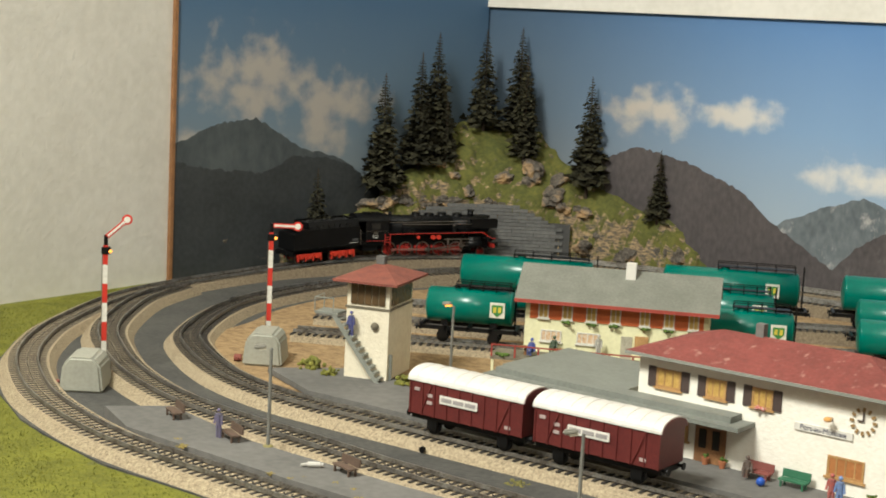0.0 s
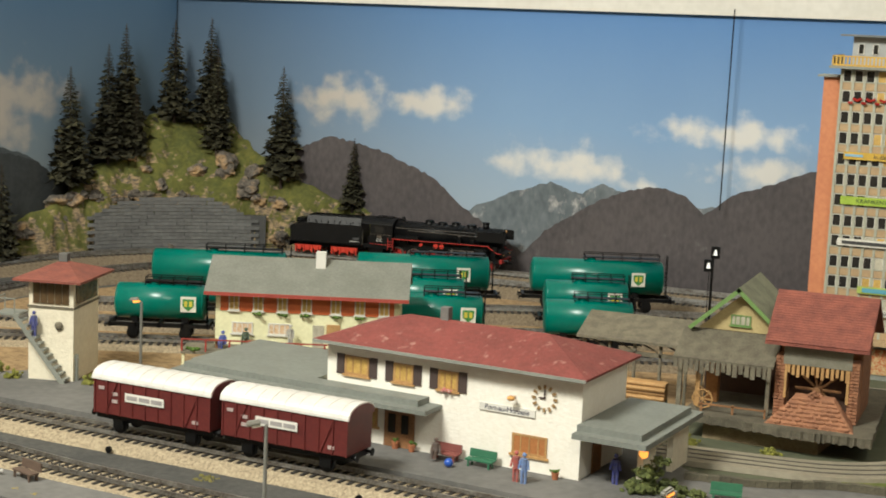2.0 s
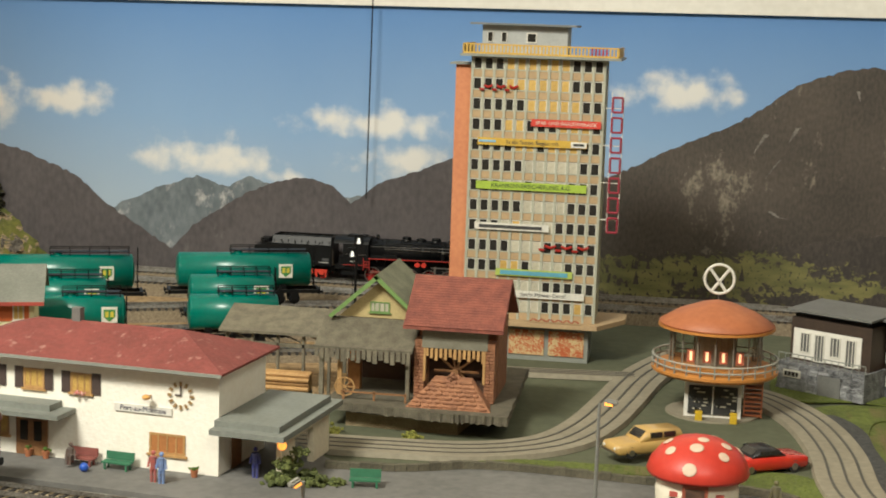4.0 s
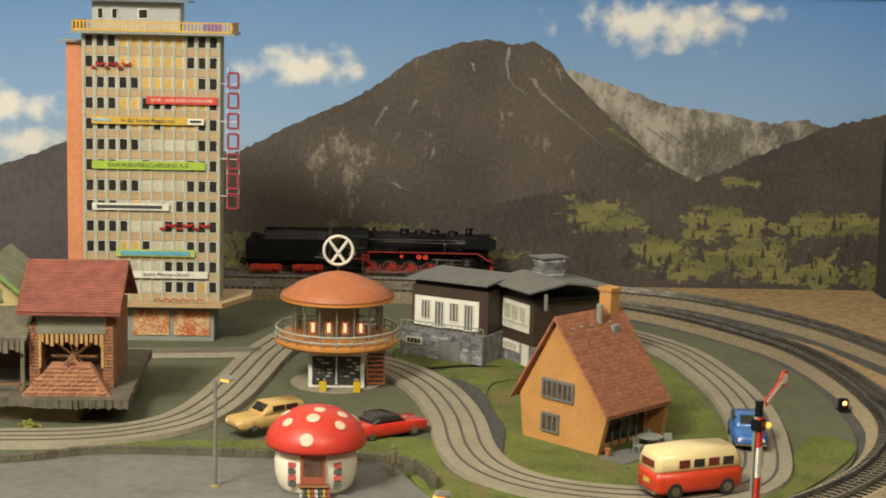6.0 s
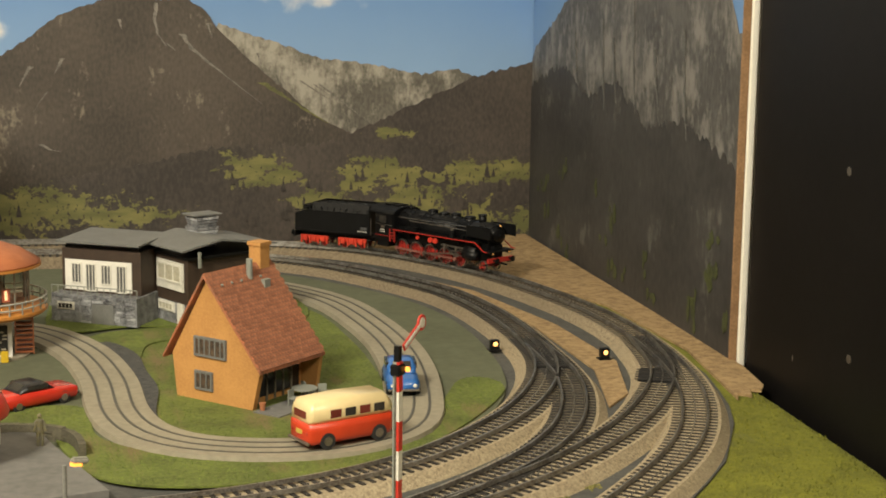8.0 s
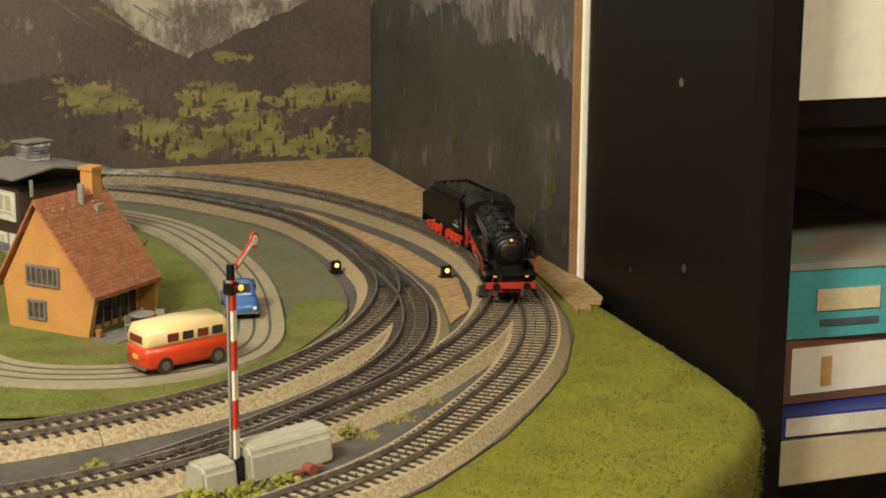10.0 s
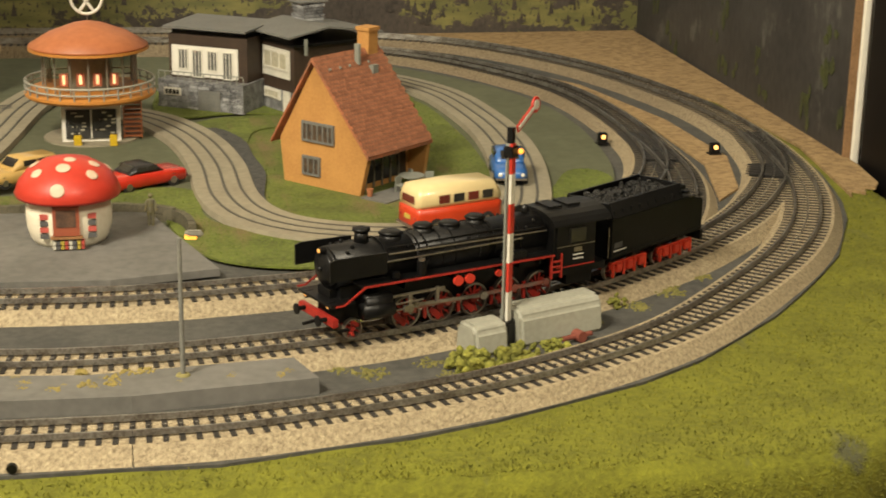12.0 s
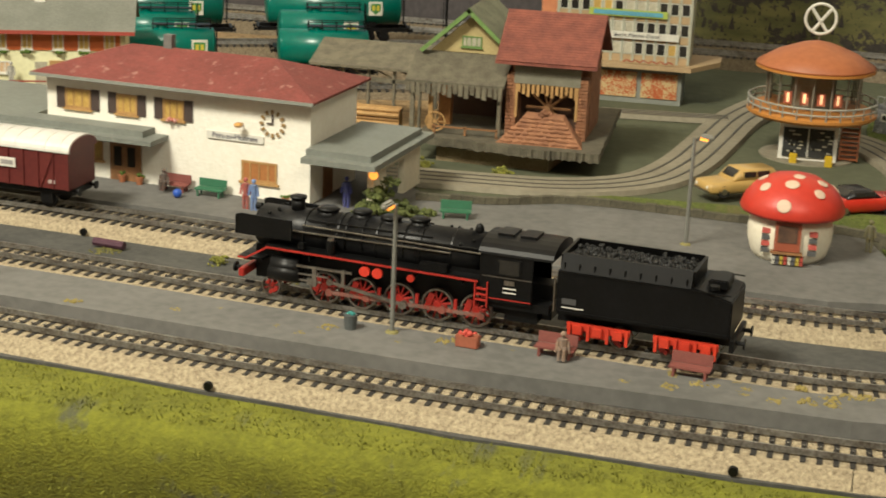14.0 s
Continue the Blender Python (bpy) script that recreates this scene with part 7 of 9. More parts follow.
chim = part("chimney", box(B(), 0.030, 0.047, 0.031, 0.045, 0.0585, 0.0850), STONE, bg, "stone chimney with a flat cap", m=M2)
for k in range(9):
    q = 0.0006 * (k % 3)
    part("stone", box(B(), 0.0292 - q, 0.0478 + q, 0.0302 - q, 0.0458 + q, 0.0590 + k * 0.0028, 0.0613 + k * 0.0028), STONE, chim)
part("cap", box(B(), 0.025, 0.052, 0.028, 0.048, 0.0851, 0.0861), DGREY, chim)

# ---- gabled house ----
HC, HU, HV = Vector((0.904, 1.031, 0)), Vector((-0.672, 0.740, 0)), Vector((0.740, 0.672, 0))
MH = Matrix(((HV.x, HU.x, 0, HC.x), (HV.y, HU.y, 0, HC.y), (0, 0, 1, 0.0066), (0, 0, 0, 1)))
hs = thing("gabled_house", MH, "ochre house with a steep red tiled roof", "house")
OCHRE = mat("ochre_render", (0.50, 0.255, 0.075), (0.42, 0.205, 0.06), 0.8, scale=60, bump=0.3)
TILE = mat("roof_tiles", (0.36, 0.115, 0.05), (0.13, 0.068, 0.042), 0.8, scale=90, bump=0.5, bscale=900, island=0.45)
bm = B()
prism(bm, [(0.004, 0), (0.071, 0), (0.0745, 0.030), (0.043, 0.0835), (-0.003, 0.028)], 0.0, 0.004, "x")
part("gable_wall", bm, OCHRE, hs, "ochre gable wall")
bm = B()
prism(bm, [(0.012, 0), (0.071, 0), (0.0745, 0.030), (0.043, 0.0835), (0.012, 0.044)], 0.0045, 0.062, "x")
part("wall", bm, OCHRE, hs, "ochre walls")
bm = B()
prism(bm, [(-0.006, 0.0262), (0.0425, 0.0858), (0.080, 0.0262), (0.080, 0.0282), (0.0425, 0.0885), (-0.006, 0.0284)], -0.004, 0.066, "x")
hroof = part("roof", bm, TILE, hs, "steep red tiled roof")
tl = finish("roof_tile", box(B(), -0.00150, 0.00150, -0.0004, 0.0031, -0.0002, 0.0006), TILE)
sl = math.atan2(0.0885 - 0.0284, 0.0485)
for r in range(25):
    for k in range(22):
        w = (r + 0.1) / 25.4
        ob = new("roof_tile", tl)
        ob.parent = hroof
        ob.matrix_basis = Matrix.Translation((-0.0024 + k * 0.00314 + (0.0015 if r % 2 else 0), -0.006 + 0.0485 * w, 0.0286 + 0.0601 * w)) @ Matrix.Rotation(sl - 0.05 + 0.03 * math.sin(k * 5.1 + r * 3.3), 4, "X")
bm = B()
box(bm, 0.050, 0.060, 0.038, 0.048, 0.078, 0.1000)
box(bm, 0.049, 0.061, 0.037, 0.049, 0.1000, 0.1025)
part("chimney", bm, OCHRE, hs, "ochre chimney")
part("flue", tube(B(), (0.036, 0.036, 0.080), (0.036, 0.036, 0.0935), 0.0022, seg=10), GREY, hs, "grey flue pipe")
part("skylight", box(B(), 0.044, 0.050, 0.0290, 0.0325, 0.0725, 0.0785), GREY, hs)
for k in range(5):
    part("snow_guard", ball(B(), (0.006 + k * 0.010, 0.0345, 0.0802), 0.0010), GREY, hs)
MG = pose(-0.0001, 0.071, 0, 0, 0, -90)
WFR = mat("window_grey", (0.16, 0.16, 0.15))
for x, z, w, h, n in ((0.031, 0.0375, 0.028, 0.0135, 5), (0.025, 0.0140, 0.0155, 0.0130, 2)):
    g = part("window_surround", box(B(), x - w / 2 - 0.0003, x + w / 2 + 0.0003, -0.0006, 0.0, z - h / 2 - 0.0003, z + h / 2 + 0.0003), WFR, hs, m=MG)
    window(g, x, z, w, h, -0.0007, WFR, mat("curtain_mixed", (0.12, 0.08, 0.05), (0.022, 0.02, 0.02), 0.4, scale=260), n, False)
MS = pose(0, 0.0119, 0)
for k in range(6):
    part("veranda_window", box(B(), 0.0072 + k * 0.0088, 0.0148 + k * 0.0088, -0.0006, 0.0, 0.004, 0.0262), GLASSD, hs, "dark veranda pane", m=MS)
    part("veranda_post", box(B(), 0.0053 + k * 0.0088, 0.0067 + k * 0.0088, -0.0012, 0.0, 0.0, 0.0275), WOODD, hs, m=MS)
bm = B()
prism(bm, [(0.0, 0.0), (0.013, 0.0), (0.013, 0.030), (-0.004, 0.0255)], 0.0625, 0.066, "x")
part("wing_wall", bm, OCHRE, hs, "ochre wing wall")
part("patio", box(B(), -0.004, 0.07, -0.022, 0.0, 0.0, 0.0008), PLATFORM, hs, "grey patio paving")
gt = thing("garden_table", MH @ pose(0.038, -0.010, 0.0009), "round grey garden table on the patio", "table")
part("tabletop", lathe(B(), [(0.0088, 0.0080), (0.0088, 0.0088)], 20), GREY, gt)
part("leg", tube(B(), (0, 0, 0), (0, 0, 0.0080), 0.0008, seg=6), GREY, gt)
for k, (x, y) in enumerate(((0.024, -0.012), (0.048, -0.004), (0.050, -0.015))):
    gc = thing("garden_chair", MH @ pose(x, y, 0.0009, 0, 0, 70 * k), "small grey garden chair on the patio", "chair", group="garden chairs")
    part("seat", box(B(), -0.0030, 0.0030, -0.0030, 0.0030, 0.0044, 0.0052), GREY, gc)
    part("backrest", box(B(), -0.0030, 0.0030, 0.0024, 0.0030, 0.0052, 0.0105), GREY, gc)
    for a in (-0.0026, 0.0026):
        for b in (-0.0026, 0.0026):
            part("leg", box(B(), a - 0.0004, a + 0.0004, b - 0.0004, b + 0.0004, 0, 0.0044), GREY, gc)
bm = B()
lathe(bm, [(0.0016, 0), (0.0024, 0.005)], 10)
pot = solo("flower_pot", bm, mat("terracotta", (0.42, 0.16, 0.07)), "small terracotta pot beside the house corner", "flower pot", m=MH @ pose(0.002, -0.003, 0.0009))

# ---- mushroom kiosk ----
mk = thing("mushroom_kiosk", pose(0.7165, 0.949, 0.0098) @ Matrix.Diagonal((1.0, 1.0, 0.95, 1.0)), "toadstool kiosk with a red white-spotted cap", "kiosk")
part("cap", lathe(B(), [(0.020, 0.0285), (0.0300, 0.0290), (0.0308, 0.0312), (0.0285, 0.0380), (0.0230, 0.0450), (0.0140, 0.0505), (0.0050, 0.0528), (0.0005, 0.0530)], 40), mat("toadstool_red", (0.56, 0.045, 0.025), (0.48, 0.035, 0.02), 0.42, scale=20, coat=0.05), mk, "glossy red cap", True)
for k, (a, q) in enumerate(((-95, 0.42), (-140, 0.62), (-50, 0.66), (-100, 0.95), (-20, 0.45), (180, 0.5), (60, 0.5), (120, 0.7), (-70, 0.15), (20, 0.8))):
    el = math.radians(88 - q * 72)
    d = Vector((math.cos(math.radians(a)) * math.cos(el), math.sin(math.radians(a)) * math.cos(el), math.sin(el)))
    c = Vector((d.x * 0.0300, d.y * 0.0300, 0.0312 + d.z * 0.0218))
    nr = Vector((d.x / 0.0300, d.y / 0.0300, d.z / 0.0218)).normalized()
    bm = B()
    ball(bm, (0, 0, 0), 0.0036 if k % 3 else 0.0043, 1, 1, 0.14, seg=14)
    part("white_spot", bm, mat("spot_cream", (0.66, 0.50, 0.38), (0.58, 0.42, 0.31), 0.6, scale=60), mk, "cream spot", True, m=Matrix.Translation(c * 0.995) @ nr.to_track_quat("Z", "Y").to_matrix().to_4x4())
part("stem", lathe(B(), [(0.0205, 0.0), (0.0225, 0.003), (0.0245, 0.010), (0.0250, 0.018), (0.0235, 0.0286)], 32), mat("kiosk_white", (0.82, 0.77, 0.64), (0.74, 0.68, 0.54), 0.7, scale=40), mk, "cream bulging stem", True)
kf = part("kiosk_window", box(B(), -0.0085, 0.0065, -0.0258, -0.0200, 0.0095, 0.0275), mat("kiosk_door_red", (0.34, 0.09, 0.045), (0.26, 0.07, 0.04), 0.5, scale=90), mk, "brown serving window")
part("pane", box(B(), -0.0066, 0.0046, -0.0262, -0.0259, 0.0150, 0.0255), mat("kiosk_pane", (0.16, 0.09, 0.06), (0.05, 0.035, 0.03), 0.2, scale=200), kf)
part("counter", box(B(), -0.0100, 0.0080, -0.0272, -0.0185, 0.0078, 0.0090), WOOD, mk)
rd = random.Random(12)
for k in range(16):
    part("magazine", box(B(), -0.0090 + (k % 8) * 0.0023, -0.0072 + (k % 8) * 0.0023, -0.0256 - 0.0006 * (k // 8), -0.0218, 0.0010 + 0.0030 * (k // 8), 0.0034 + 0.0030 * (k // 8)), mat("print_%d" % (k % 4), [(0.6, 0.58, 0.5), (0.10, 0.10, 0.11), (0.5, 0.38, 0.06), (0.42, 0.07, 0.05)][k % 4]), mk, "small magazine")
for s in (-1, 1):
    for k in range(4):
        part("poster", box(B(), s * 0.0135 - 0.0024, s * 0.0135 + 0.0024, -0.0222, -0.0200, 0.0070 + k * 0.0040, 0.0100 + k * 0.0040, m=pose(0, 0, 0, 0, 0, 0)), mat("poster_%d" % (k % 2), [(0.10, 0.10, 0.10), (0.52, 0.10, 0.08)][k % 2 if s < 0 else 0]), mk, "small poster")

# ---- goods wagons ----
MAROON = mat("wagon_maroon", (0.125, 0.020, 0.017), (0.09, 0.014, 0.013), 0.5, scale=60)
SILVER = mat("wagon_roof_silver", (0.74, 0.72, 0.68), (0.64, 0.62, 0.58), 0.4, 0.1, scale=30)


def small_axle(parent, x, r=0.0055):
    bm = B()
    for s in (-1, 1):
        tube(bm, (x, s * 0.0075, r), (x, s * 0.0100, r), r, seg=16)
    tube(bm, (x, -0.0075, r), (x, 0.0075, r), 0.001, seg=6)
    part("wheelset", bm, BLACK, parent)
    for s in (-1, 1):
        part("axle_guard", box(B(), x - 0.004, x + 0.004, s * 0.0108, s * 0.0122, r - 0.002, r + 0.0055), BLACK, parent)


def bufferset(parent, x, s):
    for y in (-0.0098, 0.0098):
        bm = B()
        tube(bm, (x, y, 0.0120), (x + s * 0.0035, y, 0.0120), 0.0011, seg=6)
        tube(bm, (x + s * 0.0035, y, 0.0120), (x + s * 0.0043, y, 0.0120), 0.0025, seg=10)
        part("buffer", bm, BLACK, parent)


def goods_wagon(m):
    w = thing("goods_wagon", m, "maroon covered goods wagon with a silver roof", "wagon", group="goods wagons")
    L = 0.0465
    part("body", box(B(), -L, L, -0.0158, 0.0158, 0.0135, 0.0365, bevel=0.0003), MAROON, w, "maroon boarded body")
    pr = [(-0.0168, 0.0366)] + [(0.0168 * math.sin(math.radians(a)), 0.0366 + 0.0085 * math.cos(math.radians(a)) ** 0.8) for a in range(-84, 85, 12)] + [(0.0168, 0.0366)]
    part("roof", prism(B(), pr, -L - 0.001, L + 0.001, "x"), SILVER, w, "curved silver roof")
    part("end_cap", prism(B(), [(y * 0.94, 0.0366 + (z - 0.0366) * 0.9) for y, z in pr], L + 0.0011, L + 0.0016, "x"), MAROON, w)
    for k in range(9):
        x = -L + 0.006 + k * 0.0101
        pr2 = [(y * 1.006, z + 0.0003) for y, z in pr]
        part("roof_seam", prism(B(), pr2, x, x + 0.0006, "x"), SILVER, w)
    for k in range(10):
        x = -L + 0.0005 + k * 0.0102
        part("stave", box(B(), x, x + 0.0011, -0.0166, -0.0158, 0.0136, 0.0364), MAROON, w)
    for x in (-L + 0.010, L - 0.019):
        bm = B()
        tube(bm, (x, -0.0163, 0.0142), (x + 0.0092, -0.0163, 0.0358), 0.0005, seg=5)
        part("brace", bm, MAROON, w)
    lab = part("door_label", box(B(), -0.020, 0.011, -0.0171, -0.0167, 0.0245, 0.0302), WHITE, w, "white lettered panel")
    for k in range(3):
        part("text_bar", box(B(), -0.0185 + k * 0.0098, -0.0100 + k * 0.0098, -0.0174, -0.0172, 0.0260, 0.0287), mat("ink_grey", (0.36, 0.34, 0.33)), lab)
    for x, z in ((-0.031, 0.022), (-0.031, 0.027), (-0.042, 0.030), (0.033, 0.017)):
        part("small_marking", box(B(), x, x + 0.0045, -0.0165, -0.0159, z, z + 0.0022), mat("faded_white", (0.45, 0.36, 0.34)), w)
    bm = B()
    box(bm, -L, L, -0.012, 0.012, 0.0095, 0.0134)
    part("underframe", bm, BLACK, w)
    for x in (-0.029, 0.029):
        small_axle(w, x)
    bufferset(w, L, 1)
    bufferset(w, -L, -1)
    return w


def on_path(path, x, off=0.0):
    i = min((i for i in range(len(path)) if path[i].y < 1.0), key=lambda i: abs(path[i].x - x))
    d = path[i + 1] - path[i - 1]
    a = math.degrees(math.atan2(d.y, d.x))
    if abs(a) > 90:
        a += 180
    return pose(path[i].x, path[i].y, 0.0138, 0, 0, a)


goods_wagon(on_path(inner, 0.147))
goods_wagon(on_path(inner, 0.2505))

# ---- tank wagons ----
TEAL = mat("tank_teal", (0.0, 0.155, 0.115), (0.0, 0.125, 0.095), 0.3, scale=25)
EMBG = mat("emblem_green", (0.05, 0.22, 0.05))
EMBY = mat("emblem_yellow", (0.62, 0.52, 0.05))


def tank_wagon(L, R, label):
    w = thing("tank_wagon", Matrix(), label, "tank wagon", group="teal tank wagons")
    zc = 0.0165 + R
    bm = B()
    tube(bm, (-L, 0, zc), (L, 0, zc), R, seg=28)
    for s in (-1, 1):
        ball(bm, (s * L, 0, zc), R, 0.22, 0.995, 0.995, seg=28)
    part("tank", bm, TEAL, w, "teal tank barrel", True)
    pl = part("emblem_plate", box(B(), L * 0.52, L * 0.52 + 0.013, -R - 0.0008, -R + 0.0030, zc - 0.006, zc + 0.007), FRAMEW, w, "white emblem plate")
    x = L * 0.52 + 0.0065
    part("emblem_shield", prism(B(), [(x - 0.0048, zc + 0.0052), (x + 0.0048, zc + 0.0052), (x + 0.0048, zc - 0.001), (x, zc - 0.0052), (x - 0.0048, zc - 0.001)], -R - 0.0012, -R - 0.0009, "y"), EMBG, pl, "green shield")
    for s in (-1, 1):
        part("emblem_bar", box(B(), x + s * 0.0021 - 0.0013, x + s * 0.0021 + 0.0013, -R - 0.0015, -R - 0.00125, zc - 0.0012, zc + 0.0035), EMBY, pl, "yellow bar")
    bm = B()
    box(bm, -0.014, L * 0.98, -0.0050, 0.0050, zc + R + 0.0022, zc + R + 0.0029)
    for k in range(5):
        xx = -0.013 + k * (L * 0.98 + 0.012) / 4
        for s in (-1, 1):
            tube(bm, (xx, s * 0.0050, zc + R - 0.0012), (xx, s * 0.0050, zc + R + 0.0065), 0.0004, seg=5)
    for s in (-1, 1):
        tube(bm, (-0.013, s * 0.0050, zc + R + 0.0065), (L * 0.98, s * 0.0050, zc + R + 0.0065), 0.0004, seg=5)
    part("walkway", bm, BLACK, w, "black roof walkway with rails")
    part("filler_dome", tube(B(), (-0.006, 0, zc + R - 0.001), (-0.006, 0, zc + R + 0.0022), 0.0042, seg=14), TEAL, w)
    bm = B()
    for s in (-0.004, 0.004):
        tube(bm, (L * 1.10, s, 0.013), (L * 1.10, s, zc + R + 0.0065), 0.0005, seg=5)
    for k in range(7):
        tube(bm, (L * 1.10, -0.004, 0.016 + k * 0.004), (L * 1.10, 0.004, 0.016 + k * 0.004), 0.0004, seg=5)
    part("ladder", bm, BLACK, w, "black end ladder")
    bm = B()
    e = L * 1.16
    for s in (-1, 1):
        box(bm, -e, e, s * 0.0115 - 0.001, s * 0.0115 + 0.001, 0.0110, 0.0145)
    for x in (-e, -L * 0.55, 0, L * 0.55, e):
        box(bm, x - 0.0012, x + 0.0012, -0.0125, 0.0125, 0.0105, 0.0150)
    for x in (-L * 0.6, L * 0.6):
        box(bm, x - 0.003, x + 0.003, -0.009, 0.009, 0.0150, 0.0195)
    part("underframe", bm, BLACK, w)
    for x in ((-L * 0.62, L * 0.62) if L < 0.05 else (-L * 0.78, -L * 0.55, L * 0.55, L * 0.78)):
        small_axle(w, x)
    bufferset(w, e, 1)
    bufferset(w, -e, -1)
    return w


def siding(k, x):
    p = yard[k]
    i = min(range(len(p)), key=lambda i: abs(p[i].x - x))
    i = max(1, min(len(p) - 2, i))
    d = p[i + 1] - p[i - 1]
    return pose(p[i].x, p[i].y, 0.0138 + rise(p[i]), 0, 0, math.degrees(math.atan2(d.y, d.x)))


short = tank_wagon(0.036, 0.0152, "short teal tank wagon on a siding")
short.matrix_basis = siding(0, -0.022)
for k, x in ((0, 0.083), (0, 0.195), (0, 0.318), (1, 0.005), (1, 0.15), (1, 0.288)):
    copy_thing(short, siding(k, x))
longt = tank_wagon(0.062, 0.0165, "long teal tank wagon with a full walkway")
longt.matrix_basis = siding(2, 0.275)
for x in (-0.065, 0.115):
    copy_thing(longt, siding(2, x))

# ---- road vehicles ----
TYRE = mat("tyre_black", (0.02, 0.02, 0.02), rough=0.8)


def loft(bm, rows):
    """Boxes blended along x: rows of x, half width, z low, z high, half width at the top."""
    rings = []
    for x, w, z0, z1, wt in rows:
        rings.append([bm.verts.new(v) for v in ((x, -w * 0.9, z0), (x, -w, z0 + (z1 - z0) * 0.2), (x, -w, z0 + (z1 - z0) * 0.6), (x, -wt, z1 - (z1 - z0) * 0.06), (x, -wt * 0.7, z1), (x, wt * 0.7, z1), (x, wt, z1 - (z1 - z0) * 0.06), (x, w, z0 + (z1 - z0) * 0.6), (x, w, z0 + (z1 - z0) * 0.2), (x, w * 0.9, z0))])
    n = len(rings[0])
    for A, C in zip(rings, rings[1:]):
        for k in range(n):
            bm.faces.new((A[k], A[(k + 1) % n], C[(k + 1) % n], C[k]))
    bm.faces.new(rings[0])
    bm.faces.new(rings[-1])
    return bm


def wheels(v, xs, y, r):
    for x in xs:
        for s in (-1, 1):
            t = part("wheel", tube(B(), (x, s * (y - 0.0028), r), (x, s * y, r), r, seg=16), TYRE, v)
            part("hub", tube(B(), (x, s * y, r), (x, s * (y + 0.0003), r), r * 0.55, seg=12), STEEL, t)


bus = thing("minibus", pose(0.945, 0.946, 0.0096, 0, 0, 20) @ Matrix.Scale(1.24, 4), "red and cream rounded minibus on the slot road", "minibus")
BR = mat("bus_red", (0.56, 0.050, 0.014), (0.50, 0.042, 0.012), 0.36, scale=20, coat=0.1)
BC = mat("bus_cream", (0.74, 0.60, 0.32), (0.68, 0.54, 0.28), 0.3, scale=20, coat=0.4)
part("lower_body", loft(B(), [(-0.0245, 0.0085, 0.004, 0.0135, 0.0085), (-0.0225, 0.0105, 0.003, 0.0138, 0.0105), (0, 0.0108, 0.003, 0.0138, 0.0108), (0.0215, 0.0105, 0.003, 0.0138, 0.0105), (0.0245, 0.0085, 0.004, 0.0130, 0.0085)]), BR, bus, "red lower body", True)
part("upper_body", loft(B(), [(-0.0240, 0.0085, 0.0132, 0.0210, 0.0070), (-0.0215, 0.0104, 0.0132, 0.0240, 0.0082), (0, 0.0107, 0.0132, 0.0247, 0.0086), (0.0195, 0.0104, 0.0132, 0.0240, 0.0082), (0.0240, 0.0085, 0.0132, 0.0190, 0.0070)]), BC, bus, "cream upper body", True)
for s in (-1, 1):
    for k in range(4):
        part("side_window", box(B(), -0.0130 + k * 0.0083, -0.0070 + k * 0.0083, s * 0.0098, s * 0.0108, 0.0155, 0.0196), GLASSD if k % 2 else mat("pane_red", (0.16, 0.03, 0.02), rough=0.2), bus, "dark side window")
part("rear_window", box(B(), -0.0243, -0.0230, -0.0058, 0.0058, 0.0155, 0.0192), mat("pane_red", (0.16, 0.03, 0.02)), bus)
part("windscreen", box(B(), 0.0225, 0.0241, -0.0062, 0.0062, 0.0150, 0.0188), GLASSD, bus)
part("bumper", box(B(), -0.0258, -0.0240, -0.0098, 0.0098, 0.0032, 0.0046, bevel=0.0004), STEEL, bus, "silver bumper")
for s in (-1, 1):
    part("tail_light", ball(B(), (-0.0243, s * 0.0072, 0.0085), 0.0011, 0.5), RED, bus)
part("rear_plate", box(B(), -0.0250, -0.0243, -0.0026, 0.0026, 0.0075, 0.0095), mat("plate_yellow", (0.6, 0.45, 0.08)), bus)
wheels(bus, (-0.0145, 0.0150), 0.0108, 0.0042)


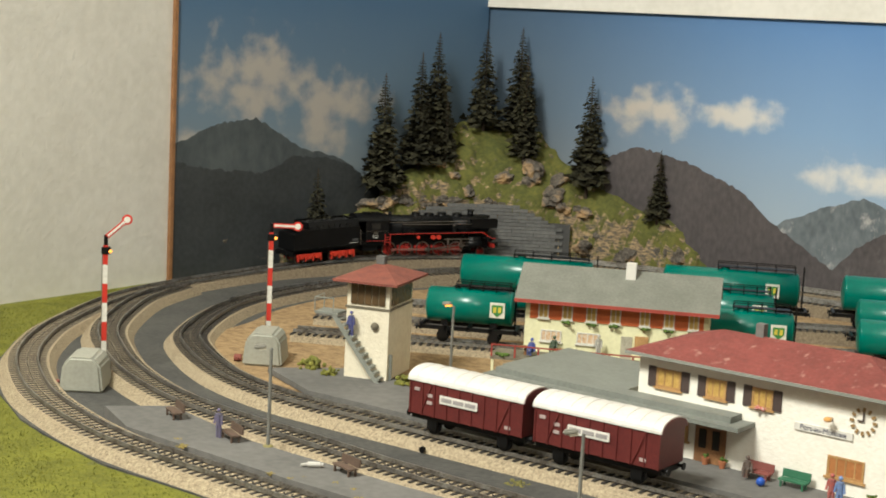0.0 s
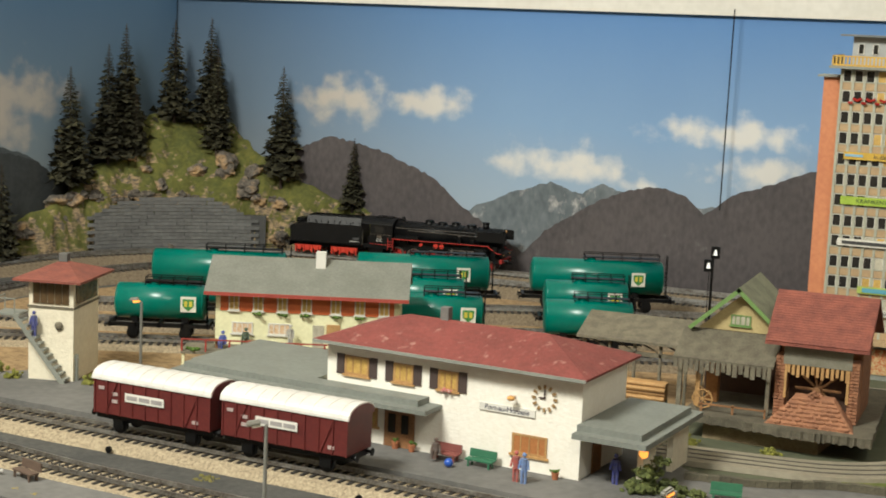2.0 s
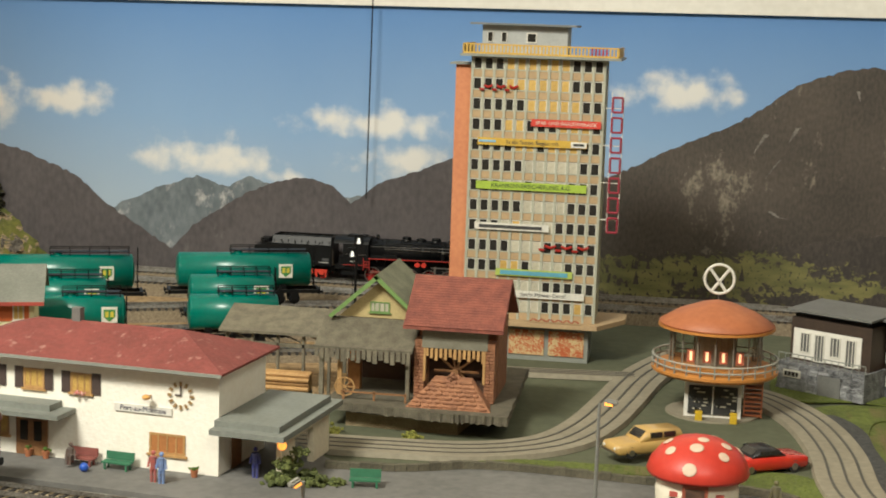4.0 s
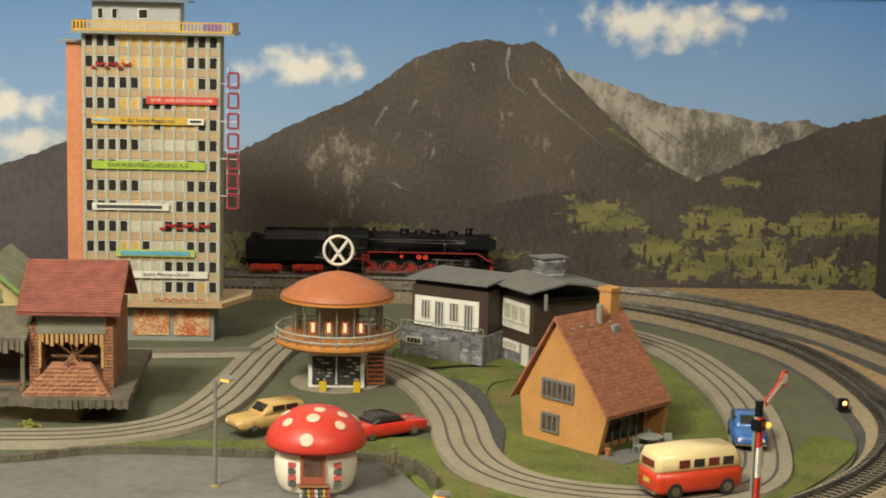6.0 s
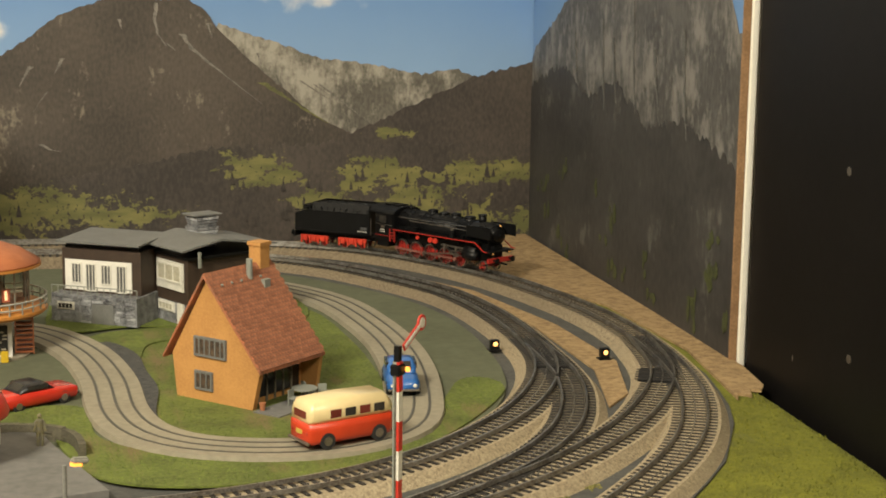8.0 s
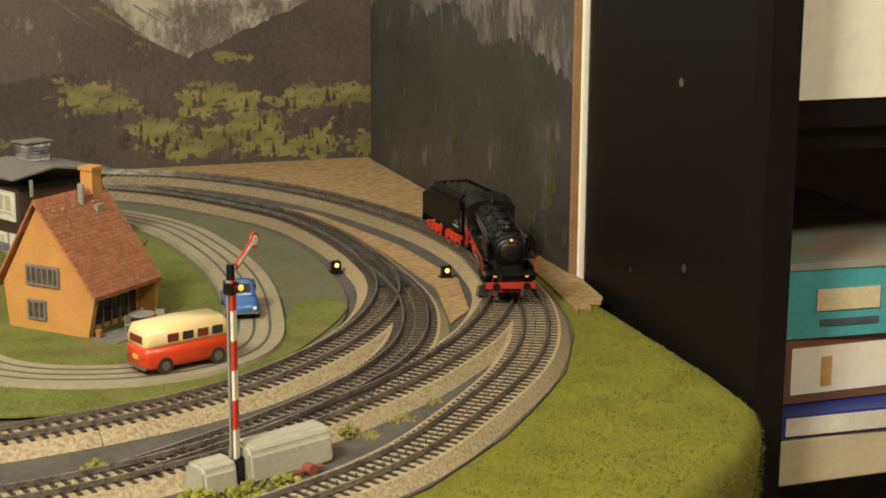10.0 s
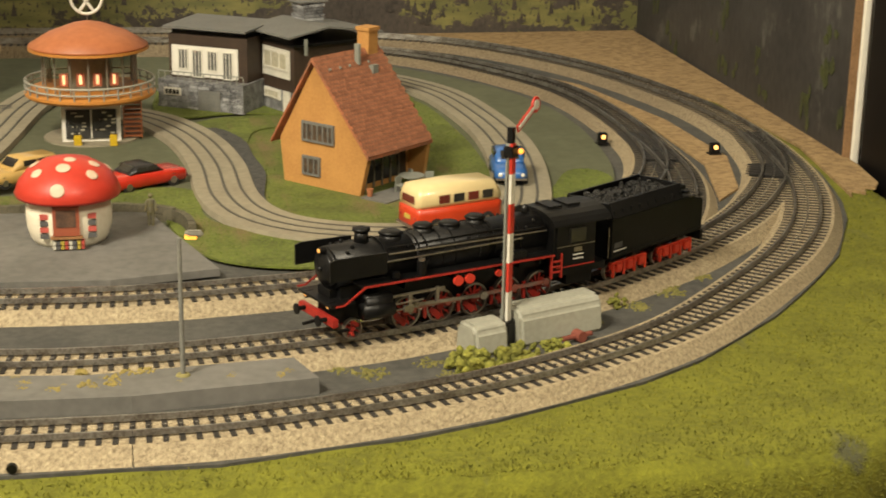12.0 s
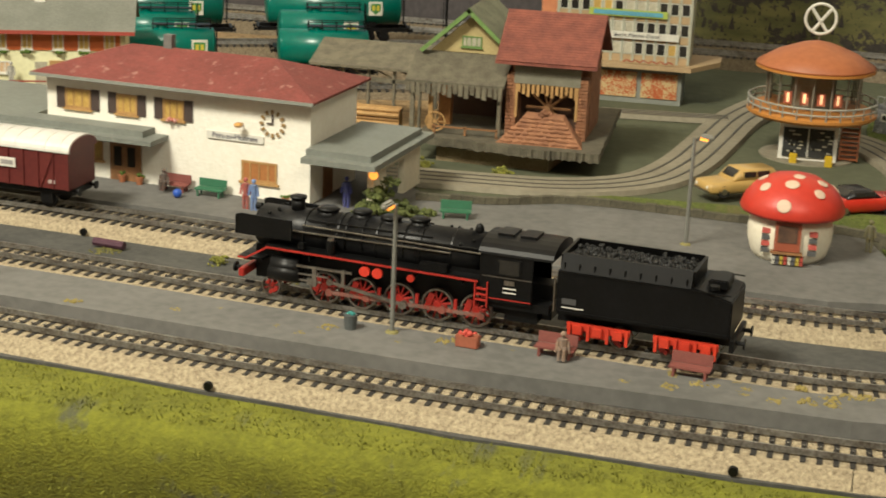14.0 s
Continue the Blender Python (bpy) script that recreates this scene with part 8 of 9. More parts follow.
def car(name, m, label, body, roof, rows, cabin, group="toy cars", size=1.17):
    v = thing(name, m @ Matrix.Scale(size, 4), label, "car", group=group)
    part("body", loft(B(), rows), body, v, "", True)
    cb = part("cabin", loft(B(), cabin), roof, v, "", True)
    x0, x1 = cabin[0][0], cabin[-1][0]
    zt, zb, w = max(c[3] for c in cabin), cabin[0][2], cabin[1][1]
    for s in (-1, 1):
        for a, b in ((0.22, 0.48), (0.52, 0.78)):
            part("side_window", box(B(), x0 + (x1 - x0) * a, x0 + (x1 - x0) * b, s * (w - 0.0016), s * (w + 0.0004), zb + (zt - zb) * 0.35, zb + (zt - zb) * 0.80), GLASSD, cb)
    for nm, (a, b) in (("windscreen", (cabin[-1], cabin[-2])), ("rear_window", (cabin[0], cabin[1]))):
        dx = 0.0004 if nm == "windscreen" else -0.0004
        lo = (a[0] + (b[0] - a[0]) * 0.18, a[3] + (b[3] - a[3]) * 0.18)
        hi = (a[0] + (b[0] - a[0]) * 0.86, a[3] + (b[3] - a[3]) * 0.86)
        part(nm, prism(B(), [lo, hi, (hi[0] + dx, hi[1] + 0.0002), (lo[0] + dx, lo[1] + 0.0002)], -b[4] * 0.78, b[4] * 0.78, "y"), GLASSD, cb, "dark glass")
    L = rows[-1][0]
    for x in (rows[0][0] - 0.0006, L + 0.0002):
        part("bumper", box(B(), x, x + 0.0008, -rows[1][1] * 0.92, rows[1][1] * 0.92, 0.0036, 0.0048), STEEL, v, "chrome bumper")
    for s in (-1, 1):
        part("headlight", ball(B(), (L, s * 0.0065, 0.0066), 0.0012, 0.5), FRAMEW, v)
        part("tail_light", ball(B(), (rows[0][0], s * 0.0068, 0.0068), 0.0010, 0.5), RED, v)
    wheels(v, (-0.0150, 0.0150), rows[1][1] + 0.0001, 0.0038)
    return v


CR = [(-0.0255, 0.0085, 0.0040, 0.0092, 0.0080), (-0.0235, 0.0100, 0.0026, 0.0100, 0.0094), (-0.008, 0.0103, 0.0024, 0.0104, 0.0098), (0.008, 0.0103, 0.0024, 0.0102, 0.0098), (0.0235, 0.0100, 0.0026, 0.0092, 0.0094), (0.0255, 0.0085, 0.0040, 0.0082, 0.0080)]
car("sports_coupe", pose(0.760, 1.083, 0.0052, 0, 0, 33), "glossy red coupe with a black roof", mat("car_red", (0.55, 0.03, 0.015), (0.48, 0.025, 0.013), 0.25, scale=20, coat=0.5), mat("car_black_top", (0.015, 0.015, 0.017), rough=0.3), CR, [(-0.0135, 0.0085, 0.0098, 0.0106, 0.0080), (-0.0075, 0.0090, 0.0098, 0.0148, 0.0072), (0.0020, 0.0090, 0.0098, 0.0150, 0.0072), (0.0095, 0.0085, 0.0098, 0.0104, 0.0080)])
car("estate_car", pose(0.679, 1.088, 0.0094, 0, 0, 215), "beige yellow estate car on the slot road", mat("car_beige", (0.55, 0.36, 0.12), (0.48, 0.31, 0.10), 0.35, scale=20, coat=0.3), mat("car_beige", (0.55, 0.36, 0.12)), CR, [(-0.0245, 0.0090, 0.0095, 0.0112, 0.0084), (-0.0218, 0.0094, 0.0095, 0.0166, 0.0080), (0.0020, 0.0094, 0.0095, 0.0170, 0.0080), (0.0085, 0.0090, 0.0095, 0.0108, 0.0084)], size=1.08)
car("rounded_car", pose(1.0085, 1.062, 0.0096, 0, 0, 262), "blue rounded small car on the slot road", mat("car_blue", (0.03, 0.13, 0.40), (0.025, 0.11, 0.34), 0.3, scale=20, coat=0.4), mat("car_blue", (0.03, 0.13, 0.40)), [(-0.0225, 0.0075, 0.0040, 0.0080, 0.0070), (-0.0190, 0.0098, 0.0026, 0.0105, 0.0080), (0, 0.0100, 0.0024, 0.0110, 0.0086), (0.0190, 0.0096, 0.0026, 0.0105, 0.0074), (0.0230, 0.0072, 0.0040, 0.0078, 0.0060)], [(-0.0175, 0.0080, 0.0098, 0.0115, 0.0060), (-0.0095, 0.0088, 0.0098, 0.0172, 0.0068), (0.0030, 0.0088, 0.0098, 0.0175, 0.0068), (0.0100, 0.0080, 0.0098, 0.0118, 0.0066)])

# ---- signals, lamps and drive boxes ----
SRED = mat("signal_red", (0.55, 0.035, 0.02), rough=0.45)


def semaphore(m, arm, label):
    s = thing("semaphore_signal", m @ Matrix.Scale(1.12, 4), label, "semaphore", group="semaphore signals")
    part("base_block", box(B(), -0.0045, 0.0045, -0.0035, 0.0035, 0, 0.012, bevel=0.0006), BLACK, s, "black base")
    for k in range(6):
        part("mast_band", box(B(), -0.0017, 0.0017, -0.0017, -0.0004, 0.012 + k * 0.0135, 0.0255 + k * 0.0135), SRED if k % 2 else FRAMEW, s, "red band" if k % 2 else "white band")
    part("mast", box(B(), -0.0014, 0.0014, -0.0003, 0.0017, 0.012, 0.093), GREY, s, "grey lattice mast")
    part("mast_top", box(B(), -0.0013, 0.0013, -0.0013, 0.0013, 0.093, 0.100), BLACK, s)
    part("lantern_box", box(B(), -0.0028, 0.0034, -0.0024, 0.0024, 0.0868, 0.0918, bevel=0.0005), BLACK, s, "black lantern box")
    part("lamp_glow", ball(B(), (0.0035, -0.0030, 0.0890), 0.0013), LAMPON, s, "glowing signal lamp")
    a = part("arm", box(B(), 0.0012, 0.0175, -0.0026, -0.0020, -0.0017, 0.0017), SRED, s, "red signal arm", m=pose(0, 0, 0.0985, 0, -arm, 0))
    part("arm_stripe", box(B(), 0.002, 0.017, -0.0029, -0.0026, -0.0008, 0.0008), FRAMEW, a, "white stripe")
    part("arm_disc", tube(B(), (0.0195, -0.0019, 0), (0.0195, -0.0027, 0), 0.0036, seg=18), SRED, a, "red disc")
    part("arm_disc_centre", tube(B(), (0.0195, -0.0027, 0), (0.0195, -0.0030, 0), 0.0023, seg=18), FRAMEW, a, "white disc")
    part("rod", tube(B(), (-0.0022, 0, 0.012), (-0.0022, 0, 0.09), 0.0003, seg=5), STEEL, s)
    return s


semaphore(pose(-0.192, 0.894, 0.0032, 0, 0, 38), 42, "red and white semaphore with its arm raised")
semaphore(pose(-0.146, 1.044, 0.0046, 0, 0, 34), 0, "red and white semaphore with a level arm")
semaphore(pose(0.935, 0.752, 0.0032, 0, 0, 48), 27, "red and white semaphore beside a grey drive box")


def drive_box(m, L, W, H, label):
    bm = B()
    prism(bm, [(-W, 0), (W, 0), (W * 0.86, H * 0.78), (W * 0.55, H), (-W * 0.55, H), (-W * 0.86, H * 0.78)], -L, L, "x")
    bmesh.ops.bevel(bm, geom=list(bm.edges), offset=0.0018, segments=3, affect="EDGES")
    d = thing("drive_box", m, label, "drive box", group="signal drive boxes")
    part("housing", bm, mat("drive_box_grey", (0.37, 0.37, 0.31), (0.30, 0.30, 0.25), 0.5, scale=40), d, "pale grey moulded housing")
    bm = B()
    tube(bm, (-L * 0.2, -W - 0.006, 0.003), (L * 0.5, -W - 0.006, 0.003), 0.0014, seg=8)
    tube(bm, (L * 0.2, -W - 0.009, 0.003), (L * 0.2, -W - 0.003, 0.003), 0.0030, seg=12)
    part("point_weight", bm, mat("rust_red", (0.22, 0.06, 0.04)), d, "rusty lever weight")


drive_box(pose(-0.176, 0.858, 0.0032, 0, 0, -58), 0.019, 0.0165, 0.027, "grey signal drive box beside the track")
drive_box(pose(-0.128, 1.018, 0.0046, 0, 0, -62), 0.019, 0.0165, 0.027, "grey signal drive box on cork ground")
drive_box(pose(0.962, 0.766, 0.0032, 0, 0, 22), 0.026, 0.0115, 0.0195, "long grey signal drive box")
drive_box(pose(0.922, 0.747, 0.0032, 0, 0, 22), 0.010, 0.0100, 0.016, "low grey signal drive foot")


def street_lamp(x, y, z, a, lit, h=0.066):
    s = thing("street_lamp", pose(x, y, z, 0, 0, a), "grey platform lamp, lit orange" if lit else "grey platform lamp, unlit", "lamp", group="platform lamps")
    part("post", tube(B(), (0, 0, 0), (0, 0, h), 0.0013, 0.0010, seg=8), POLE, s)
    part("foot", lathe(B(), [(0.0035, 0), (0.0030, 0.0008), (0.0015, 0.0012)], 12), mat("foot_moss", (0.25, 0.22, 0.08)), s)
    hd = part("head", box(B(), -0.002, 0.0062, -0.0018, 0.0018, h, h + 0.0030, m=pose(0, 0, 0, 0, -8, 0), bevel=0.0009), mat("lamp_head", (0.30, 0.29, 0.25)), s, "pale lamp head")
    part("lamp", box(B(), 0.0012, 0.0060, -0.0014, 0.0014, h - 0.0010, h + 0.0004, m=pose(0, 0, 0, 0, -8, 0)), LAMPON if lit else mat("lamp_off", (0.5, 0.47, 0.38)), hd, "orange lit diffuser" if lit else "")


street_lamp(0.046, 0.797, 0.0115, 40, False)
street_lamp(0.300, 0.745, 0.0115, 40, False)
street_lamp(0.528, 0.735, 0.0115, 70, True)
street_lamp(0.7735, 0.7122, 0.0115, 200, True)
street_lamp(0.656, 0.948, 0.0098, 180, True)
street_lamp(0.017, 1.075, 0.0046, 0, True, 0.060)


def lantern(x, y, z):
    s = thing("track_lantern", pose(x, y, z), "small black turnout lantern with a glowing lens", "lantern", group="turnout lanterns")
    part("case", box(B(), -0.0035, 0.0035, -0.003, 0.003, 0.0008, 0.0085, bevel=0.0006), BLACK, s)
    part("lens", ball(B(), (0, -0.0032, 0.0056), 0.0018, 1, 0.5, 1), LAMPWHITE, s, "glowing warm lens")
    part("base", box(B(), -0.005, 0.005, -0.004, 0.004, 0, 0.0008), BLACK, s)


lantern(1.108, 1.170, 0.0052)
lantern(1.183, 1.128, 0.0048)
lantern(-0.305, 1.196, 0.0032)
ls = thing("colour_light_signal", pose(0.404, 1.40, 0.0052, 0, 0, 12), "black colour light signal with two white triangles", "signal")
part("mast", tube(B(), (0, 0, 0), (0, 0, 0.090), 0.0012, seg=8), BLACK, ls)
part("ladder", box(B(), -0.003, -0.0024, 0.001, 0.004, 0, 0.085), BLACK, ls)
for dx, z in ((-0.0035, 0.078), (0.002, 0.090)):
    part("signal_plate", box(B(), dx - 0.004, dx + 0.004, -0.0025, -0.0012, z, z + 0.011), BLACK, ls)
    part("signal_triangle", prism(B(), [(dx - 0.0018, z + 0.003), (dx + 0.0018, z + 0.003), (dx + 0.0008, z + 0.008), (dx - 0.0008, z + 0.008)], -0.0030, -0.0026, "y"), mat("pale_glow", (0.9, 0.88, 0.8), emit=0.6), ls, "white triangle")
solo("hanging_cable", tube(B(), (0.349, 1.690, 0.105), (0.351, 1.688, 0.318), 0.0007, seg=6), BLACK, "thin dark cable hanging before the backdrop", "cable")


# ---- benches, luggage, pots and plain figures ----
def bench(x, y, z, a, material, label, group):
    b = thing("bench", pose(x, y, z, 0, 0, a), label, "bench", group=group)
    part("seat", box(B(), -0.0098, 0.0098, -0.0035, 0.0030, 0.0042, 0.0052), material, b)
    part("backrest", box(B(), -0.0098, 0.0098, 0.0030, 0.0040, 0.0055, 0.0108, m=pose(0, 0, 0, -6)), material, b)
    for u in (-0.0075, 0.0075):
        for v in (-0.0028, 0.0025):
            part("leg", box(B(), u - 0.0006, u + 0.0006, v - 0.0006, v + 0.0006, 0, 0.0041), material, b)


BRN = mat("bench_brown", (0.13, 0.085, 0.06), (0.09, 0.06, 0.042), 0.7, scale=150)
RDB = mat("bench_red", (0.24, 0.075, 0.06), (0.18, 0.055, 0.045), 0.7, scale=150)
GRB = mat("bench_green", (0.04, 0.16, 0.085), (0.03, 0.125, 0.065), 0.6, scale=150)
for x, y, a in ((-0.048, 0.812, -32), (0.018, 0.793, -28), (0.120, 0.780, -20)):
    bench(x, y, 0.0115, a, BRN, "brown platform bench on the island platform", "platform benches")
bench(0.611, 0.728, 0.0115, -7, RDB, "dull red platform bench", "platform benches")
bench(0.676, 0.722, 0.0115, -7, RDB, "dull red platform bench", "platform benches")
bench(0.352, 0.949, 0.0098, -7, GRB, "green bench against the station wall", "station benches")
bench(0.512, 0.955, 0.0098, 8, GRB, "green bench before the low wall", "station benches")
bench(0.326, 0.953, 0.0098, -7, RDB, "dull red bench against the station wall", "station benches")


def figure(x, y, z, cols, seated=False, lab="small painted plastic figure standing"):
    h = 0.0135 if seated else 0.020
    bm = B()
    for s in (-1, 1):
        if seated:
            tube(bm, (s * 0.0012, 0, 0.0055), (s * 0.0012, -0.0042, 0.0055), 0.0011, seg=6)
            tube(bm, (s * 0.0012, -0.0042, 0.0055), (s * 0.0012, -0.0042, 0.0), 0.0009, seg=6)
        else:
            tube(bm, (s * 0.0012, 0, 0), (s * 0.0011, 0, 0.0095), 0.0009, 0.0012, seg=6)
        tube(bm, (s * 0.0024, 0, h - 0.0045), (s * 0.0032, -0.0008, h - 0.0105), 0.0008, seg=6)
    tube(bm, (0, 0, h - 0.0115), (0, 0, h - 0.0035), 0.0018, 0.0024, seg=8)
    ball(bm, (0, 0, h - 0.0012), 0.0015)
    m = mat("figure_%d%d%d" % tuple(int(c * 99) for c in cols), cols, tuple(c * 0.45 + 0.08 for c in cols), 0.6, scale=260, lo=0.46, hi=0.54)
    solo("toy_figure", bm, m, lab, "figurine", m=pose(x, y, z), group="toy figures")


figure(0.389, 0.927, 0.0098, (0.18, 0.28, 0.55), lab="small blue and red painted figure")
figure(0.383, 0.929, 0.0098, (0.45, 0.10, 0.08), lab="small red painted figure")
figure(0.441, 0.955, 0.0098, (0.05, 0.06, 0.30), lab="small dark blue painted figure")
figure(0.321, 0.948, 0.0118, (0.12, 0.08, 0.06), True, "small seated brown painted figure")
figure(0.008, 0.792, 0.0115, (0.14, 0.12, 0.22), lab="small dark painted figure beside a bench")
figure(0.615, 0.724, 0.0125, (0.30, 0.20, 0.14), True, "small seated painted figure on a bench")
figure(0.764, 0.971, 0.0098, (0.16, 0.14, 0.06), lab="small olive painted figure near the kiosk")
m_in = inn.matrix_basis
figure(*(m_in @ Vector((0.062, -0.010, 0.0245)))[:], (0.5, 0.48, 0.42), lab="small pale figure on the terrace")
figure(*(m_in @ Vector((0.010, -0.024, 0.0265)))[:], (0.08, 0.12, 0.42), True, "small seated blue figure on the terrace")
figure(*(m_in @ Vector((0.026, -0.008, 0.0265)))[:], (0.06, 0.10, 0.05), True, "small seated dark figure on the terrace")
m_sb = sb.matrix_basis
figure(*(m_sb @ Vector((-0.010, -0.0275, 0.0300)))[:], (0.06, 0.07, 0.26), lab="small dark blue figure on the stairs")
bm = B()
tube(bm, (-0.004, 0, 0.002), (0.004, 0.001, 0.0022), 0.0018, seg=8)
ball(bm, (0.0052, 0.001, 0.0023), 0.0013)
tube(bm, (-0.004, 0.0005, 0.002), (-0.008, -0.002, 0.0016), 0.0010, seg=6)
solo("toy_figure", bm, mat("figure_white", (0.62, 0.60, 0.55)), "small white painted figure lying on the platform", "figurine", m=pose(0.098, 0.777, 0.0115, 0, 0, 20), group="toy figures")
bm = B()
tube(bm, (-0.010, 0, 0.003), (0.010, 0, 0.003), 0.0026, seg=8)
solo("toy_figure", bm, mat("figure_dark", (0.08, 0.03, 0.05)), "dark toy lying between the tracks", "figurine", m=pose(0.330, 0.842, 0.0032, 0, 0, -8), group="toy figures")
cs = thing("suitcase", pose(0.568, 0.7275, 0.0115, 0, 0, -7), "orange-brown luggage box with red bundles", "luggage")
part("case", box(B(), -0.0058, 0.0058, -0.0028, 0.0028, 0, 0.0062, bevel=0.0005), mat("case_brown", (0.36, 0.11, 0.06)), cs)
bm = B()
clump(bm, (0, 0, 0.0060), 0.0045, 14, 3, 0.5, 0.4)
part("bundle", bm, mat("bundle_red", (0.60, 0.08, 0.05), (0.4, 0.05, 0.04), scale=300), cs, "red bundles")
bn = thing("litter_bin", pose(0.507, 0.7335, 0.0115), "dark litter bin with teal content", "bin")
part("bin_body", lathe(B(), [(0.0030, 0), (0.0036, 0.0075)], 12), mat("bin_grey", (0.09, 0.10, 0.10)), bn)
bm = B()
clump(bm, (0, 0, 0.0072), 0.0032, 12, 8, 0.6, 0.45)
part("bin_content", bm, mat("bin_teal", (0.04, 0.24, 0.22)), bn, "teal content")
for x, y in ((0.299, 0.960), (0.404, 0.946), (0.286, 0.962)):
    f = thing("flower_pot", pose(x, y, 0.0098), "terracotta pot with a green plant by the station", "flower pot", group="station pots")
    part("pot", lathe(B(), [(0.0018, 0), (0.0027, 0.0048)], 12), mat("terracotta", (0.42, 0.16, 0.07)), f)
    part("plant", clump(B(), (0, 0, 0.005), 0.0032, 12, int(x * 1000), 0.8, 0.4), LEAVES, f)
solo("blue_ball", ball(B(), (0.334, 0.938, 0.0128), 0.0030, seg=14), mat("ball_blue", (0.03, 0.10, 0.48), rough=0.3), "small blue ball before the bench", "ball", smooth=True)
for k, (x, y, z, r, n) in enumerate(((0.460, 0.950, 0.0098, 0.013, 130), (0.477, 0.952, 0.0098, 0.012, 110), (0.464, 0.948, 0.0210, 0.010, 90), (0.471, 0.949, 0.0290, 0.007, 60), (0.492, 0.955, 0.0098, 0.008, 60), (0.912, 0.720, 0.0032, 0.014, 90), (0.935, 0.728, 0.0032, 0.013, 80), (0.958, 0.737, 0.0032, 0.010, 50), (1.006, 0.803, 0.0032, 0.009, 50), (0.872, 0.792, 0.0032, 0.008, 50), (-0.05, 1.000, 0.0098, 0.009, 40), (0.012, 1.015, 0.0098, 0.010, 50), (-0.075, 1.01, 0.0098, 0.012, 50), (0.458, 1.093, 0.0052, 0.009, 40), (0.515, 1.096, 0.0052, 0.008, 40), (0.40, 0.835, 0.0032, 0.007, 40))):
    bm = B()
    clump(bm, (0, 0, 0.001), r, n, 300 + k, 0.75, 0.24)
    solo("bush", bm, BUSH if k > 4 else mat("bush_green", (0.13, 0.15, 0.04), (0.055, 0.07, 0.022), 0.95, scale=150, bump=1.0, island=0.35), "yellow-green foam bush on the ground" if k > 4 else "leafy dark green bush beside the station", "bush", m=pose(x, y, z - 0.001), group="foam bushes")

# low stone wall round the forecourt
lw_pts = spline([(0.478, 0.990), (0.53, 0.996), (0.565, 1.014), (0.60, 1.018), (0.69, 1.010), (0.76, 1.004), (0.784, 0.985), (0.788, 0.955)], 0.0075)
lowwall = thing("low_wall", Matrix(), "low rough brown stone wall round the forecourt", "wall")
rd = random.Random(21)
for r in range(2):
    for a, b in zip(lw_pts, lw_pts[1:]):
        d = b - a
        c = (a + b) / 2
        part("stone", box(B(), -d.length * 0.5, d.length * 0.47, -0.002, 0.002 + rd.uniform(0, 0.0006), 0.0052 + r * 0.0048, 0.0097 + r * 0.0048 + rd.uniform(-0.0004, 0.0006)), mat("wall_stone", (0.12, 0.105, 0.07), (0.055, 0.052, 0.036), 0.9, scale=200, bump=0.7, island=0.4), lowwall, m=Matrix.Translation((c.x, c.y, 0)) @ Matrix.Rotation(math.atan2(d.y, d.x), 4, "Z"))

# ---- hill with retaining wall and firs ----
SX, SZ = [-0.45, -0.42, -0.398, -0.378, -0.360, -0.345, -0.328, -0.295, -0.245, -0.226, -0.183, -0.118, -0.085, -0.045, -0.02, 0.0], [0.02, 0.035, 0.055, 0.085, 0.112, 0.150, 0.166, 0.158, 0.147, 0.130, 0.107, 0.082, 0.070, 0.052, 0.028, 0.0]
near_pair = [(p, s) for p, s in zip(outer, sides(outer)) if p.y > 1.25 and p.x < 0.12]
near_outer, near_side = [a for a, _ in near_pair], [b for _, b in near_pair]


def hill_z(x, y):
    d = min((p.x - x) ** 2 + (p.y - y) ** 2 for p in near_outer) ** 0.5
    c = min(near_outer, key=lambda p: (p.x - x) ** 2 + (p.y - y) ** 2)
    sc = near_side[near_outer.index(c)]
    if d < 0.0355 or (x - c.x) * sc.x + (y - c.y) * sc.y > 0:
        return -0.004
    room = max(0.03, 1.708 - min(near_outer, key=lambda p: abs(p.x - x)).y)
    w = min(1.0, (d - 0.0355) / max(0.016, min(0.07, (room - 0.0355) * 0.7)))
    s = float(np.interp(x, SX, SZ))
    foot = min(s * 0.62, 0.070)
    foot *= 0.25 + 0.75 * min(1.0, (d - 0.0355) / 0.012) ** 0.7
    z = foot + (s - foot) * w ** 0.75
    rock = noise.fractal(Vector((x * 22, y * 22, 3.0)), 1.0, 2.0, 4) * 0.006
    ridge_n = max(0, noise.noise(Vector((x * 34 + 7, y * 34, 1)))) * 0.010
    return max(-0.004, z + (rock + ridge_n) * min(1, s / 0.05))


bm = B()
NX, NY = 190, 118
grid = [[bm.verts.new((-0.452 + 0.50 * i / NX, 1.40 + 0.307 * j / NY, hill_z(-0.452 + 0.50 * i / NX, 1.40 + 0.307 * j / NY))) for i in range(NX + 1)] for j in range(NY + 1)]
for j in range(NY):
    for i in range(NX):
        q = (grid[j][i], grid[j][i + 1], grid[j + 1][i + 1], grid[j + 1][i])
        if max(v.co.z for v in q) > 0.0:
            bm.faces.new(q)
bmesh.ops.delete(bm, geom=[v for v in bm.verts if not v.link_faces], context="VERTS")
bm.normal_update()
for v, n in [(v, v.normal.copy()) for v in bm.verts]:
    steep = max(0.0, min(1.0, (0.90 - abs(n.z)) / 0.35))
    c = v.co * 36
    c.z *= 0.7
    v.co += n * steep * max(-0.005, min(0.006, 0.010 * noise.fractal(c, 0.8, 2.1, 5)))
hm = mat("hill_mix", (0.15, 0.145, 0.03), (0.075, 0.085, 0.02), 0.95, scale=24, bump=0.8, bscale=700)
nt = hm.node_tree
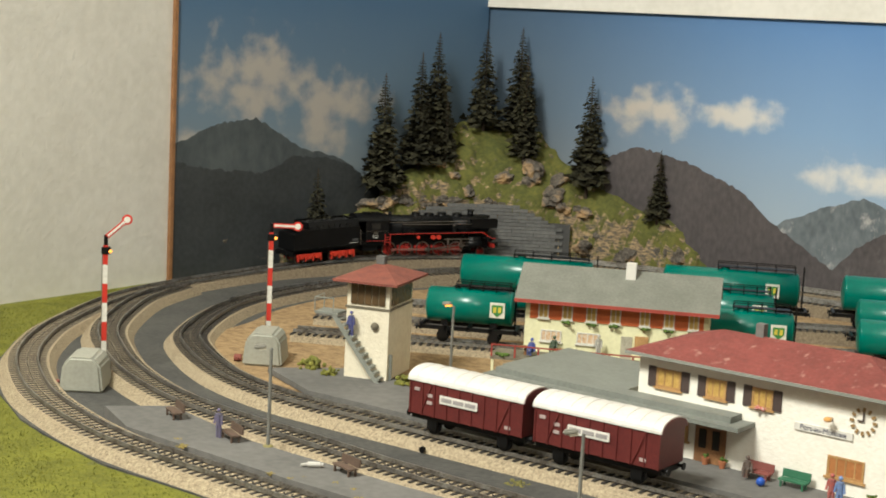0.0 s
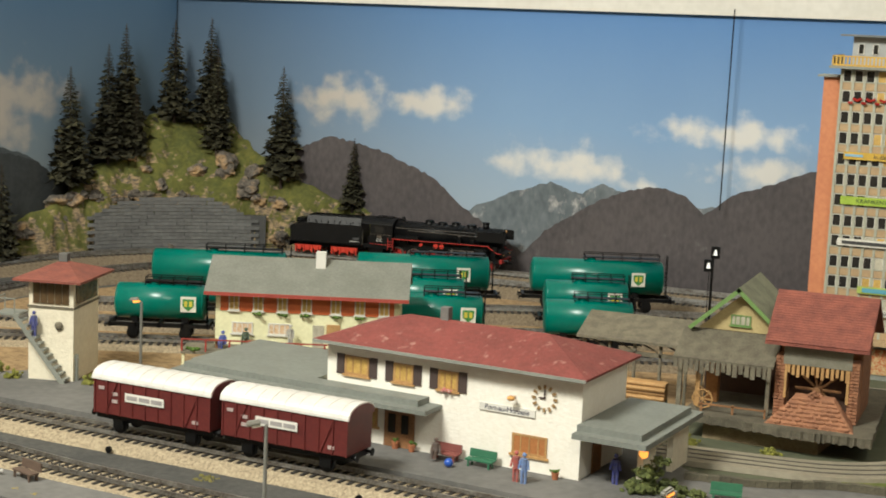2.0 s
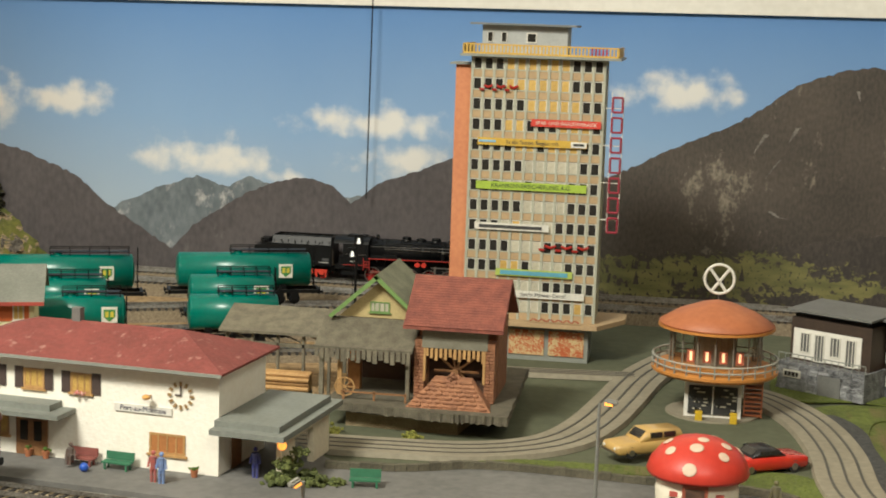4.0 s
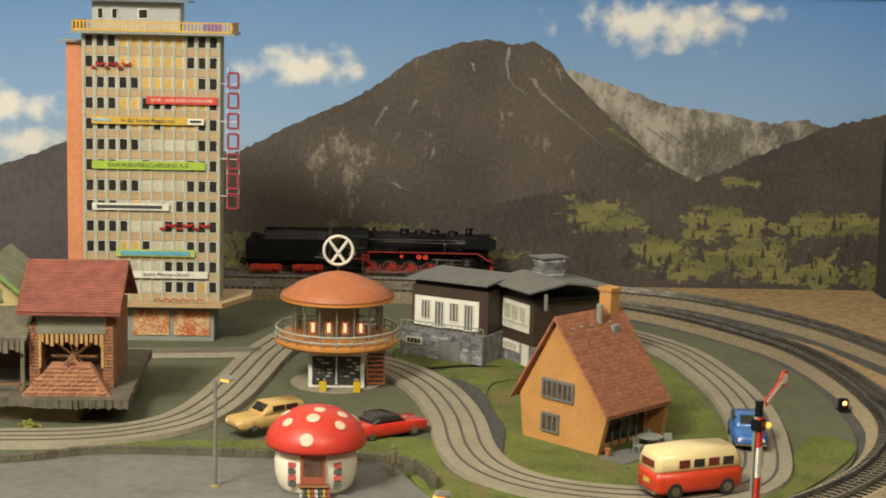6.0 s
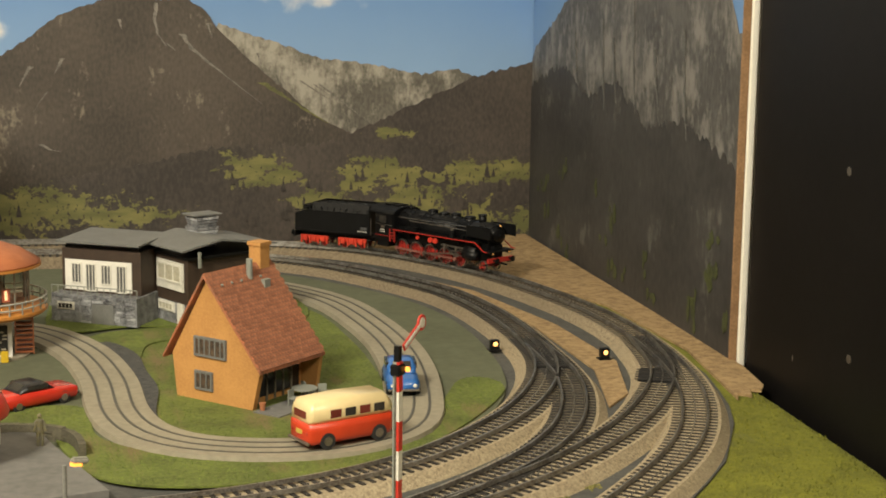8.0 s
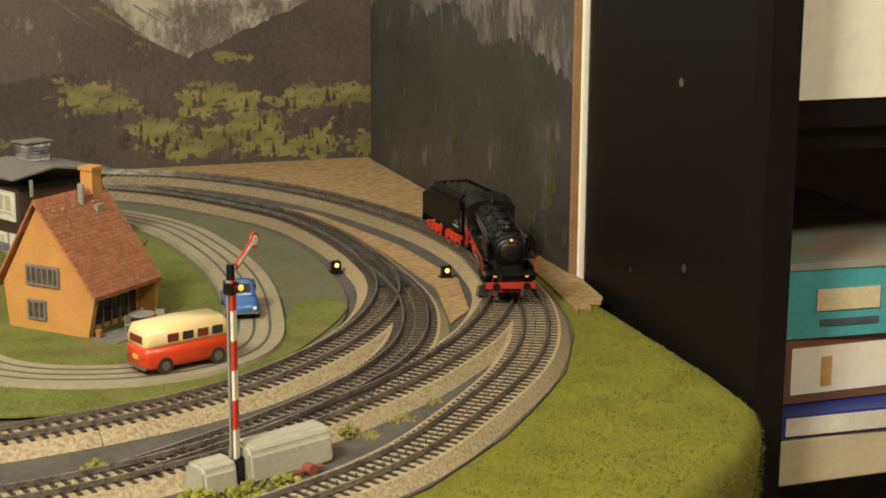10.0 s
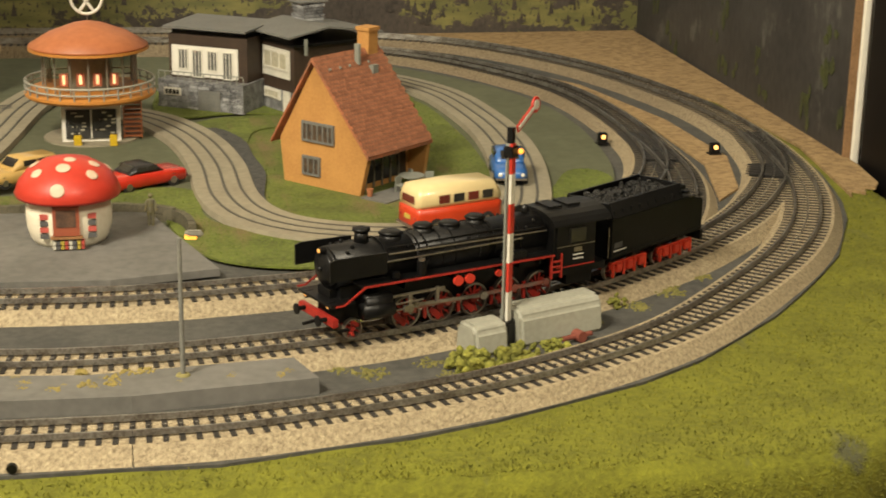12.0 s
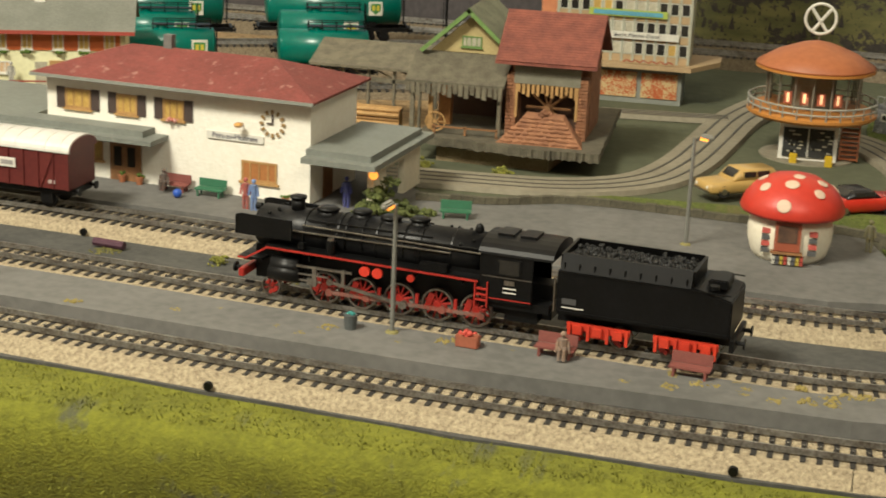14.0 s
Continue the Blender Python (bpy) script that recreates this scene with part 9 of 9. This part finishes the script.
pb = nt.nodes["Principled BSDF"]
src = pb.inputs["Base Color"].links[0].from_socket
geo, sep = nt.nodes.new("ShaderNodeNewGeometry"), nt.nodes.new("ShaderNodeSeparateXYZ")
nt.links.new(geo.outputs["True Normal"], sep.inputs[0])
nz = nt.nodes.new("ShaderNodeTexNoise")
nz.inputs["Scale"].default_value = 30
add = nt.nodes.new("ShaderNodeMath")
add.operation = "MULTIPLY_ADD"
add.inputs[1].default_value = 0.7
nt.links.new(nz.outputs["Fac"], add.inputs[0])
nt.links.new(sep.outputs[2], add.inputs[2])
mr = nt.nodes.new("ShaderNodeMapRange")
mr.inputs[1].default_value, mr.inputs[2].default_value = 0.36, 0.56
nt.links.new(add.outputs[0], mr.inputs[0])
rc = nt.nodes.new("ShaderNodeValToRGB")
for p, c in ((0.0, (0.105, 0.092, 0.075)), (1.0, (0.40, 0.29, 0.16))):
    rc.color_ramp.elements[int(p)].position, rc.color_ramp.elements[int(p)].color = 0.38 + 0.24 * p, (*c, 1)
nr = nt.nodes.new("ShaderNodeTexNoise")
nr.inputs["Scale"].default_value, nr.inputs["Detail"].default_value = 70, 5
nt.links.new(nr.outputs["Fac"], rc.inputs[0])
mx = nt.nodes.new("ShaderNodeMix")
mx.data_type = "RGBA"
nt.links.new(mr.outputs[0], mx.inputs[0])
nt.links.new(rc.outputs[0], mx.inputs[6])
nt.links.new(src, mx.inputs[7])
nt.links.new(mx.outputs[2], pb.inputs["Base Color"])
HROCK = crag("hill_boulder", (0.19, 0.165, 0.135), (0.44, 0.29, 0.14), (60, 0.3, 0.6), 0.97, 40.0, 0.2, 0.9, 0.35, 0.8)
rd = random.Random(29)
for k, (x, y, r) in enumerate([(-0.208 + q * 0.020 + rd.uniform(-1, 1) * 0.008, 1.667 + rd.uniform(-0.012, 0.012), rd.uniform(0.009, 0.017)) for q in range(10)] + [(-0.34 + q * 0.017, 1.592 + q * 0.0052 + rd.uniform(-0.006, 0.006), rd.uniform(0.005, 0.010)) for q in range(12)] + [(-0.262, 1.645, 0.012), (-0.238, 1.668, 0.017), (-0.232, 1.660, 0.013), (-0.205, 1.682, 0.013), (-0.395, 1.50, 0.010), (-0.385, 1.47, 0.008), (-0.37, 1.515, 0.012), (-0.352, 1.53, 0.011), (-0.165, 1.672, 0.013), (-0.145, 1.678, 0.012)]):
    z = hill_z(x, y)
    if z < 0.006:
        continue
    rk = B()
    bmesh.ops.create_icosphere(rk, subdivisions=3, radius=1)
    for v in rk.verts:
        q = 1 + 0.55 * noise.fractal(v.co * 1.3 + Vector((k * 3.7, 0, 0)), 1.0, 2.0, 4)
        v.co = Vector((v.co.x * r * q, v.co.y * r * q * 0.8, v.co.z * r * q * 0.62))
    solo("rock", rk, HROCK, "ochre and grey plaster rock in the model hillside", "rock", m=pose(x, y, z - r * 0.12, 0, rd.uniform(-25, 25), rd.uniform(0, 360)), group="hill rocks")
rd = random.Random(53)
for k in range(90):
    i = rd.randrange(len(near_outer))
    p, q = near_outer[i], near_side[i]
    if not -0.392 < p.x < -0.01:
        continue
    s = float(np.interp(p.x, SX, SZ))
    r = rd.uniform(0.006, 0.012)
    c = p - q * rd.uniform(0.041, 0.046)
    z = rd.uniform(0.10, 0.80) * min(0.6 * s, 0.07) + 0.004
    if -0.322 < p.x < -0.148:
        r, z = rd.uniform(0.004, 0.0075), rd.uniform(0.070, 0.079)
    rk = B()
    bmesh.ops.create_icosphere(rk, subdivisions=3, radius=1)
    for v in rk.verts:
        f = 1 + 0.6 * noise.fractal(v.co * 1.5 + Vector((k * 5.3, 2, 0)), 1.0, 2.0, 4)
        v.co = Vector((v.co.x * r * f, v.co.y * r * f * 0.62, v.co.z * r * f * 0.8))
    solo("rock", rk, HROCK, "ochre and grey plaster rock in the model hillside", "rock", m=Matrix.Translation((c.x, c.y, z)) @ Matrix.Rotation(math.atan2(-q.x, q.y), 4, "Z"), group="hill rocks")
hill = solo("hill", bm, hm, "grassy model hill with bare ochre rocks", kind="structure", smooth=True)
rw_pts = [p for p in spline([v for v in near_outer[::6]], 0.008) if -0.310 < p.x < -0.158 and p.y > 1.4]
rwall = thing("retaining_wall", Matrix(), "dark grey block retaining wall in the hillside", "wall")
rsd = sides(rw_pts)
bm = B()
sweep(bm, [p - s * 0.034 for p, s in zip(rw_pts, rsd)], [(-0.004, 0.004), (0.002, 0.004), (0.002, 0.050), (-0.004, 0.050)])
part("core", bm, mat("mortar_dark", (0.07, 0.07, 0.068)), rwall)
RS = mat("retaining_block", (0.15, 0.15, 0.145), (0.095, 0.095, 0.092), 0.85, scale=150, bump=0.5, island=0.3)
rd = random.Random(17)
n_rw = len(rw_pts)
for r in range(16):
    for i in range(r % 2, n_rw - 2, 2):
        top = 0.069 - 0.017 * max(0.0, 1 - min(i, n_rw - 3 - i) / (n_rw * 0.22)) ** 1.3
        if 0.0045 + r * 0.0041 > top - 0.003:
            continue
        p = rw_pts[i] - rsd[i] * (0.0312 - rd.uniform(0, 0.0010))
        u = rd.uniform(-0.0008, 0.0008)
        part("block", box(B(), -0.0087 + u, 0.0086 + u, -0.0012, 0.0008, 0.0045 + r * 0.0041, 0.0083 + r * 0.0041 + rd.uniform(-0.0002, 0.0002)), RS, rwall, m=Matrix.Translation((p.x, p.y, rise(rw_pts[i]))) @ Matrix.Rotation(math.atan2(rsd[i].x, -rsd[i].y), 4, "Z"))

FIR = mat("fir_needles", (0.050, 0.046, 0.019), (0.022, 0.021, 0.010), 0.95, scale=200, island=0.3)


def fir(x, y, z, h, seed):
    t = thing("fir_tree", pose(x, y, z, 0, 0, seed * 47), "dark green bristly model fir on the hill", "tree", group="model firs")
    part("trunk", tube(B(), (0, 0, -0.006), (0, 0, h * 0.98), 0.0022, 0.0004, seg=7), mat("fir_trunk", (0.06, 0.04, 0.025)), t)
    rd = random.Random(seed)
    bm = B()
    tiers = int(h / 0.0036)
    for k in range(tiers):
        w = k / tiers
        zz = h * (0.12 + 0.86 * w)
        r = h * 0.170 * (1 - w) ** 0.9 * rd.uniform(0.8, 1.12) + 0.0012
        n = int(9 + 9 * (1 - w))
        for b in range(n):
            a = 2 * math.pi * (b + rd.random()) / n
            rr = r * rd.uniform(0.65, 1.12)
            c, s = math.cos(a), math.sin(a)
            dz = -rr * rd.uniform(-0.05, 0.5)
            for j in range(4):
                q0, q1 = 0.25 + 0.2 * j, 0.55 + 0.2 * j
                wd = rr * 0.22 * rd.uniform(0.7, 1.3)
                j1, j2 = rd.uniform(-1, 1) * wd, rd.uniform(-0.8, 0.8) * wd
                vs = [bm.verts.new((c * rr * q0 - s * wd, s * rr * q0 + c * wd, zz + dz * q0 + j2)), bm.verts.new((c * rr * q0 + s * wd, s * rr * q0 - c * wd, zz + dz * q0 - j2)), bm.verts.new((c * rr * q1 + s * j1, s * rr * q1 - c * j1, zz + dz * q1 + rd.uniform(-0.4, 0.6) * wd))]
                bm.faces.new(vs)
    tagged(part("crown", bm, FIR, t), "bristly dark green crown")


for k, (x, y, zt, zb) in enumerate(((-0.408, 1.530, 0.223, 0.098), (-0.356, 1.575, 0.251, 0.115), (-0.333, 1.605, 0.276, 0.094), (-0.318, 1.602, 0.195, 0.092), (-0.268, 1.665, 0.282, 0.176), (-0.221, 1.690, 0.287, 0.148), (-0.212, 1.668, 0.252, 0.148), (-0.129, 1.690, 0.237, 0.108), (-0.040, 1.702, 0.162, 0.086), (-0.394, 1.425, 0.118, 0.053))):
    f = (y + 0.014) / (1.614 if k < 9 else 1.464)
    X, zt2, zb2 = 0.692 + (x - 0.692) * f, 0.305 + (zt - 0.305) * f, 0.305 + (zb - 0.305) * f
    g = max(0.004, hill_z(X, y), hill_z(X - 0.006, y) - 0.004) - 0.003
    fir(X, y, g, zt2 - g, 60 + k)

# ---- black bookcase with boxes ----
case = thing("bookcase", Matrix(), "black bookcase beside the railway table", "bookcase")
BLK = mat("black_lacquer", (0.007, 0.006, 0.006), (0.004, 0.0035, 0.0035), 0.5, scale=12, spec=0.14)
part("side_panel", prism(B(), [(1.2855, 1.096), (1.2640, 0.826), (1.2665, 0.812), (1.286, 0.812), (1.306, 1.096)], -0.95, 0.62), BLK, case, "black side panel")
for y, z in ((1.005, 0.030), (0.93, 0.172), (0.915, 0.052)):
    part("screw", tube(B(), (1.272 + (y - 0.93) * 0.085, y, z), (1.279 + (y - 0.93) * 0.085, y, z), 0.0030, seg=10), STEEL, case, "bright screw head")
part("shelf_board", box(B(), 1.3065, 1.75, 0.86, 1.14, -0.092, -0.078), BLK, case)
part("shelf_board", box(B(), 1.3065, 1.75, 0.86, 1.14, 0.135, 0.150), BLK, case)
part("back_panel", box(B(), 1.3065, 1.75, 1.141, 1.15, -0.4, 0.62), mat("back_brown", (0.10, 0.085, 0.06)), case)
part("far_side", box(B(), 1.752, 1.78, 0.86, 1.15, -0.95, 0.62), BLK, case)
bx = thing("cardboard_box", pose(1.307, 0.862, 0.0135, 0, 0, -4), "worn turquoise cardboard box on a shelf", "box")
TQ = mat("box_turquoise", (0.06, 0.34, 0.40), (0.045, 0.28, 0.33), 0.6, scale=30)
part("box_body", box(B(), 0, 0.15, 0, 0.24, 0, 0.045), TQ, bx)
part("lid", box(B(), -0.001, 0.151, -0.001, 0.241, 0.0452, 0.0500), mat("box_lid", (0.16, 0.33, 0.33), (0.34, 0.22, 0.15), 0.6, scale=18), bx, "printed lid")
part("end_print", box(B(), -0.0012, -0.0002, 0.01, 0.12, 0.006, 0.040), mat("end_print", (0.46, 0.39, 0.27), (0.2, 0.16, 0.12), scale=40), bx, "faded picture on the end")
part("logo_bars", box(B(), 0.030, 0.075, -0.0012, -0.0002, 0.018, 0.032), mat("logo_cream", (0.62, 0.55, 0.36)), bx, "cream logo shape")
part("text_bar", box(B(), 0.033, 0.075, -0.0012, -0.0002, 0.008, 0.012), mat("ink_dark2", (0.06, 0.08, 0.10)), bx)
b2 = thing("card_box", pose(1.314, 0.862, -0.0300), "flat brown box with a white label", "box")
part("box_body", box(B(), 0, 0.14, 0, 0.12, 0, 0.0425), mat("box_brown", (0.16, 0.07, 0.04)), b2)
part("label", box(B(), 0.008, 0.13, -0.0008, -0.0001, 0.006, 0.037), WHITE, b2, "white label")
part("label_print", box(B(), 0.030, 0.038, -0.0012, -0.0009, 0.010, 0.030), WOODL, b2)
bk = thing("book", pose(1.292, 0.845, -0.0465, 0, 0, -3), "thick blue book lying flat", "book")
part("cover", box(B(), 0.014, 0.15, 0, 0.12, 0, 0.0155), mat("book_blue", (0.02, 0.04, 0.22), rough=0.35), bk, "blue cover")
part("page_block", box(B(), 0.0165, 0.15, -0.0015, 0.0, 0.002, 0.0135), mat("paper_edge", (0.62, 0.60, 0.55)), bk, "pale page edges")
ps = thing("paper_stack", pose(1.3035, 0.842, -0.0775), "thick yellowed stack of papers", "paper stack")
part("paper_block", box(B(), 0, 0.16, 0, 0.12, 0, 0.0300, bevel=0.001), mat("paper_old", (0.48, 0.42, 0.30), (0.40, 0.35, 0.25), 0.8, scale=20), ps)
wb = thing("white_binder", pose(1.3035, 0.850, 0.1505), "white boxed binder on the upper shelf", "binder")
part("box_body", box(B(), 0, 0.12, 0, 0.12, 0.018, 0.14), WHITE, wb)
part("foot", box(B(), 0.002, 0.118, 0.002, 0.118, 0, 0.0179), BLK, wb)
lp = thing("paper_pile", pose(1.3035, 0.83, -0.19), "pale grey pile of papers below the shelf", "paper stack")
part("paper_block", box(B(), 0, 0.2, 0, 0.2, 0, 0.07), mat("paper_grey", (0.45, 0.43, 0.42)), lp)
part("pile_base", box(B(), 0.001, 0.2, 0.001, 0.2, -0.76, -0.0002), BLK, lp)

# ---- sleepers that stand close to the viewer ----
bm = B()
box(bm, -0.0148, 0.0148, -0.00125, 0.00125, 0.0095, 0.0106)
sleeper_mesh = finish("sleeper", bm, SLEEPER)
for root, near in TRACKS:
    for x, y, z, a in near:
        ob = new("sleeper", sleeper_mesh)
        ob.parent = root
        ob.matrix_basis = Matrix.Translation((x, y, z)) @ Matrix.Rotation(a, 4, "Z")

motions()
